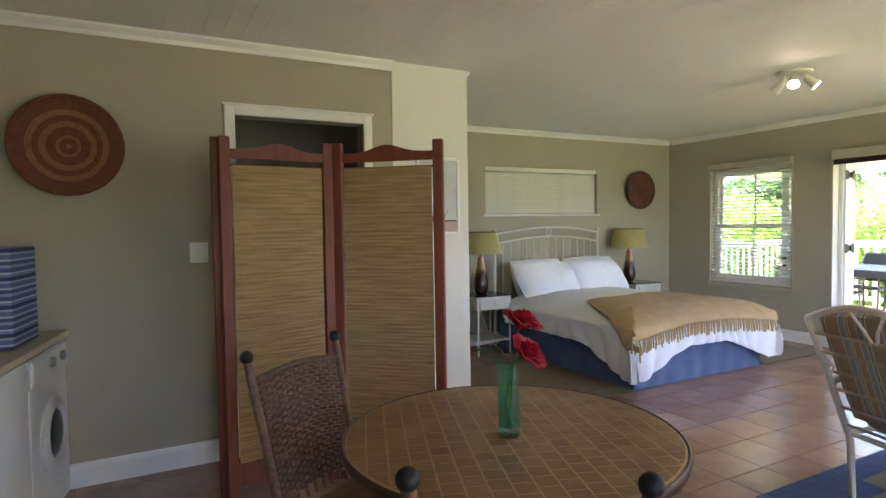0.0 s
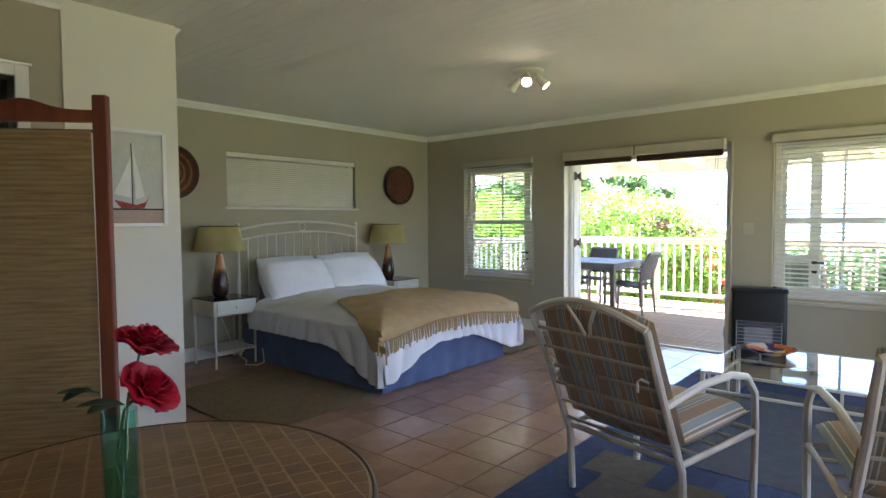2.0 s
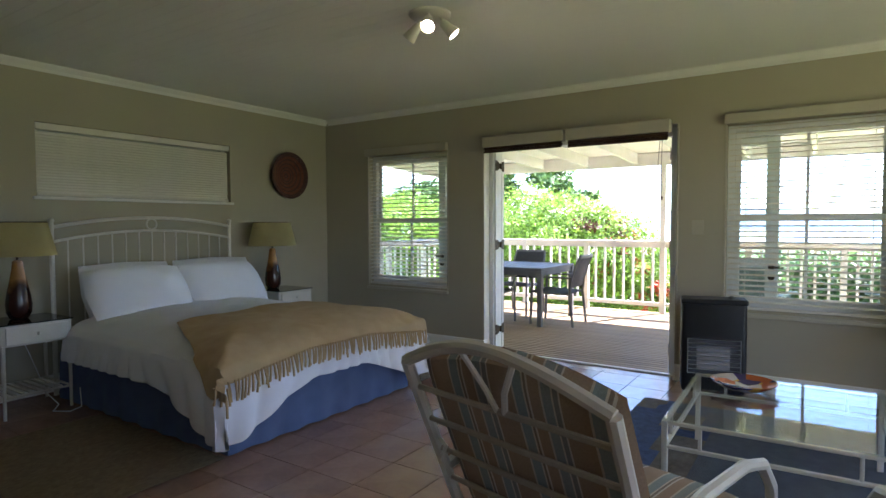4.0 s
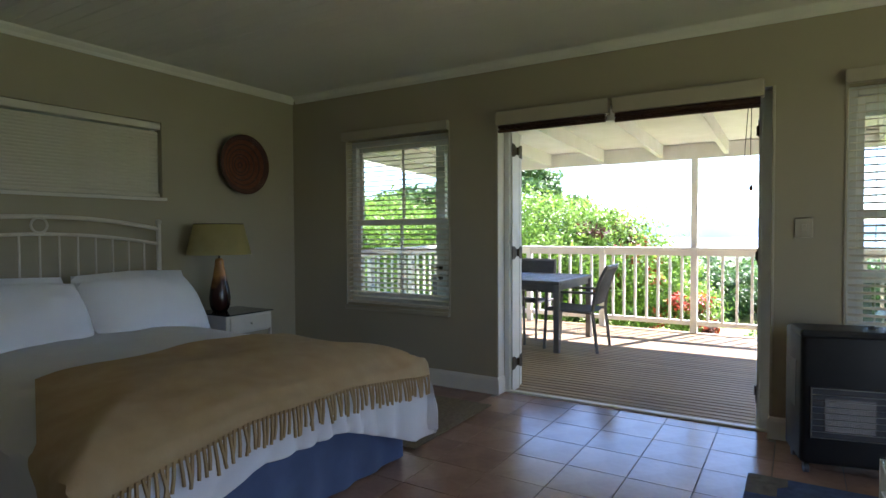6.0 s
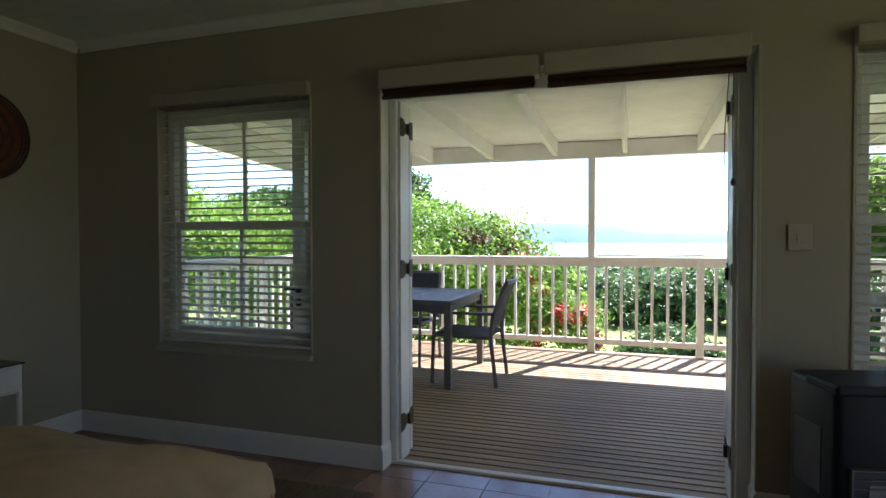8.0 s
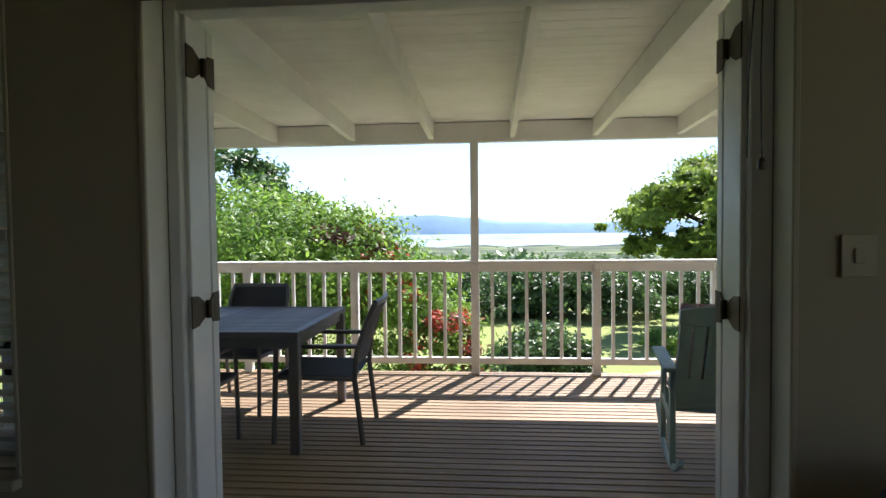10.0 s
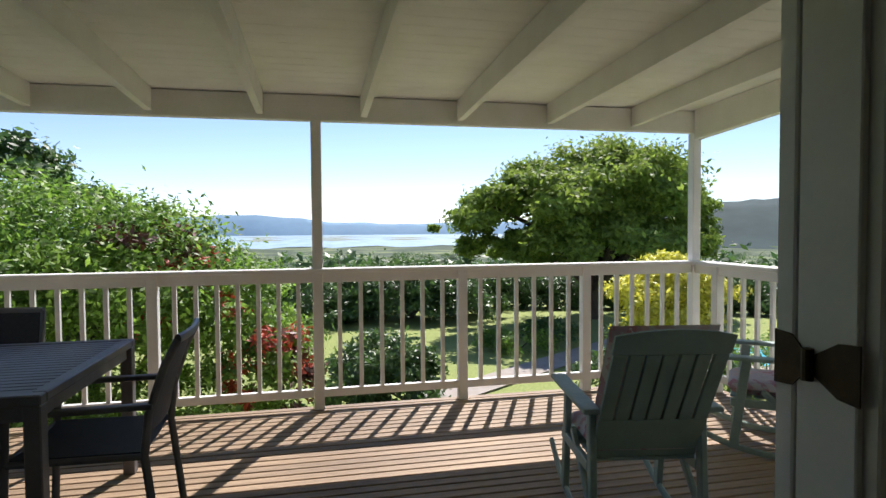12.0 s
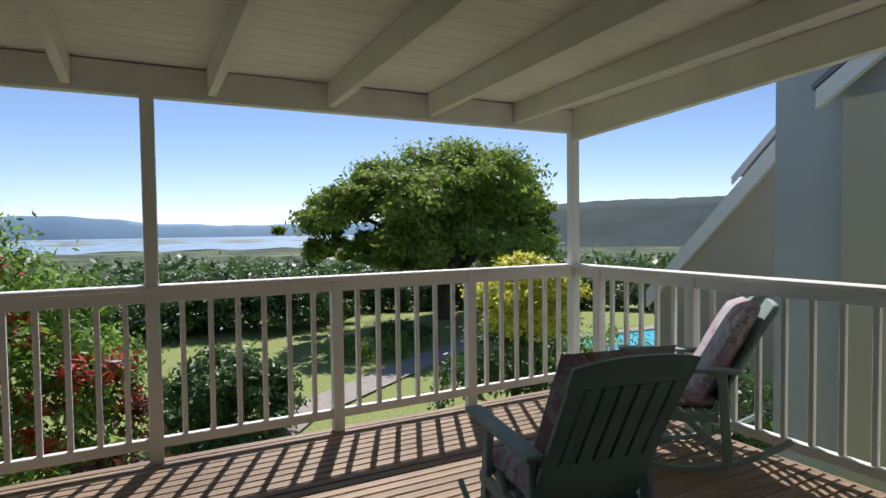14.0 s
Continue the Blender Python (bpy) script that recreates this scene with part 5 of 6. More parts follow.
lathe(dr, [(0.19, 0), (0.195, 0.012), (0.17, 0.03), (0.135, 0.032), (0.13, 0.01)], 40)
dr.transform(pose(0.001, -0.30, 0.42, 0, 90, 0))
dd = part("door_ring", dr, M_WHITE, wm, "white porthole door ring", True)
dr = lathe(B(), [(0.135, 0.008), (0.11, 0.028), (0.06, 0.036), (0.006, 0.038)], 32)
dr.transform(pose(0.001, -0.30, 0.42, 0, 90, 0))
part("door_glass", dr, M_BLACKGLASS, dd, "dark curved glass", True)
part("door_catch", box(B(), 0.02, -0.505, 0.38, 0.034, -0.485, 0.46, 0.004), M_WHITE, dd)
part("plinth", box(B(), -0.02, -0.59, 0.012, 0.004, -0.01, 0.09, 0.003), M_WHITE, wm)
cu = thing("kitchen_cabinet", kit, "white painted kitchen base cabinet", "cabinet")
part("body", box(B(), -0.56, -1.42, 0.08, -0.02, -0.61, 0.855, 0.003), M_WHITE, cu)
for y0, y1 in ((-1.415, -1.02), (-1.01, -0.615)):
    d_ = part("door", box(B(), -0.0195, y0, 0.09, 0.0, y1, 0.85, 0.003), M_WHITE, cu)
    part("handle", rod(B(), (0.02, y1 - 0.05, 0.72), (0.02, y1 - 0.05, 0.82), 0.006), M_STEEL, d_)
part("plinth", box(B(), -0.5, -1.41, 0, -0.05, -0.62, 0.08), M_DARKGREY, cu)
wt = part("worktop", box(B(), -0.6, -1.45, 0.865, 0.025, 0.0, 0.90, 0.006, 2), surf("cream_worktop", (0.50, 0.44, 0.30), (0.42, 0.37, 0.25), 12, 0.35, 0.05, 90), None)
wt.matrix_world = kit
tagged(wt, "cream laminate worktop over the washing machine", "worktop")
BS = [(0.0, (0.06, 0.09, 0.22)), (0.13, (0.42, 0.46, 0.55)), (0.2, (0.10, 0.15, 0.32)), (0.36, (0.30, 0.36, 0.50)), (0.44, (0.03, 0.05, 0.13)), (0.58, (0.16, 0.23, 0.42)), (0.68, (0.5, 0.53, 0.58)), (0.74, (0.07, 0.11, 0.26)), (0.9, (0.28, 0.34, 0.48))]
bx = thing("storage_box", kit @ pose(-0.06, -0.22, 0.90), "fabric storage box with blue and white stripes on the worktop", "box")
part("box_body", box(B(), -0.3, -0.36, 0, 0.0, 0.0, 0.47, 0.012, 2), stripes("blue_striped_cloth", BS, 2, 0.13), bx)

# ---- deck: roof, posts, railings ----
ROOF = lambda x: 2.37 + (RX - x) * 0.036       # underside of the rafters
for i in range(-1, 10):
    y = -0.055 + i * 0.813 if i >= 0 else SY - 0.02
    if i == -1:
        continue
    bm = B()
    vs = []
    for x in (DWO + 0.002, RX - 0.042):
        vs.append([bm.verts.new((x, yy, z)) for yy, z in ((y - 0.026, ROOF(x)), (y + 0.026, ROOF(x)), (y + 0.026, ROOF(x) + 0.170), (y - 0.026, ROOF(x) + 0.170))])
    for k in range(4):
        bm.faces.new((vs[0][k], vs[0][(k + 1) % 4], vs[1][(k + 1) % 4], vs[1][k]))
    bm.faces.new(vs[0]), bm.faces.new(vs[1])
    tagged(part("rafter", bm, M_DECKWHITE), "white painted roof rafter over the deck", "rafter", "deck rafters", "structure")
bm = B()
x = DWO + 0.004
while x < RX + 0.42:
    for y0, y1 in ((SY - 0.30, NY + 0.3),):
        b0 = len(bm.verts)
        box(bm, x, y0, -0.010, x + 0.132, y1, 0.010)
        bm.verts.ensure_lookup_table()
        for v in bm.verts[b0:]:
            v.co.z += ROOF(v.co.x) + 0.183
    x += 0.136
structure("deck_ceiling", bm, M_DECKWHITE, "white painted board lining under the deck roof")
bm = B()
vs = []
for x in (DWO + 0.002, RX + 0.43):
    vs.append([bm.verts.new((x, yy, ROOF(x) + z)) for yy, z in ((SY - 0.33, 0.200), (NY + 0.33, 0.200), (NY + 0.33, 0.230), (SY - 0.33, 0.230))])
for k in range(4):
    bm.faces.new((vs[0][k], vs[0][(k + 1) % 4], vs[1][(k + 1) % 4], vs[1][k]))
bm.faces.new(vs[0]), bm.faces.new(vs[1])
structure("deck_roof", bm, M_ROOFSHEET, "grey sheet roof over the deck")
structure("front_beam", box(B(), RX - 0.04, SY - 0.05, 2.335, RX + 0.04, NY + 0.05, 2.536, 0.005), M_DECKWHITE, "white painted front beam of the deck roof")
for nm, yy in (("side_beam_south", SY), ("side_beam_north", NY)):
    bm = B()
    vs = []
    for x in (DWO + 0.002, RX - 0.042):
        vs.append([bm.verts.new((x, yy + o, z)) for o, z in ((-0.035, 2.268 + (RX - x) * 0.058), (0.035, 2.268 + (RX - x) * 0.058), (0.035, ROOF(x) + 0.170), (-0.035, ROOF(x) + 0.170))])
    for k in range(4):
        bm.faces.new((vs[0][k], vs[0][(k + 1) % 4], vs[1][(k + 1) % 4], vs[1][k]))
    bm.faces.new(vs[0]), bm.faces.new(vs[1])
    structure(nm, bm, M_DECKWHITE, "white painted side beam of the deck roof")
structure("fascia", box(B(), RX + 0.43, SY - 0.33, ROOF(RX + 0.43) + 0.09, RX + 0.455, NY + 0.33, ROOF(RX + 0.43) + 0.245, 0.004), M_DECKWHITE, "white painted fascia board")
for y in (SY, 2.77, 6.30):
    p = part("roof_post", box(B(), -0.042, -0.042, 0, 0.042, 0.042, 2.335 - DECK, 0.006), M_DECKWHITE)
    p.location = (RX, y, DECK)
    tagged(p, "white painted square post carrying the deck roof", "post", "deck posts")

def railing(m, length, posts, label, bare=()):
    """Railing along local +x from the origin."""
    t = thing("deck_railing", m, label, "railing", "deck railings")
    bm = B()
    box(bm, 0, -0.065, 1.125, length, 0.065, 1.160, 0.006)
    part("handrail", bm, M_DECKWHITE, t)
    part("top_rail", box(B(), 0, -0.024, 1.045, length, 0.024, 1.124, 0.004), M_DECKWHITE, t)
    part("bottom_rail", box(B(), 0, -0.024, 0.10, length, 0.024, 0.165, 0.004), M_DECKWHITE, t)
    me = mesh_of("post", box(B(), -0.040, -0.040, 0.0, 0.040, 0.040, 1.124, 0.005), M_DECKWHITE)
    mb = mesh_of("baluster", box(B(), -0.0165, -0.0165, 0.165, 0.0165, 0.0165, 1.045, 0.003), M_DECKWHITE)
    for x in posts:
        if x in bare:
            continue
        o = new("post", me)
        o.location = (x, 0, 0)
        o.parent = t
    for a, b in zip(posts, posts[1:]):
        n = max(0, round((b - a) / 0.166) - 1)
        for i in range(1, n + 1):
            o = new("baluster", mb)
            o.location = (a + (b - a) * i / (n + 1), 0, 0)
            o.parent = t
    return t

Y = lambda y: y - (SY + 0.045)
railing(pose(RX, SY + 0.045, DECK, 0, 0, 90), NY - SY - 0.09, [Y(v) for v in (SY + 0.02, 0.40, 1.553, 2.77, 4.02, 5.17, 6.30)], "white painted timber railing along the front of the deck", [Y(SY + 0.02), Y(2.77), Y(6.30)])
railing(pose(RX - 0.045, SY, DECK, 0, 0, 180), RX - 0.045 - DWO - 0.02, [0.29, 1.25, 2.78, 3.75], "white painted timber railing along the side of the deck")
railing(pose(RX - 0.045, NY, DECK, 0, 0, 180), RX - 0.045 - DWO - 0.02, [0.05, 0.95, 1.95, 2.95, 3.75], "white painted timber railing along the far side of the deck")

# ---- deck furniture ----
def deck_table(m):
    t = thing("outdoor_table", m, "grey slatted outdoor dining table", "table")
    L, W, H = 0.85, 0.62, 0.82          # half length along y, half width along x
    me = mesh_of("slat", box(B(), -0.026, 0.047, H - 0.024, 0.026, L - 0.062, H - 0.004, 0.003), M_ANTHRACITE)
    n = 19
    for i in range(n):
        for turn in (0, math.pi):
            o = new("slat", me)
            o.location = ((-W + 0.092 + i * (2 * W - 0.184) / (n - 1)), 0, 0)
            o.rotation_euler = (0, 0, turn)
            o.parent = t
    for x0, y0, x1, y1 in ((-W, -L, -W + 0.06, L), (W - 0.06, -L, W, L), (-W + 0.06, -L, W - 0.06, -L + 0.06), (-W + 0.06, L - 0.06, W - 0.06, L)):
        part("edge_rail", box(B(), x0, y0, H - 0.045, x1, y1, H, 0.006), M_ANTHRACITE, t)
    part("edge_rail", box(B(), -W + 0.06, -0.045, H - 0.045, W - 0.06, 0.045, H, 0.005), M_ANTHRACITE, t)
    for x0, y0, x1, y1 in ((-W + 0.03, -L + 0.04, -W + 0.055, L - 0.04), (W - 0.055, -L + 0.04, W - 0.03, L - 0.04), (-W + 0.055, -L + 0.03, W - 0.055, -L + 0.055), (-W + 0.055, L - 0.055, W - 0.055, L - 0.03)):
        part("apron", box(B(), x0, y0, H - 0.115, x1, y1, H - 0.046, 0.003), M_ANTHRACITE, t)
    for x in (-W + 0.035, W - 0.035):
        for y in (-L + 0.035, L - 0.035):
            part("leg", box(B(), x - 0.033, y - 0.033, 0, x + 0.033, y + 0.033, H - 0.046, 0.005), M_ANTHRACITE, t)
    return t

def mesh_chair(m, label):
    """Local: faces +y; arms on both sides."""
    t = thing("outdoor_chair", m, label, "chair", "grey outdoor chairs")
    for x in (-0.265, 0.265):
        part("back_leg", tube(B(), [(x, -0.30, 0), (x, -0.25, 0.42), (x, -0.27, 0.60), (x * 0.96, -0.335, 0.80), (x * 0.9, -0.385, 0.90)], 0.019, 8, 0.8), M_ANTHRACITE, t, smooth=True)
        part("front_leg", tube(B(), [(x, 0.28, 0), (x, 0.255, 0.62)], 0.019, 8, 0.8), M_ANTHRACITE, t, smooth=True)
        part("armrest", box(B(), x - 0.025, -0.29, 0.62, x + 0.025, 0.29, 0.645, 0.008, 2), M_ANTHRACITE, t)
        part("seat_rail", rod(B(), (x, -0.25, 0.42), (x, 0.265, 0.435), 0.015), M_ANTHRACITE, t)
    part("front_rail", rod(B(), (-0.265, 0.262, 0.435), (0.265, 0.262, 0.435), 0.015), M_ANTHRACITE, t)
    bm = B()
    sheet(bm, 8, 8, lambda u, v: Vector(((u - 0.5) * 0.51, -0.245 + 0.51 * v, 0.438 - 0.012 * math.sin(math.pi * u) + 0.012 * v)), 0.006)
    part("mesh_seat", bm, M_MESH, t, "charcoal mesh seat", True)
    bm = B()
    sheet(bm, 8, 8, lambda u, v: Vector(((u - 0.5) * 0.50 * (1 - 0.06 * v), -0.255 - 0.125 * v ** 1.3 - 0.02 * math.sin(math.pi * u), 0.50 + 0.40 * v)), 0.006)
    part("mesh_back", bm, M_MESH, t, "charcoal mesh back", True)
    part("top_rail", tube(B(), [((k / 8 - 0.5) * 0.48, -0.385 - 0.02 * math.sin(math.pi * k / 8), 0.905) for k in range(9)], 0.022, 8, 0.7), M_ANTHRACITE, t, smooth=True)
    return t

deck_table(pose(9.70, 4.72, DECK))
CH = Matrix.Scale(1.08, 4)
mesh_chair(pose(9.575, 3.83, DECK, 0, 0, 2) @ CH, "grey outdoor armchair with charcoal mesh at the table's end")
mesh_chair(pose(10.16, 4.74, DECK, 0, 0, 88) @ CH, "grey outdoor armchair with charcoal mesh beside the table")
mesh_chair(pose(9.06, 4.70, DECK, 0, 0, -90) @ CH, "grey outdoor armchair with charcoal mesh beside the table")

M_FLORAL, n_, l_, p_ = nodes_of("faded_floral_cloth")
tc, vo, cr, no = n_.new("ShaderNodeTexCoord"), n_.new("ShaderNodeTexVoronoi"), n_.new("ShaderNodeValToRGB"), n_.new("ShaderNodeTexNoise")
vo.inputs["Scale"].default_value, no.inputs["Scale"].default_value = 9, 12
ad = n_.new("ShaderNodeMix")
ad.data_type = 'RGBA'
ad.inputs["Factor"].default_value = 0.35
l_.new(tc.outputs["Object"], ad.inputs["A"])
l_.new(no.outputs["Color"], ad.inputs["B"])
l_.new(tc.outputs["Object"], no.inputs["Vector"])
l_.new(ad.outputs["Result"], vo.inputs["Vector"])
l_.new(vo.outputs["Color"], cr.inputs[0])
for i, (p0, col) in enumerate(((0.0, (0.52, 0.50, 0.50)), (0.45, (0.40, 0.38, 0.42)), (0.6, (0.40, 0.16, 0.19)), (0.85, (0.55, 0.53, 0.50)))):
    e = cr.color_ramp.elements[i] if i < 2 else cr.color_ramp.elements.new(p0)
    e.position, e.color = p0, (*col, 1)
l_.new(cr.outputs[0], p_.inputs["Base Color"])
p_.inputs["Roughness"].default_value = 0.9

def rocker(m, label):
    """Local: faces +y."""
    t = thing("rocking_chair", m, label, "rocking chair", "green rocking chairs")
    W = 0.28
    by = lambda z: -0.16 - 0.42 * (z - 0.38) / 0.75
    for x in (-W, W):
        pts = [(x, -0.62 + 1.22 * k / 14, 0.025 + 0.19 * (2 * k / 14 - 1.05) ** 2) for k in range(15)]
        part("runner", tube(B(), pts, 0.022, 8, 0.75), M_GREENPAINT, t, smooth=True)
        part("front_leg", box(B(), -0.018, -0.03, 0, 0.018, 0.03, 0.612, 0.006, m=pose(x, 0.27, 0.05, 7)), M_GREENPAINT, t)
        part("rear_leg", box(B(), -0.018, -0.028, 0, 0.018, 0.028, 0.615, 0.006, m=pose(x, -0.26, 0.05, -4)), M_GREENPAINT, t)
        bm = B()
        box(bm, x * 1.08 - 0.045, -0.32, 0.650, x * 1.08 + 0.045, 0.35, 0.677, 0.009, 2)
        part("armrest", bm, M_GREENPAINT, t)
        part("seat_rail", box(B(), x - 0.016, -0.20, 0.33, x + 0.016, 0.29, 0.385, 0.005), M_GREENPAINT, t)
        part("brace", box(B(), -0.014, -0.02, 0, 0.014, 0.02, 0.46, 0.005, m=pose(x, -0.24, 0.14, -48)), M_GREENPAINT, t)
    for k in range(7):
        y = -0.17 + k * 0.072
        part("seat_slat", box(B(), -W + 0.016, y - 0.03, 0.386, W - 0.016, y + 0.03, 0.402, 0.004), M_GREENPAINT, t)
    def backboard(x0, x1, z0, z1, curve=0.0, nseg=2):
        bm = B()
        n = 10
        rows = []
        for i in range(n + 1):
            x = x0 + (x1 - x0) * i / n
            zt = z1 + curve * (1 - (x / W) ** 2)
            rows.append([bm.verts.new((x, by(z) + o, z)) for z, o in ((z0, -0.012), (z0, 0.012), (zt, 0.012), (zt, -0.012))])
        for r, s in zip(rows, rows[1:]):
            for k in range(4):
                bm.faces.new((r[k], r[(k + 1) % 4], s[(k + 1) % 4], s[k]))
        bm.faces.new(rows[0]), bm.faces.new(rows[-1])
        bmesh.ops.bevel(bm, geom=bm.edges[:], offset=0.003, segments=1, affect='EDGES')
        return bm
    part("top_board", backboard(-W + 0.005, W - 0.005, 0.965, 1.055, 0.030), M_GREENPAINT, t)
    part("lower_board", backboard(-W + 0.01, W - 0.01, 0.40, 0.62), M_GREENPAINT, t)
    for k in range(7):
        x = -W + 0.045 + k * (2 * W - 0.09) / 6
        part("back_slat", backboard(x - 0.033, x + 0.033, 0.62, 0.964), M_GREENPAINT, t)
    bm = B()
    cushion(bm, lambda a, b, h: Vector((a * 0.26, 0.05 + b * 0.26, 0.445 + h)), 0, 0, 0.10)
    part("seat_cushion", bm, M_FLORAL, t, "faded floral seat cushion", True)
    bm = B()
    cushion(bm, lambda a, b, h: Vector((a * 0.26, by(0.73 + b * 0.29) + 0.085 + h, 0.77 + b * 0.31)), 0, 0, 0.13)
    part("back_cushion", bm, M_FLORAL, t, "faded floral back cushion", True)
    return t

rocker(pose(9.10, 1.24, DECK, 0, 0, -100) @ Matrix.Diagonal((0.93, 0.98, 0.98, 1)), "weathered green rocking chair with floral cushions facing the view")
rocker(pose(9.74, -0.23, DECK, 0, 0, -40) @ Matrix.Scale(0.96, 4), "weathered green rocking chair with floral cushions by the deck corner")

# deck boards, running along the house
bm = B()
for k in range(8):
    y = SY + 0.05 + k * (NY - SY - 0.1) / 7
    box(bm, DWO + 0.01, y - 0.025, DECK - 0.20, RX + 0.12, y + 0.025, DECK - 0.032)
structure("deck_joists", bm, M_DARKWOOD, "dark timber joists under the deck")
structure("deck_edge", box(B(), RX + 0.122, SY - 0.10, DECK - 0.24, RX + 0.15, NY + 0.10, DECK - 0.03, 0.004), M_DECKWHITE, "painted edge board of the deck")
structure("outer_wall_base", box(B(), DWO - 0.22, SOUTH - 0.2, -4.5, DWO - 0.002, NY, -0.021), M_PLASTER, "pale plaster wall under the deck")
structure("outer_wall_north", box(B(), DW - 0.1, BW + 0.2, -0.02, DWO, NY + 2.0, 3.0), M_PLASTER, "pale plaster outer wall of the house")

# ---- garden, trees and the far country ----
HX, HY = 8.0, 2.5
def land(x, y):
    d = math.hypot(x - HX, y - HY)
    z = -2.3 - 0.012 * max(0, min(d, 26) - 8)
    if d > 26:
        z -= 44 * (1 - math.exp(-(d - 26) / 500))
    z += noise.noise(Vector((x * 0.02, y * 0.02, 0))) * min(max(d - 40, 0) * 0.02, 3.0)
    return z
radii = [0, 4, 7, 10, 13, 16, 19, 22, 26, 31, 38, 48, 62, 80, 105, 140, 190, 250, 330, 430, 560, 720, 900, 1050, 1200, 1350, 1500, 1600, 1700, 1850, 2000, 2300, 2700, 3200, 3800, 4400, 4900]
NA = 150
bm = B()
rings = []
for r in radii:
    ring = []
    for k in range(NA):
        a = 2 * math.pi * k / NA
        x, y = HX + r * math.cos(a), HY + r * math.sin(a)
        ring.append(bm.verts.new((x, y, land(x, y) if r else -2.3)))
        if r == 0:
            break
    rings.append(ring)
for i in range(1, len(rings)):
    a, b = rings[i - 1], rings[i]
    for k in range(NA):
        j = (k + 1) % NA
        bm.faces.new((a[0], b[k], b[j])) if len(a) == 1 else bm.faces.new((a[k], b[k], b[j], a[j]))
M_GROUND, n_, l_, p_ = nodes_of("grass_and_fields")
tc = n_.new("ShaderNodeTexCoord")
f1, f2, f3 = n_.new("ShaderNodeTexNoise"), n_.new("ShaderNodeTexNoise"), n_.new("ShaderNodeTexVoronoi")
f1.inputs["Scale"].default_value, f2.inputs["Scale"].default_value, f3.inputs["Scale"].default_value = 0.012, 14.0, 0.0065
f1.inputs["Detail"].default_value = 6
for f in (f1, f2, f3):
    l_.new(tc.outputs["Object"], f.inputs["Vector"])
c1, c2, mx = n_.new("ShaderNodeValToRGB"), n_.new("ShaderNodeValToRGB"), n_.new("ShaderNodeMix")
els = c1.color_ramp.elements
els[0].position, els[0].color = 0.46, (0.03, 0.055, 0.02, 1)
els[1].position, els[1].color = 0.62, (0.14, 0.18, 0.06, 1)
l_.new(f1.outputs["Fac"], c1.inputs[0])
els = c2.color_ramp.elements
els[0].position, els[0].color = 0.3, (0.18, 0.235, 0.05, 1)
els[1].position, els[1].color = 0.7, (0.28, 0.32, 0.09, 1)
l_.new(f2.outputs["Fac"], c2.inputs[0])
ln, rg = n_.new("ShaderNodeVectorMath"), n_.new("ShaderNodeMapRange")
ln.operation = 'DISTANCE'
ln.inputs[1].default_value = (HX, HY, 0)
l_.new(tc.outputs["Object"], ln.inputs[0])
rg.inputs["From Min"].default_value, rg.inputs["From Max"].default_value = 30, 70
l_.new(ln.outputs["Value"], rg.inputs["Value"])
mx.data_type = 'RGBA'
l_.new(rg.outputs[0], mx.inputs["Factor"])
l_.new(c2.outputs[0], mx.inputs["A"])
l_.new(c1.outputs[0], mx.inputs["B"])
l_.new(mx.outputs["Result"], p_.inputs["Base Color"])
p_.inputs["Roughness"].default_value = 0.95
bp = n_.new("ShaderNodeBump")
bp.inputs["Strength"].default_value, bp.inputs["Distance"].default_value = 0.6, 0.05
l_.new(f2.outputs["Fac"], bp.inputs["Height"])
l_.new(bp.outputs[0], p_.inputs["Normal"])
structure("ground", bm, M_GROUND, "green lawn running out into fields and marsh", smooth=True)

def disc_ring(name, r0, r1, z, a0, a1, mat, label):
    bm = B()
    n = 60
    vs = [[bm.verts.new((HX + r * math.cos(radians(a)), HY + r * math.sin(radians(a)), z)) for r in (r0 * (1 + 0.06 * math.sin(a * 0.9)), r1)] for a in [a0 + (a1 - a0) * k / n for k in range(n + 1)]]
    for p, q in zip(vs, vs[1:]):
        bm.faces.new((p[0], p[1], q[1], q[0]))
    return structure(name, bm, mat, label)
M_LAGOON = surf("lagoon_water", (0.31, 0.44, 0.54), (0.22, 0.33, 0.42), 0.004, 0.5, 0.0, 0.02, stretch=(1, 6, 1), spec=0.12)
disc_ring("water", 1450, 4300, -43.0, -60, 70, M_LAGOON, "pale blue lagoon in the distance")
M_MARSH = surf("salt_marsh", (0.14, 0.17, 0.07), (0.26, 0.27, 0.16), 0.01, 0.95, 0.0, 0.05, stretch=(1, 5, 1))
for r0, r1, a0, a1 in ((2350, 2480, -20, 25), (2800, 2900, -35, 6), (3300, 3420, -6, 40)):
    disc_ring("marsh", r0, r1, -42.4, a0, a1, M_MARSH, "strip of green salt marsh in the lagoon")
# distance haze is painted in as a pale blue base colour
M_MOUNT = surf("mountain_haze_tint", (0.18, 0.31, 0.42), (0.14, 0.25, 0.35), 0.003, 1.0, 0.0, 0.02)
bm = B()
def ridge(a):
    z = 58 + 22 * noise.noise(Vector((a * 0.09, 1, 0))) + 16 * noise.noise(Vector((a * 0.35, 5, 0)))
    z += 48 * math.exp(-((a - 8) / 7) ** 2) - 18 * math.exp(-((a + 8) / 6) ** 2)
    return z
vs = [[bm.verts.new((HX + r * math.cos(radians(a)), HY + r * math.sin(radians(a)), z)) for r, z in ((4300, -60), (4450, 0.5 * ridge(a)), (4600, ridge(a)), (4850, -40))] for a in [-75 + 155 * k / 260 for k in range(261)]]
for p, q in zip(vs, vs[1:]):
    for k in range(3):
        bm.faces.new((p[k], p[k + 1], q[k + 1], q[k]))
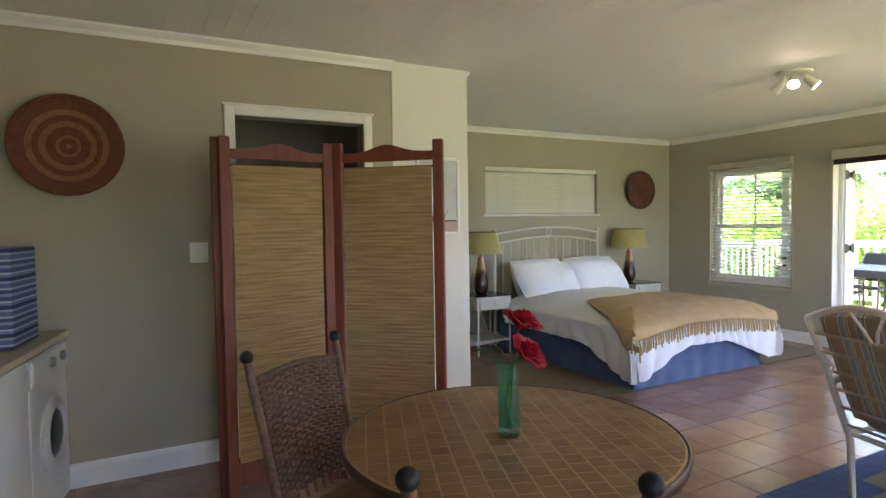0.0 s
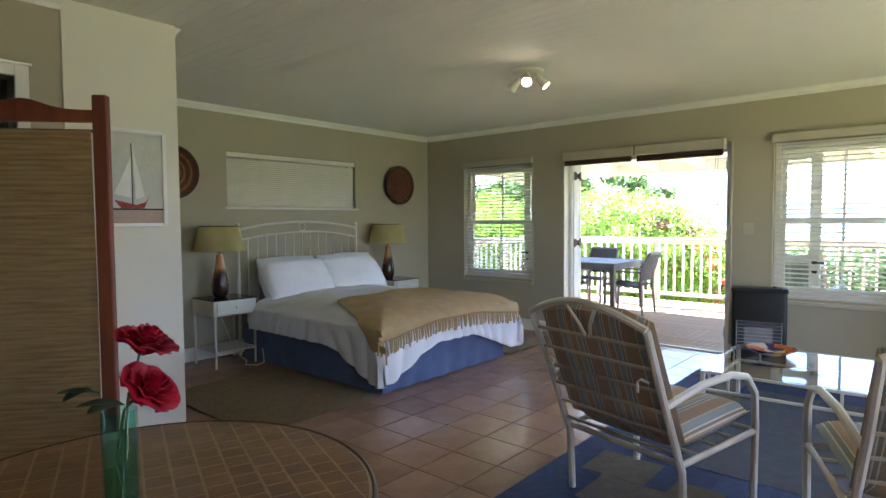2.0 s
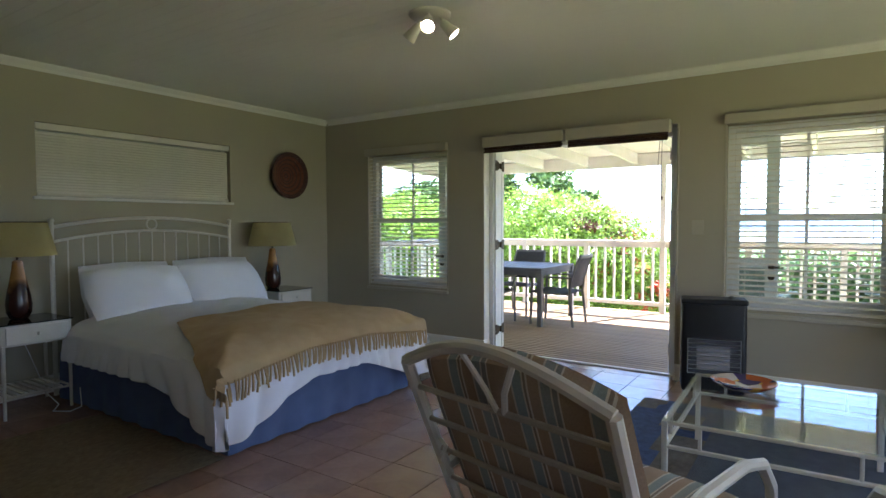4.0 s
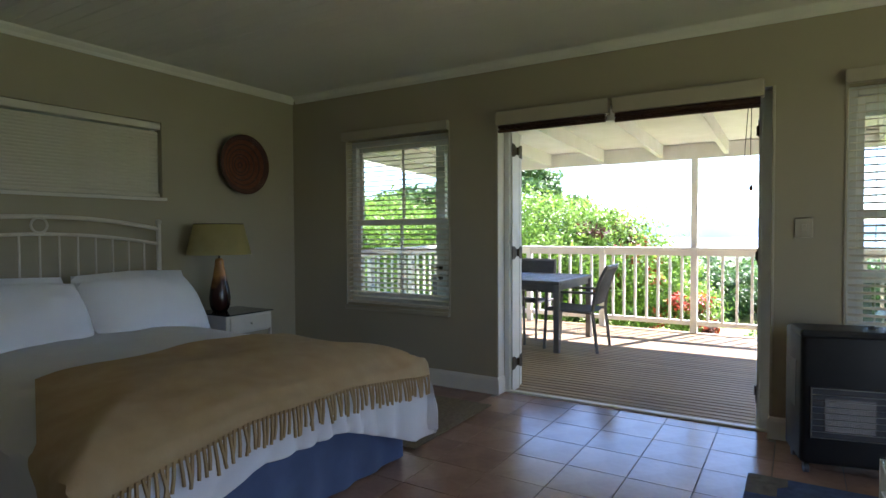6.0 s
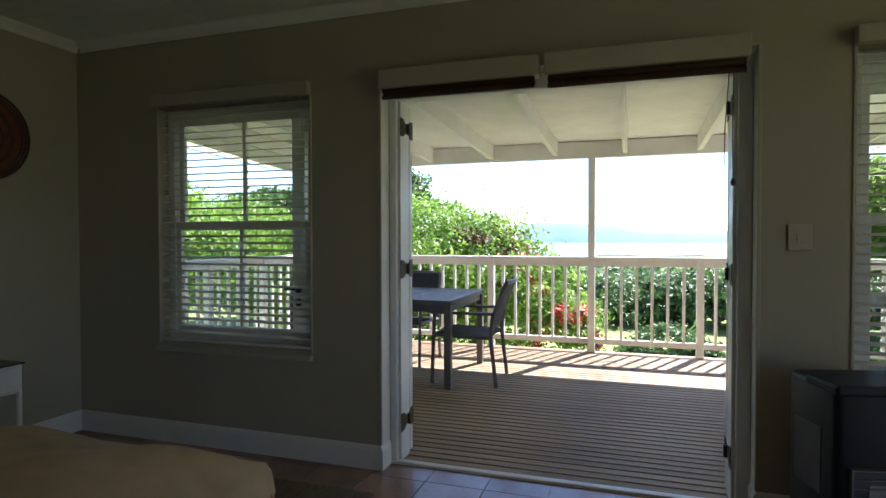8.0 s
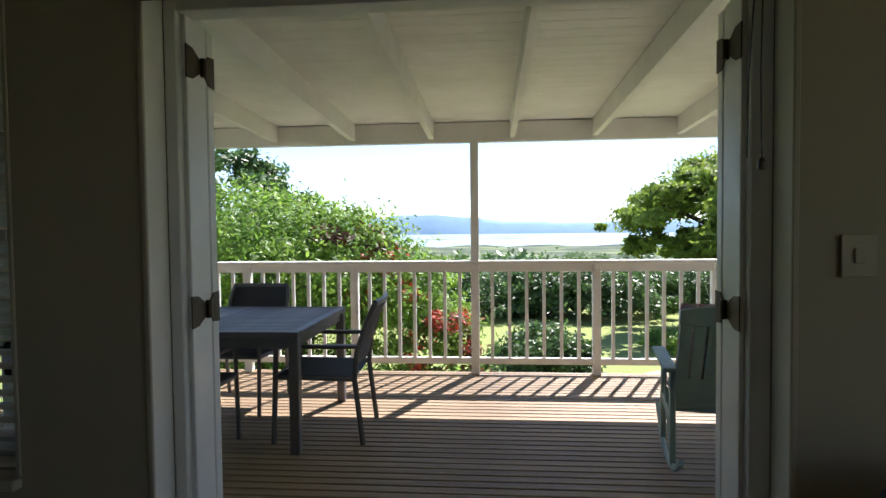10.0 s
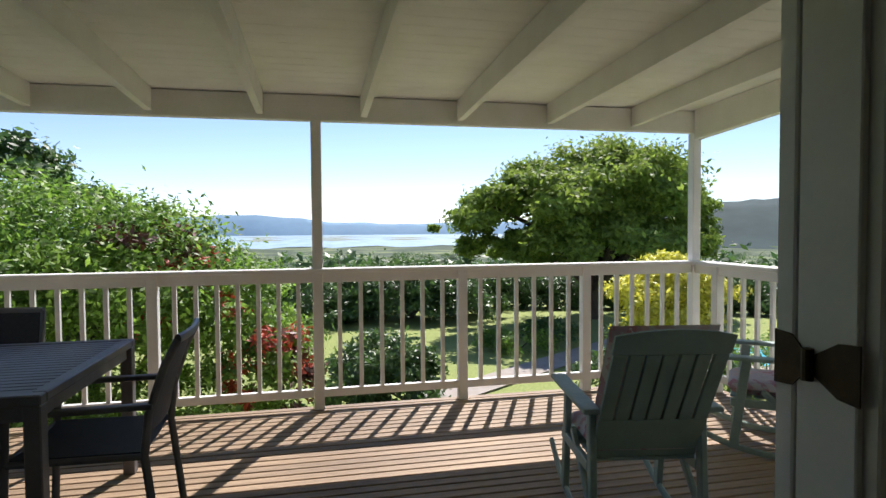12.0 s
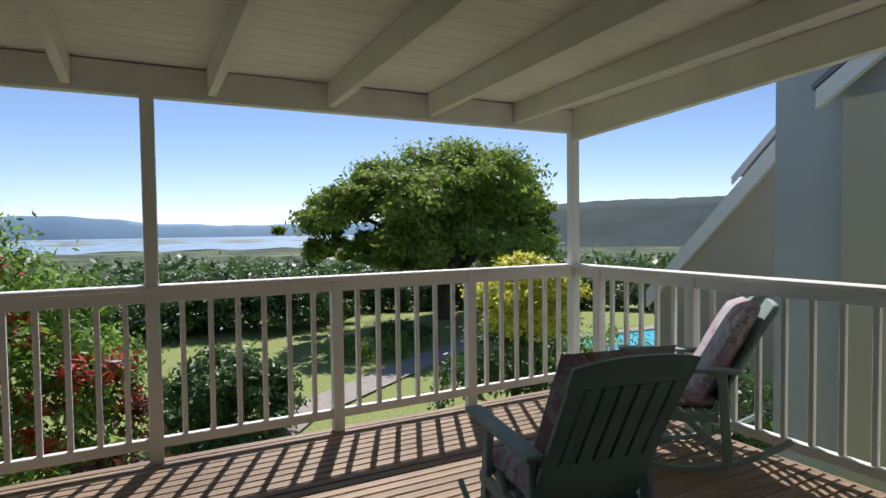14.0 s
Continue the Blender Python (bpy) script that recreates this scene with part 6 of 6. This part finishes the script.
structure("backdrop", bm, M_MOUNT, "mountains on the horizon, tinted blue for haze", smooth=True)

def foliage(name, blobs, n, size, mat, parent, seed, clump=0.24, per=55, droop=0.0, flat=0.4):
    """Crown of many single leaves gathered in clumps over rounded masses (x, y, z, rx, ry, rz)."""
    rs = np.random.RandomState(seed)
    bl = np.array(blobs, float)
    wgt = (bl[:, 3] * bl[:, 4] + bl[:, 4] * bl[:, 5] + bl[:, 3] * bl[:, 5])
    nc = max(6, n // per)
    which = rs.choice(len(bl), nc, p=wgt / wgt.sum())
    d = rs.normal(size=(nc, 3))
    d[:, 2] = np.where(d[:, 2] < -0.3, -d[:, 2] * 0.6, d[:, 2])
    d /= np.linalg.norm(d, axis=1)[:, None]
    rad = 1.0 - np.abs(rs.normal(size=nc)) * 0.16
    cen = bl[which, :3] + d * bl[which, 3:] * rad[:, None]
    cr = bl[which, 3:].mean(1) * clump * rs.uniform(0.6, 1.35, nc)
    k = rs.randint(0, nc, n)
    off = rs.normal(size=(n, 3)) * (cr[k] * 0.5)[:, None]
    off[:, 2] *= 0.55
    pos = cen[k] + off
    pos[:, 2] -= droop * np.abs(rs.normal(size=n))
    nor = d[k] * 0.6 + np.array((0, 0, flat)) + rs.normal(size=(n, 3)) * 0.55
    nor /= np.linalg.norm(nor, axis=1)[:, None]
    t = np.cross(nor, rs.normal(size=(n, 3)))
    t[:, 2] -= droop * 2
    t /= np.linalg.norm(t, axis=1)[:, None]
    s = np.cross(nor, t)
    L = size * rs.uniform(0.6, 1.4, n)[:, None]
    v = np.stack([pos - t * L, pos + s * L * 0.42, pos + t * L, pos - s * L * 0.42], 1).reshape(-1, 3)
    me = bpy.data.meshes.new(name)
    me.vertices.add(4 * n)
    me.vertices.foreach_set("co", v.ravel())
    me.loops.add(4 * n)
    me.loops.foreach_set("vertex_index", np.arange(4 * n, dtype=np.int32))
    me.polygons.add(n)
    me.polygons.foreach_set("loop_start", np.arange(0, 4 * n, 4, dtype=np.int32))
    me.polygons.foreach_set("loop_total", np.full(n, 4, dtype=np.int32))
    me.update(calc_edges=True)
    me.materials.append(mat)
    ob = new(name, me)
    ob.parent = parent
    return ob, cen

def tree(name, label, at, blobs, n, size, mat, seed, trunk=0.2, fork=None, clump=0.24, per=55, droop=0.0, category="tree", limbs=9):
    """Blobs in world metres; the trunk rises from `at` and limbs reach into the crown."""
    t = tagged(new(name), label, category)
    gx, gy = at
    gz = land(gx, gy) - 0.1
    cz = min(b[2] for b in blobs)
    fork = fork if fork is not None else gz + 0.45 * (cz - gz)
    part("trunk", tube(B(), [(gx, gy, gz), (gx + 0.05 * trunk, gy, gz + (fork - gz) * 0.5), (gx, gy + trunk * 0.3, fork)], trunk, 10), M_BARK, t, smooth=True)
    ob, cen = foliage("crown", blobs, n, size, mat, t, seed, clump, per, droop)
    rnd = random.Random(seed)
    for i in range(limbs):
        c = Vector(cen[rnd.randrange(len(cen))])
        a = Vector((gx, gy + trunk * 0.3, fork - 0.05))
        mid = (a + c) / 2 + Vector((rnd.uniform(-.2, .2), rnd.uniform(-.2, .2), 0.12 * (c - a).length))
        pts = [a, (a + mid) / 2, mid, (mid + c) / 2, c]
        bm = B()
        for p, q, r0, r1 in zip(pts, pts[1:], (0.55, 0.42, 0.28, 0.16), (0.42, 0.28, 0.16, 0.06)):
            rod(bm, p, q, r0 * trunk, r1 * trunk, 6)
        part("limb", bm, M_BARK, t, smooth=True)
    return t

# broad round-headed tree down the lawn
rnd = random.Random(4)
blobs = [(29.4, -8.9, 2.6, 4.2, 4.2, 2.4), (27.6, -5.6, 1.9, 3.0, 3.0, 1.7), (31.3, -11.9, 2.2, 3.2, 3.2, 1.9), (27.5, -8.0, 0.6, 3.4, 3.6, 1.4), (30.2, -12.6, 0.6, 2.4, 2.6, 1.3), (29.0, -3.0, 1.4, 1.2, 1.3, 0.7), (31.8, -14.4, 1.9, 2.1, 2.1, 1.5), (28.6, -4.6, 0.3, 2.0, 2.2, 1.0)]
tree("spreading_tree", "broad dark green tree with a rounded crown beyond the lawn", (29.4, -8.9), blobs, 150000, 0.12, M_LEAFTREE, 11, 0.34, clump=0.20, per=450, limbs=16)
# bottlebrush shrubs in front of the deck
blobs = [(15.8, 8.6, 0.3, 2.2, 2.2, 1.8), (15.2, 6.6, 0.45, 2.0, 1.9, 1.9), (15.2, 5.2, 0.35, 1.7, 1.5, 1.6), (15.0, 4.0, -0.35, 1.3, 1.1, 1.5), (15.5, 11.5, 0.4, 2.4, 2.4, 2.0), (14.2, 4.6, -1.3, 1.3, 1.6, 1.0), (14.0, 7.4, -1.0, 1.4, 2.2, 1.2)]
bb = tree("bottlebrush_shrub", "tall green bottlebrush shrub with red flower spikes by the deck", (15.4, 6.0), blobs, 140000, 0.047, M_LEAF, 5, 0.16, clump=0.25, per=130, droop=0.05, category="shrub", limbs=14)
foliage("flower_spike", [(14.2, 3.4, -0.6, 0.8, 0.6, 1.0), (14.6, 4.4, 0.3, 0.8, 0.8, 0.9)], 1900, 0.05, M_LEAFRED, bb, 8, 0.2, 60, 0.08)
foliage("bronze_foliage", [(14.7, 5.0, 1.2, 0.7, 0.7, 0.5), (14.3, 3.3, -0.9, 0.7, 0.6, 1.0)], 1200, 0.07, M_LEAFBRONZE, bb, 9, 0.3, 60, 0.05)
blobs = [(12.8, 12.0, 0.6, 2.2, 2.2, 2.2), (10.2, 12.4, 0.8, 2.3, 2.0, 2.3), (14.0, 14.0, 1.2, 2.6, 2.4, 2.4)]
tree("garden_shrub", "dense green shrubs beside the house", (12.0, 12.6), blobs, 40000, 0.065, M_LEAF, 15, 0.15, category="shrub")
# tall pine behind the shrubs
blobs = [(30, 14.5, 3.6, 2.6, 2.6, 1.5), (30, 17.0, 2.6, 2.4, 2.4, 1.5), (31, 12.2, 2.4, 1.6, 1.6, 1.1), (30, 20, 2.0, 3, 3, 1.8)]
tree("pine_tree", "dark pine standing behind the shrubs", (30, 15), blobs, 15000, 0.17, M_LEAFDARK, 21, 0.25, clump=0.3)
# golden conifer
blobs = [(16.5, -3.9, 0.45, 0.55, 0.6, 0.45), (16.4, -3.3, 0.15, 0.6, 0.6, 0.35), (16.3, -4.5, 0.1, 0.6, 0.6, 0.4), (16.2, -3.8, -0.45, 0.75, 0.9, 0.45)]
tree("golden_conifer", "yellow-green golden conifer beside the deck", (16.5, -3.7), blobs, 13000, 0.055, M_LEAFLIME, 31, 0.10, clump=0.42, per=60, category="shrub", limbs=5)
# rounded shrub on the lawn
blobs = [(18.1, 1.5, -1.4, 1.0, 1.0, 0.75), (18.0, 1.0, -1.75, 0.9, 0.8, 0.6), (18.1, 2.1, -1.7, 0.9, 0.8, 0.6), (18.0, 1.5, -2.0, 1.2, 1.25, 0.4)]
tree("round_shrub", "rounded dark green shrub on the lawn", (18.1, 1.5), blobs, 13000, 0.062, M_LEAFDARK, 41, 0.09, fork=-1.7, clump=0.28, category="shrub", limbs=5)
# planting along the foot of the deck and the far side of the lawn
for i, (x, y, r, h, mat) in enumerate(((13.0, 3.2, 0.7, 0.45, M_LEAF), (14.0, 1.9, 0.6, 0.35, M_LEAF), (23.5, -3.4, 1.0, 0.5, M_LEAF), (24.5, -5.0, 0.9, 0.6, M_LEAFDARK), (15.0, -6.5, 1.0, 0.9, M_LEAFDARK), (13.0, -5.2, 0.8, 1.0, M_LEAFDARK), (17.6, -7.2, 1.4, 0.9, M_LEAF), (12.6, -2.6, 0.7, 0.9, M_LEAFDARK), (16.6, -3.4, 0.9, 1.3, M_LEAFDARK), (16.9, -4.6, 0.9, 1.2, M_LEAFDARK))):
    g = land(x, y)
    tree("low_shrub", "low green shrub in the flower bed", (x, y), [(x, y, g + h * 0.5, r, r, h), (x + r * .5, y + r * .6, g + h * 0.4, r * .7, r * .7, h * .7)], 3200, 0.06, mat, 50 + i, 0.05, fork=g + 0.1, clump=0.35, category="shrub", limbs=3)
rnd = random.Random(7)
for i in range(30):
    a = radians(-48 + i * 3.0)
    r = 24.0 + 7.0 * max(0.0, min(1.0, (-10 - (-48 + i * 3.0)) / 18)) + rnd.uniform(-1.2, 1.8)
    x, y = HX + r * math.cos(a), HY + r * math.sin(a)
    g = land(x, y)
    h = rnd.uniform(1.8, 2.5)
    tree("hedge_tree", "dark bushy tree at the far edge of the lawn", (x, y), [(x, y, g + h * 0.55, 1.9, 1.9, h * 0.5), (x + 0.8, y + 1.3, g + h * 0.25, 1.5, 1.8, h * 0.4), (x - 0.8, y - 1.2, g + h * 0.22, 1.4, 1.7, h * 0.38)], 6500, 0.11, M_LEAFDARK, 70 + i, 0.14, fork=g + 0.2, clump=0.3, limbs=4)
blobs = []
for i in range(1100):
    a = radians(rnd.uniform(-75, 60))
    r = 60 * (12 ** (rnd.random() ** 1.25))
    x, y = HX + r * math.cos(a), HY + r * math.sin(a)
    s = rnd.uniform(1.5, 3.4) * (1 + r / 500)
    blobs.append((x, y, land(x, y) + s * 0.5, s * 1.4, s * 1.4, s * 0.8))
ob, _ = foliage("far_woods", blobs, 130000, 0.5, M_LEAFDARK, None, 90, 0.5, 45)
tagged(ob, "distant woods and hedges down the valley", "trees", kind="stuff")
M_FARHILL = surf("far_wooded_hill", (0.017, 0.050, 0.047), (0.010, 0.032, 0.032), 0.012, 1.0, 0.0, 0.06)
bm = B()
def hill(a):
    e = 2.35 + 0.35 * noise.noise(Vector((a * 0.12, 3, 0))) + 0.12 * noise.noise(Vector((a * 0.9, 7, 0))) + 0.3 * math.exp(-((a + 57) / 8) ** 2)
    return 1.5 + 1700 * math.tan(radians(e)) - 125 * max(0.0, min(1.0, (a + 38) / 16)) ** 1.5
rows = [[bm.verts.new((HX + r * math.cos(radians(a)), HY + r * math.sin(radians(a)), z)) for r, z in ((1250, -50), (1400, -18 + 4 * noise.noise(Vector((a, 0, 0)))), (1550, 0.62 * hill(a)), (1700, hill(a)), (2000, -60))] for a in [-100 + 78 * k / 220 for k in range(221)]]
for p, q in zip(rows, rows[1:]):
    for k in range(4):
        bm.faces.new((p[k], p[k + 1], q[k + 1], q[k]))
structure("backdrop_hill", bm, M_FARHILL, "dark wooded hill across the valley", smooth=True)

# garden path and pool
bm = B()
pts = [(14.5, 3.0), (16.5, 1.9), (18.9, 0.1), (22.0, -4.2), (25.0, -8.5)]
def path_at(u):
    k = min(int(u * 4), 3)
    f = u * 4 - k
    f = f * f * (3 - 2 * f) * 0.5 + f * 0.5
    return Vector(pts[k]) * (1 - f) + Vector(pts[k + 1]) * f
def path_f(u, v):
    p = path_at(min(u, 0.999))
    d = (path_at(min(u + 0.01, 0.999)) - path_at(max(u - 0.01, 0))).normalized()
    q = p + Vector((-d.y, d.x)) * (v - 0.5) * 1.0
    return Vector((q.x, q.y, land(q.x, q.y) + 0.03))
sheet(bm, 30, 3, path_f, 0.02)
structure("garden_path", bm, M_CARD, "pale gravel path across the lawn")
pool = thing("swimming_pool", pose(20.6, -11.6, land(20.6, -11.6)), "turquoise swimming pool with a pale paved edge", "pool")
part("water_surface", box(B(), -1.6, -2.6, 0.03, 1.6, 2.6, 0.07), M_WATERPOOL, pool, "turquoise water")
for x0, y0, x1, y1 in ((-2.1, -3.1, -1.6, 3.1), (1.6, -3.1, 2.1, 3.1), (-1.6, -3.1, 1.6, -2.6), (-1.6, 2.6, 1.6, 3.1)):
    part("coping", box(B(), x0, y0, -0.1, x1, y1, 0.12, 0.02), M_CARD, pool)

# ---- the neighbouring house ----
nh = thing("neighbour_house", pose(0, 0, 0), "pale plastered house with steep gables and white bargeboards", "house")
part("wall", box(B(), 8.3, -9.2, -4, 11.97, -4.80, 7.0), M_PLASTER, nh)
part("wall", box(B(), 7.0, -9.0, -4, 11.0, -4.55, 2.95), surf("cream_house_plaster", (0.50, 0.47, 0.38), (0.45, 0.42, 0.34), 1.2, 0.85, 0.25, 60), nh, "cream plastered wall")
def slab(pts, y0, y1):
    bm = B()
    a = [bm.verts.new((x, y0, z)) for x, z in pts]
    b = [bm.verts.new((x, y1, z)) for x, z in pts]
    n = len(pts)
    for k in range(n):
        bm.faces.new((a[k], a[(k + 1) % n], b[(k + 1) % n], b[k]))
    bm.faces.new(a), bm.faces.new(b[::-1])
    return bm
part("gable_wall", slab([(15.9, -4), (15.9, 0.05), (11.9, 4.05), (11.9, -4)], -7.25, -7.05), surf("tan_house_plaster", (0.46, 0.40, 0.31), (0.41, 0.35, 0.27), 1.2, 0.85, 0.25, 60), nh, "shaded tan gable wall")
part("bargeboard", slab([(16.2, -0.30), (16.2, 0.06), (11.9, 4.40), (11.9, 4.0)], -7.05, -6.95), M_WHITE, nh, "white bargeboard")
rf = part("roof", slab([(16.25, -0.08), (16.25, 0.0), (11.9, 4.35), (11.9, 4.25)], -12.0, -7.0), M_ROOFSHEET, nh, "grey corrugated roof")
rf2 = part("roof", slab([(15.5, 2.55), (15.5, 2.63), (12.0, 6.13), (12.0, 6.05)], -13.5, -9.0), M_ROOFSHEET, nh, "grey corrugated roof")
for k in range(13):
    y = -9.1 - k * 0.33
    part("roof_rib", slab([(15.5, 2.63), (15.5, 2.68), (12.0, 6.18), (12.0, 6.13)], y - 0.04, y + 0.04), M_ROOFSHEET, rf2)
part("bargeboard", slab([(15.58, 2.38), (15.58, 2.56), (12.0, 6.1), (12.0, 5.9)], -9.0, -8.94), M_WHITE, nh, "white bargeboard")
part("wall", box(B(), 11.97, -13.0, -4, 15.2, -9.1, 2.6), M_PLASTER, nh)
part("bargeboard", slab([(11.2, 2.85), (11.2, 3.08), (8.4, 5.0), (8.4, 4.75)], -4.45, -4.35), M_WHITE, nh, "white bargeboard")
part("roof", slab([(11.25, 3.08), (11.25, 3.15), (8.4, 5.08), (8.4, 5.0)], -8.8, -4.35), M_ROOFSHEET, nh)
wn2 = part("window", box(B(), 9.2, -4.55, 0.9, 10.15, -4.50, 2.1, 0.01), M_WHITE, nh, "white window frame")
part("pane", box(B(), 9.28, -4.498, 0.98, 10.07, -4.492, 2.02), M_BLACKGLASS, wn2)
structure("house_roof", box(B(), WEST - 0.4, SOUTH - 0.4, CEIL + 0.16, DWO - 0.02, BW + 0.4, CEIL + 0.26), M_ROOFSHEET, "grey roof over the room")

# ---- floor tiles and deck boards ----
P = 0.343
me = mesh_of("floor_tile", box(B(), -P / 2 + 0.0025, -P / 2 + 0.0025, -0.008, P / 2 - 0.0025, P / 2 - 0.0025, 0.0, 0.001), M_TILE)
TX0, TY0 = 7.115, 2.715
bm = B()
count = 0
for i in range(-29, 1):
    for j in range(-16, 12):
        x0, x1 = TX0 + i * P, TX0 + (i + 1) * P
        y0, y1 = TY0 + j * P, TY0 + (j + 1) * P
        if i == 0:
            x1 = DW if y1 < DY0 or y0 > DY1 else FX - 0.013
            y0, y1 = (max(y0, DY0 + 0.003), min(y1, DY1 - 0.003)) if x1 > DW else (y0, y1)
        x0, x1, y0, y1 = max(x0, WEST), x1, max(y0, SOUTH), min(y1, BW)
        if x1 - x0 < 0.02 or y1 - y0 < 0.02 or (y0 > KW - 0.1 and x1 < PIER1 - 0.1 and not (0.4 < x0 < 1.5)):
            continue
        full = abs(x1 - x0 - P) < 1e-6 and abs(y1 - y0 - P) < 1e-6
        if full and count < 300 and x0 > 2.3 and y0 > 1.2 and y1 < 4.9 and not (x0 > BX0 and x1 < BX1 and y0 > BY0 + 0.2):
            o = new("floor_tile", me)
            o.location = ((x0 + x1) / 2, (y0 + y1) / 2, 0)
            o.parent = FLOOR
            count += 1
        else:
            box(bm, x0 + 0.0025, y0 + 0.0025, -0.008, x1 - 0.0025, y1 - 0.0025, -0.0)
tagged(part("floor_tiles", bm, M_TILE, FLOOR), kind="stuff")

DK = structure("deck_floor", box(B(), DWO + 0.01, SY - 0.09, DECK - 0.031, RX + 0.12, SY - 0.06, DECK - 0.003), M_DECK, "weathered brown timber deck boards with dark gaps")
PB = 0.084
y0, y1 = SY - 0.055, NY + 0.08
bm = box(B(), -PB / 2 + 0.008, -(y1 - y0) / 2, -0.028, PB / 2 - 0.008, (y1 - y0) / 2, 0.0, 0.003)
me = mesh_of("deck_board", bm, M_DECK)
for k in range(int((RX + 0.11 - DWO - 0.02) / PB)):
    o = new("deck_board", me)
    o.location = (DWO + 0.025 + (k + 0.5) * PB, (y0 + y1) / 2, DECK)
    o.parent = DK
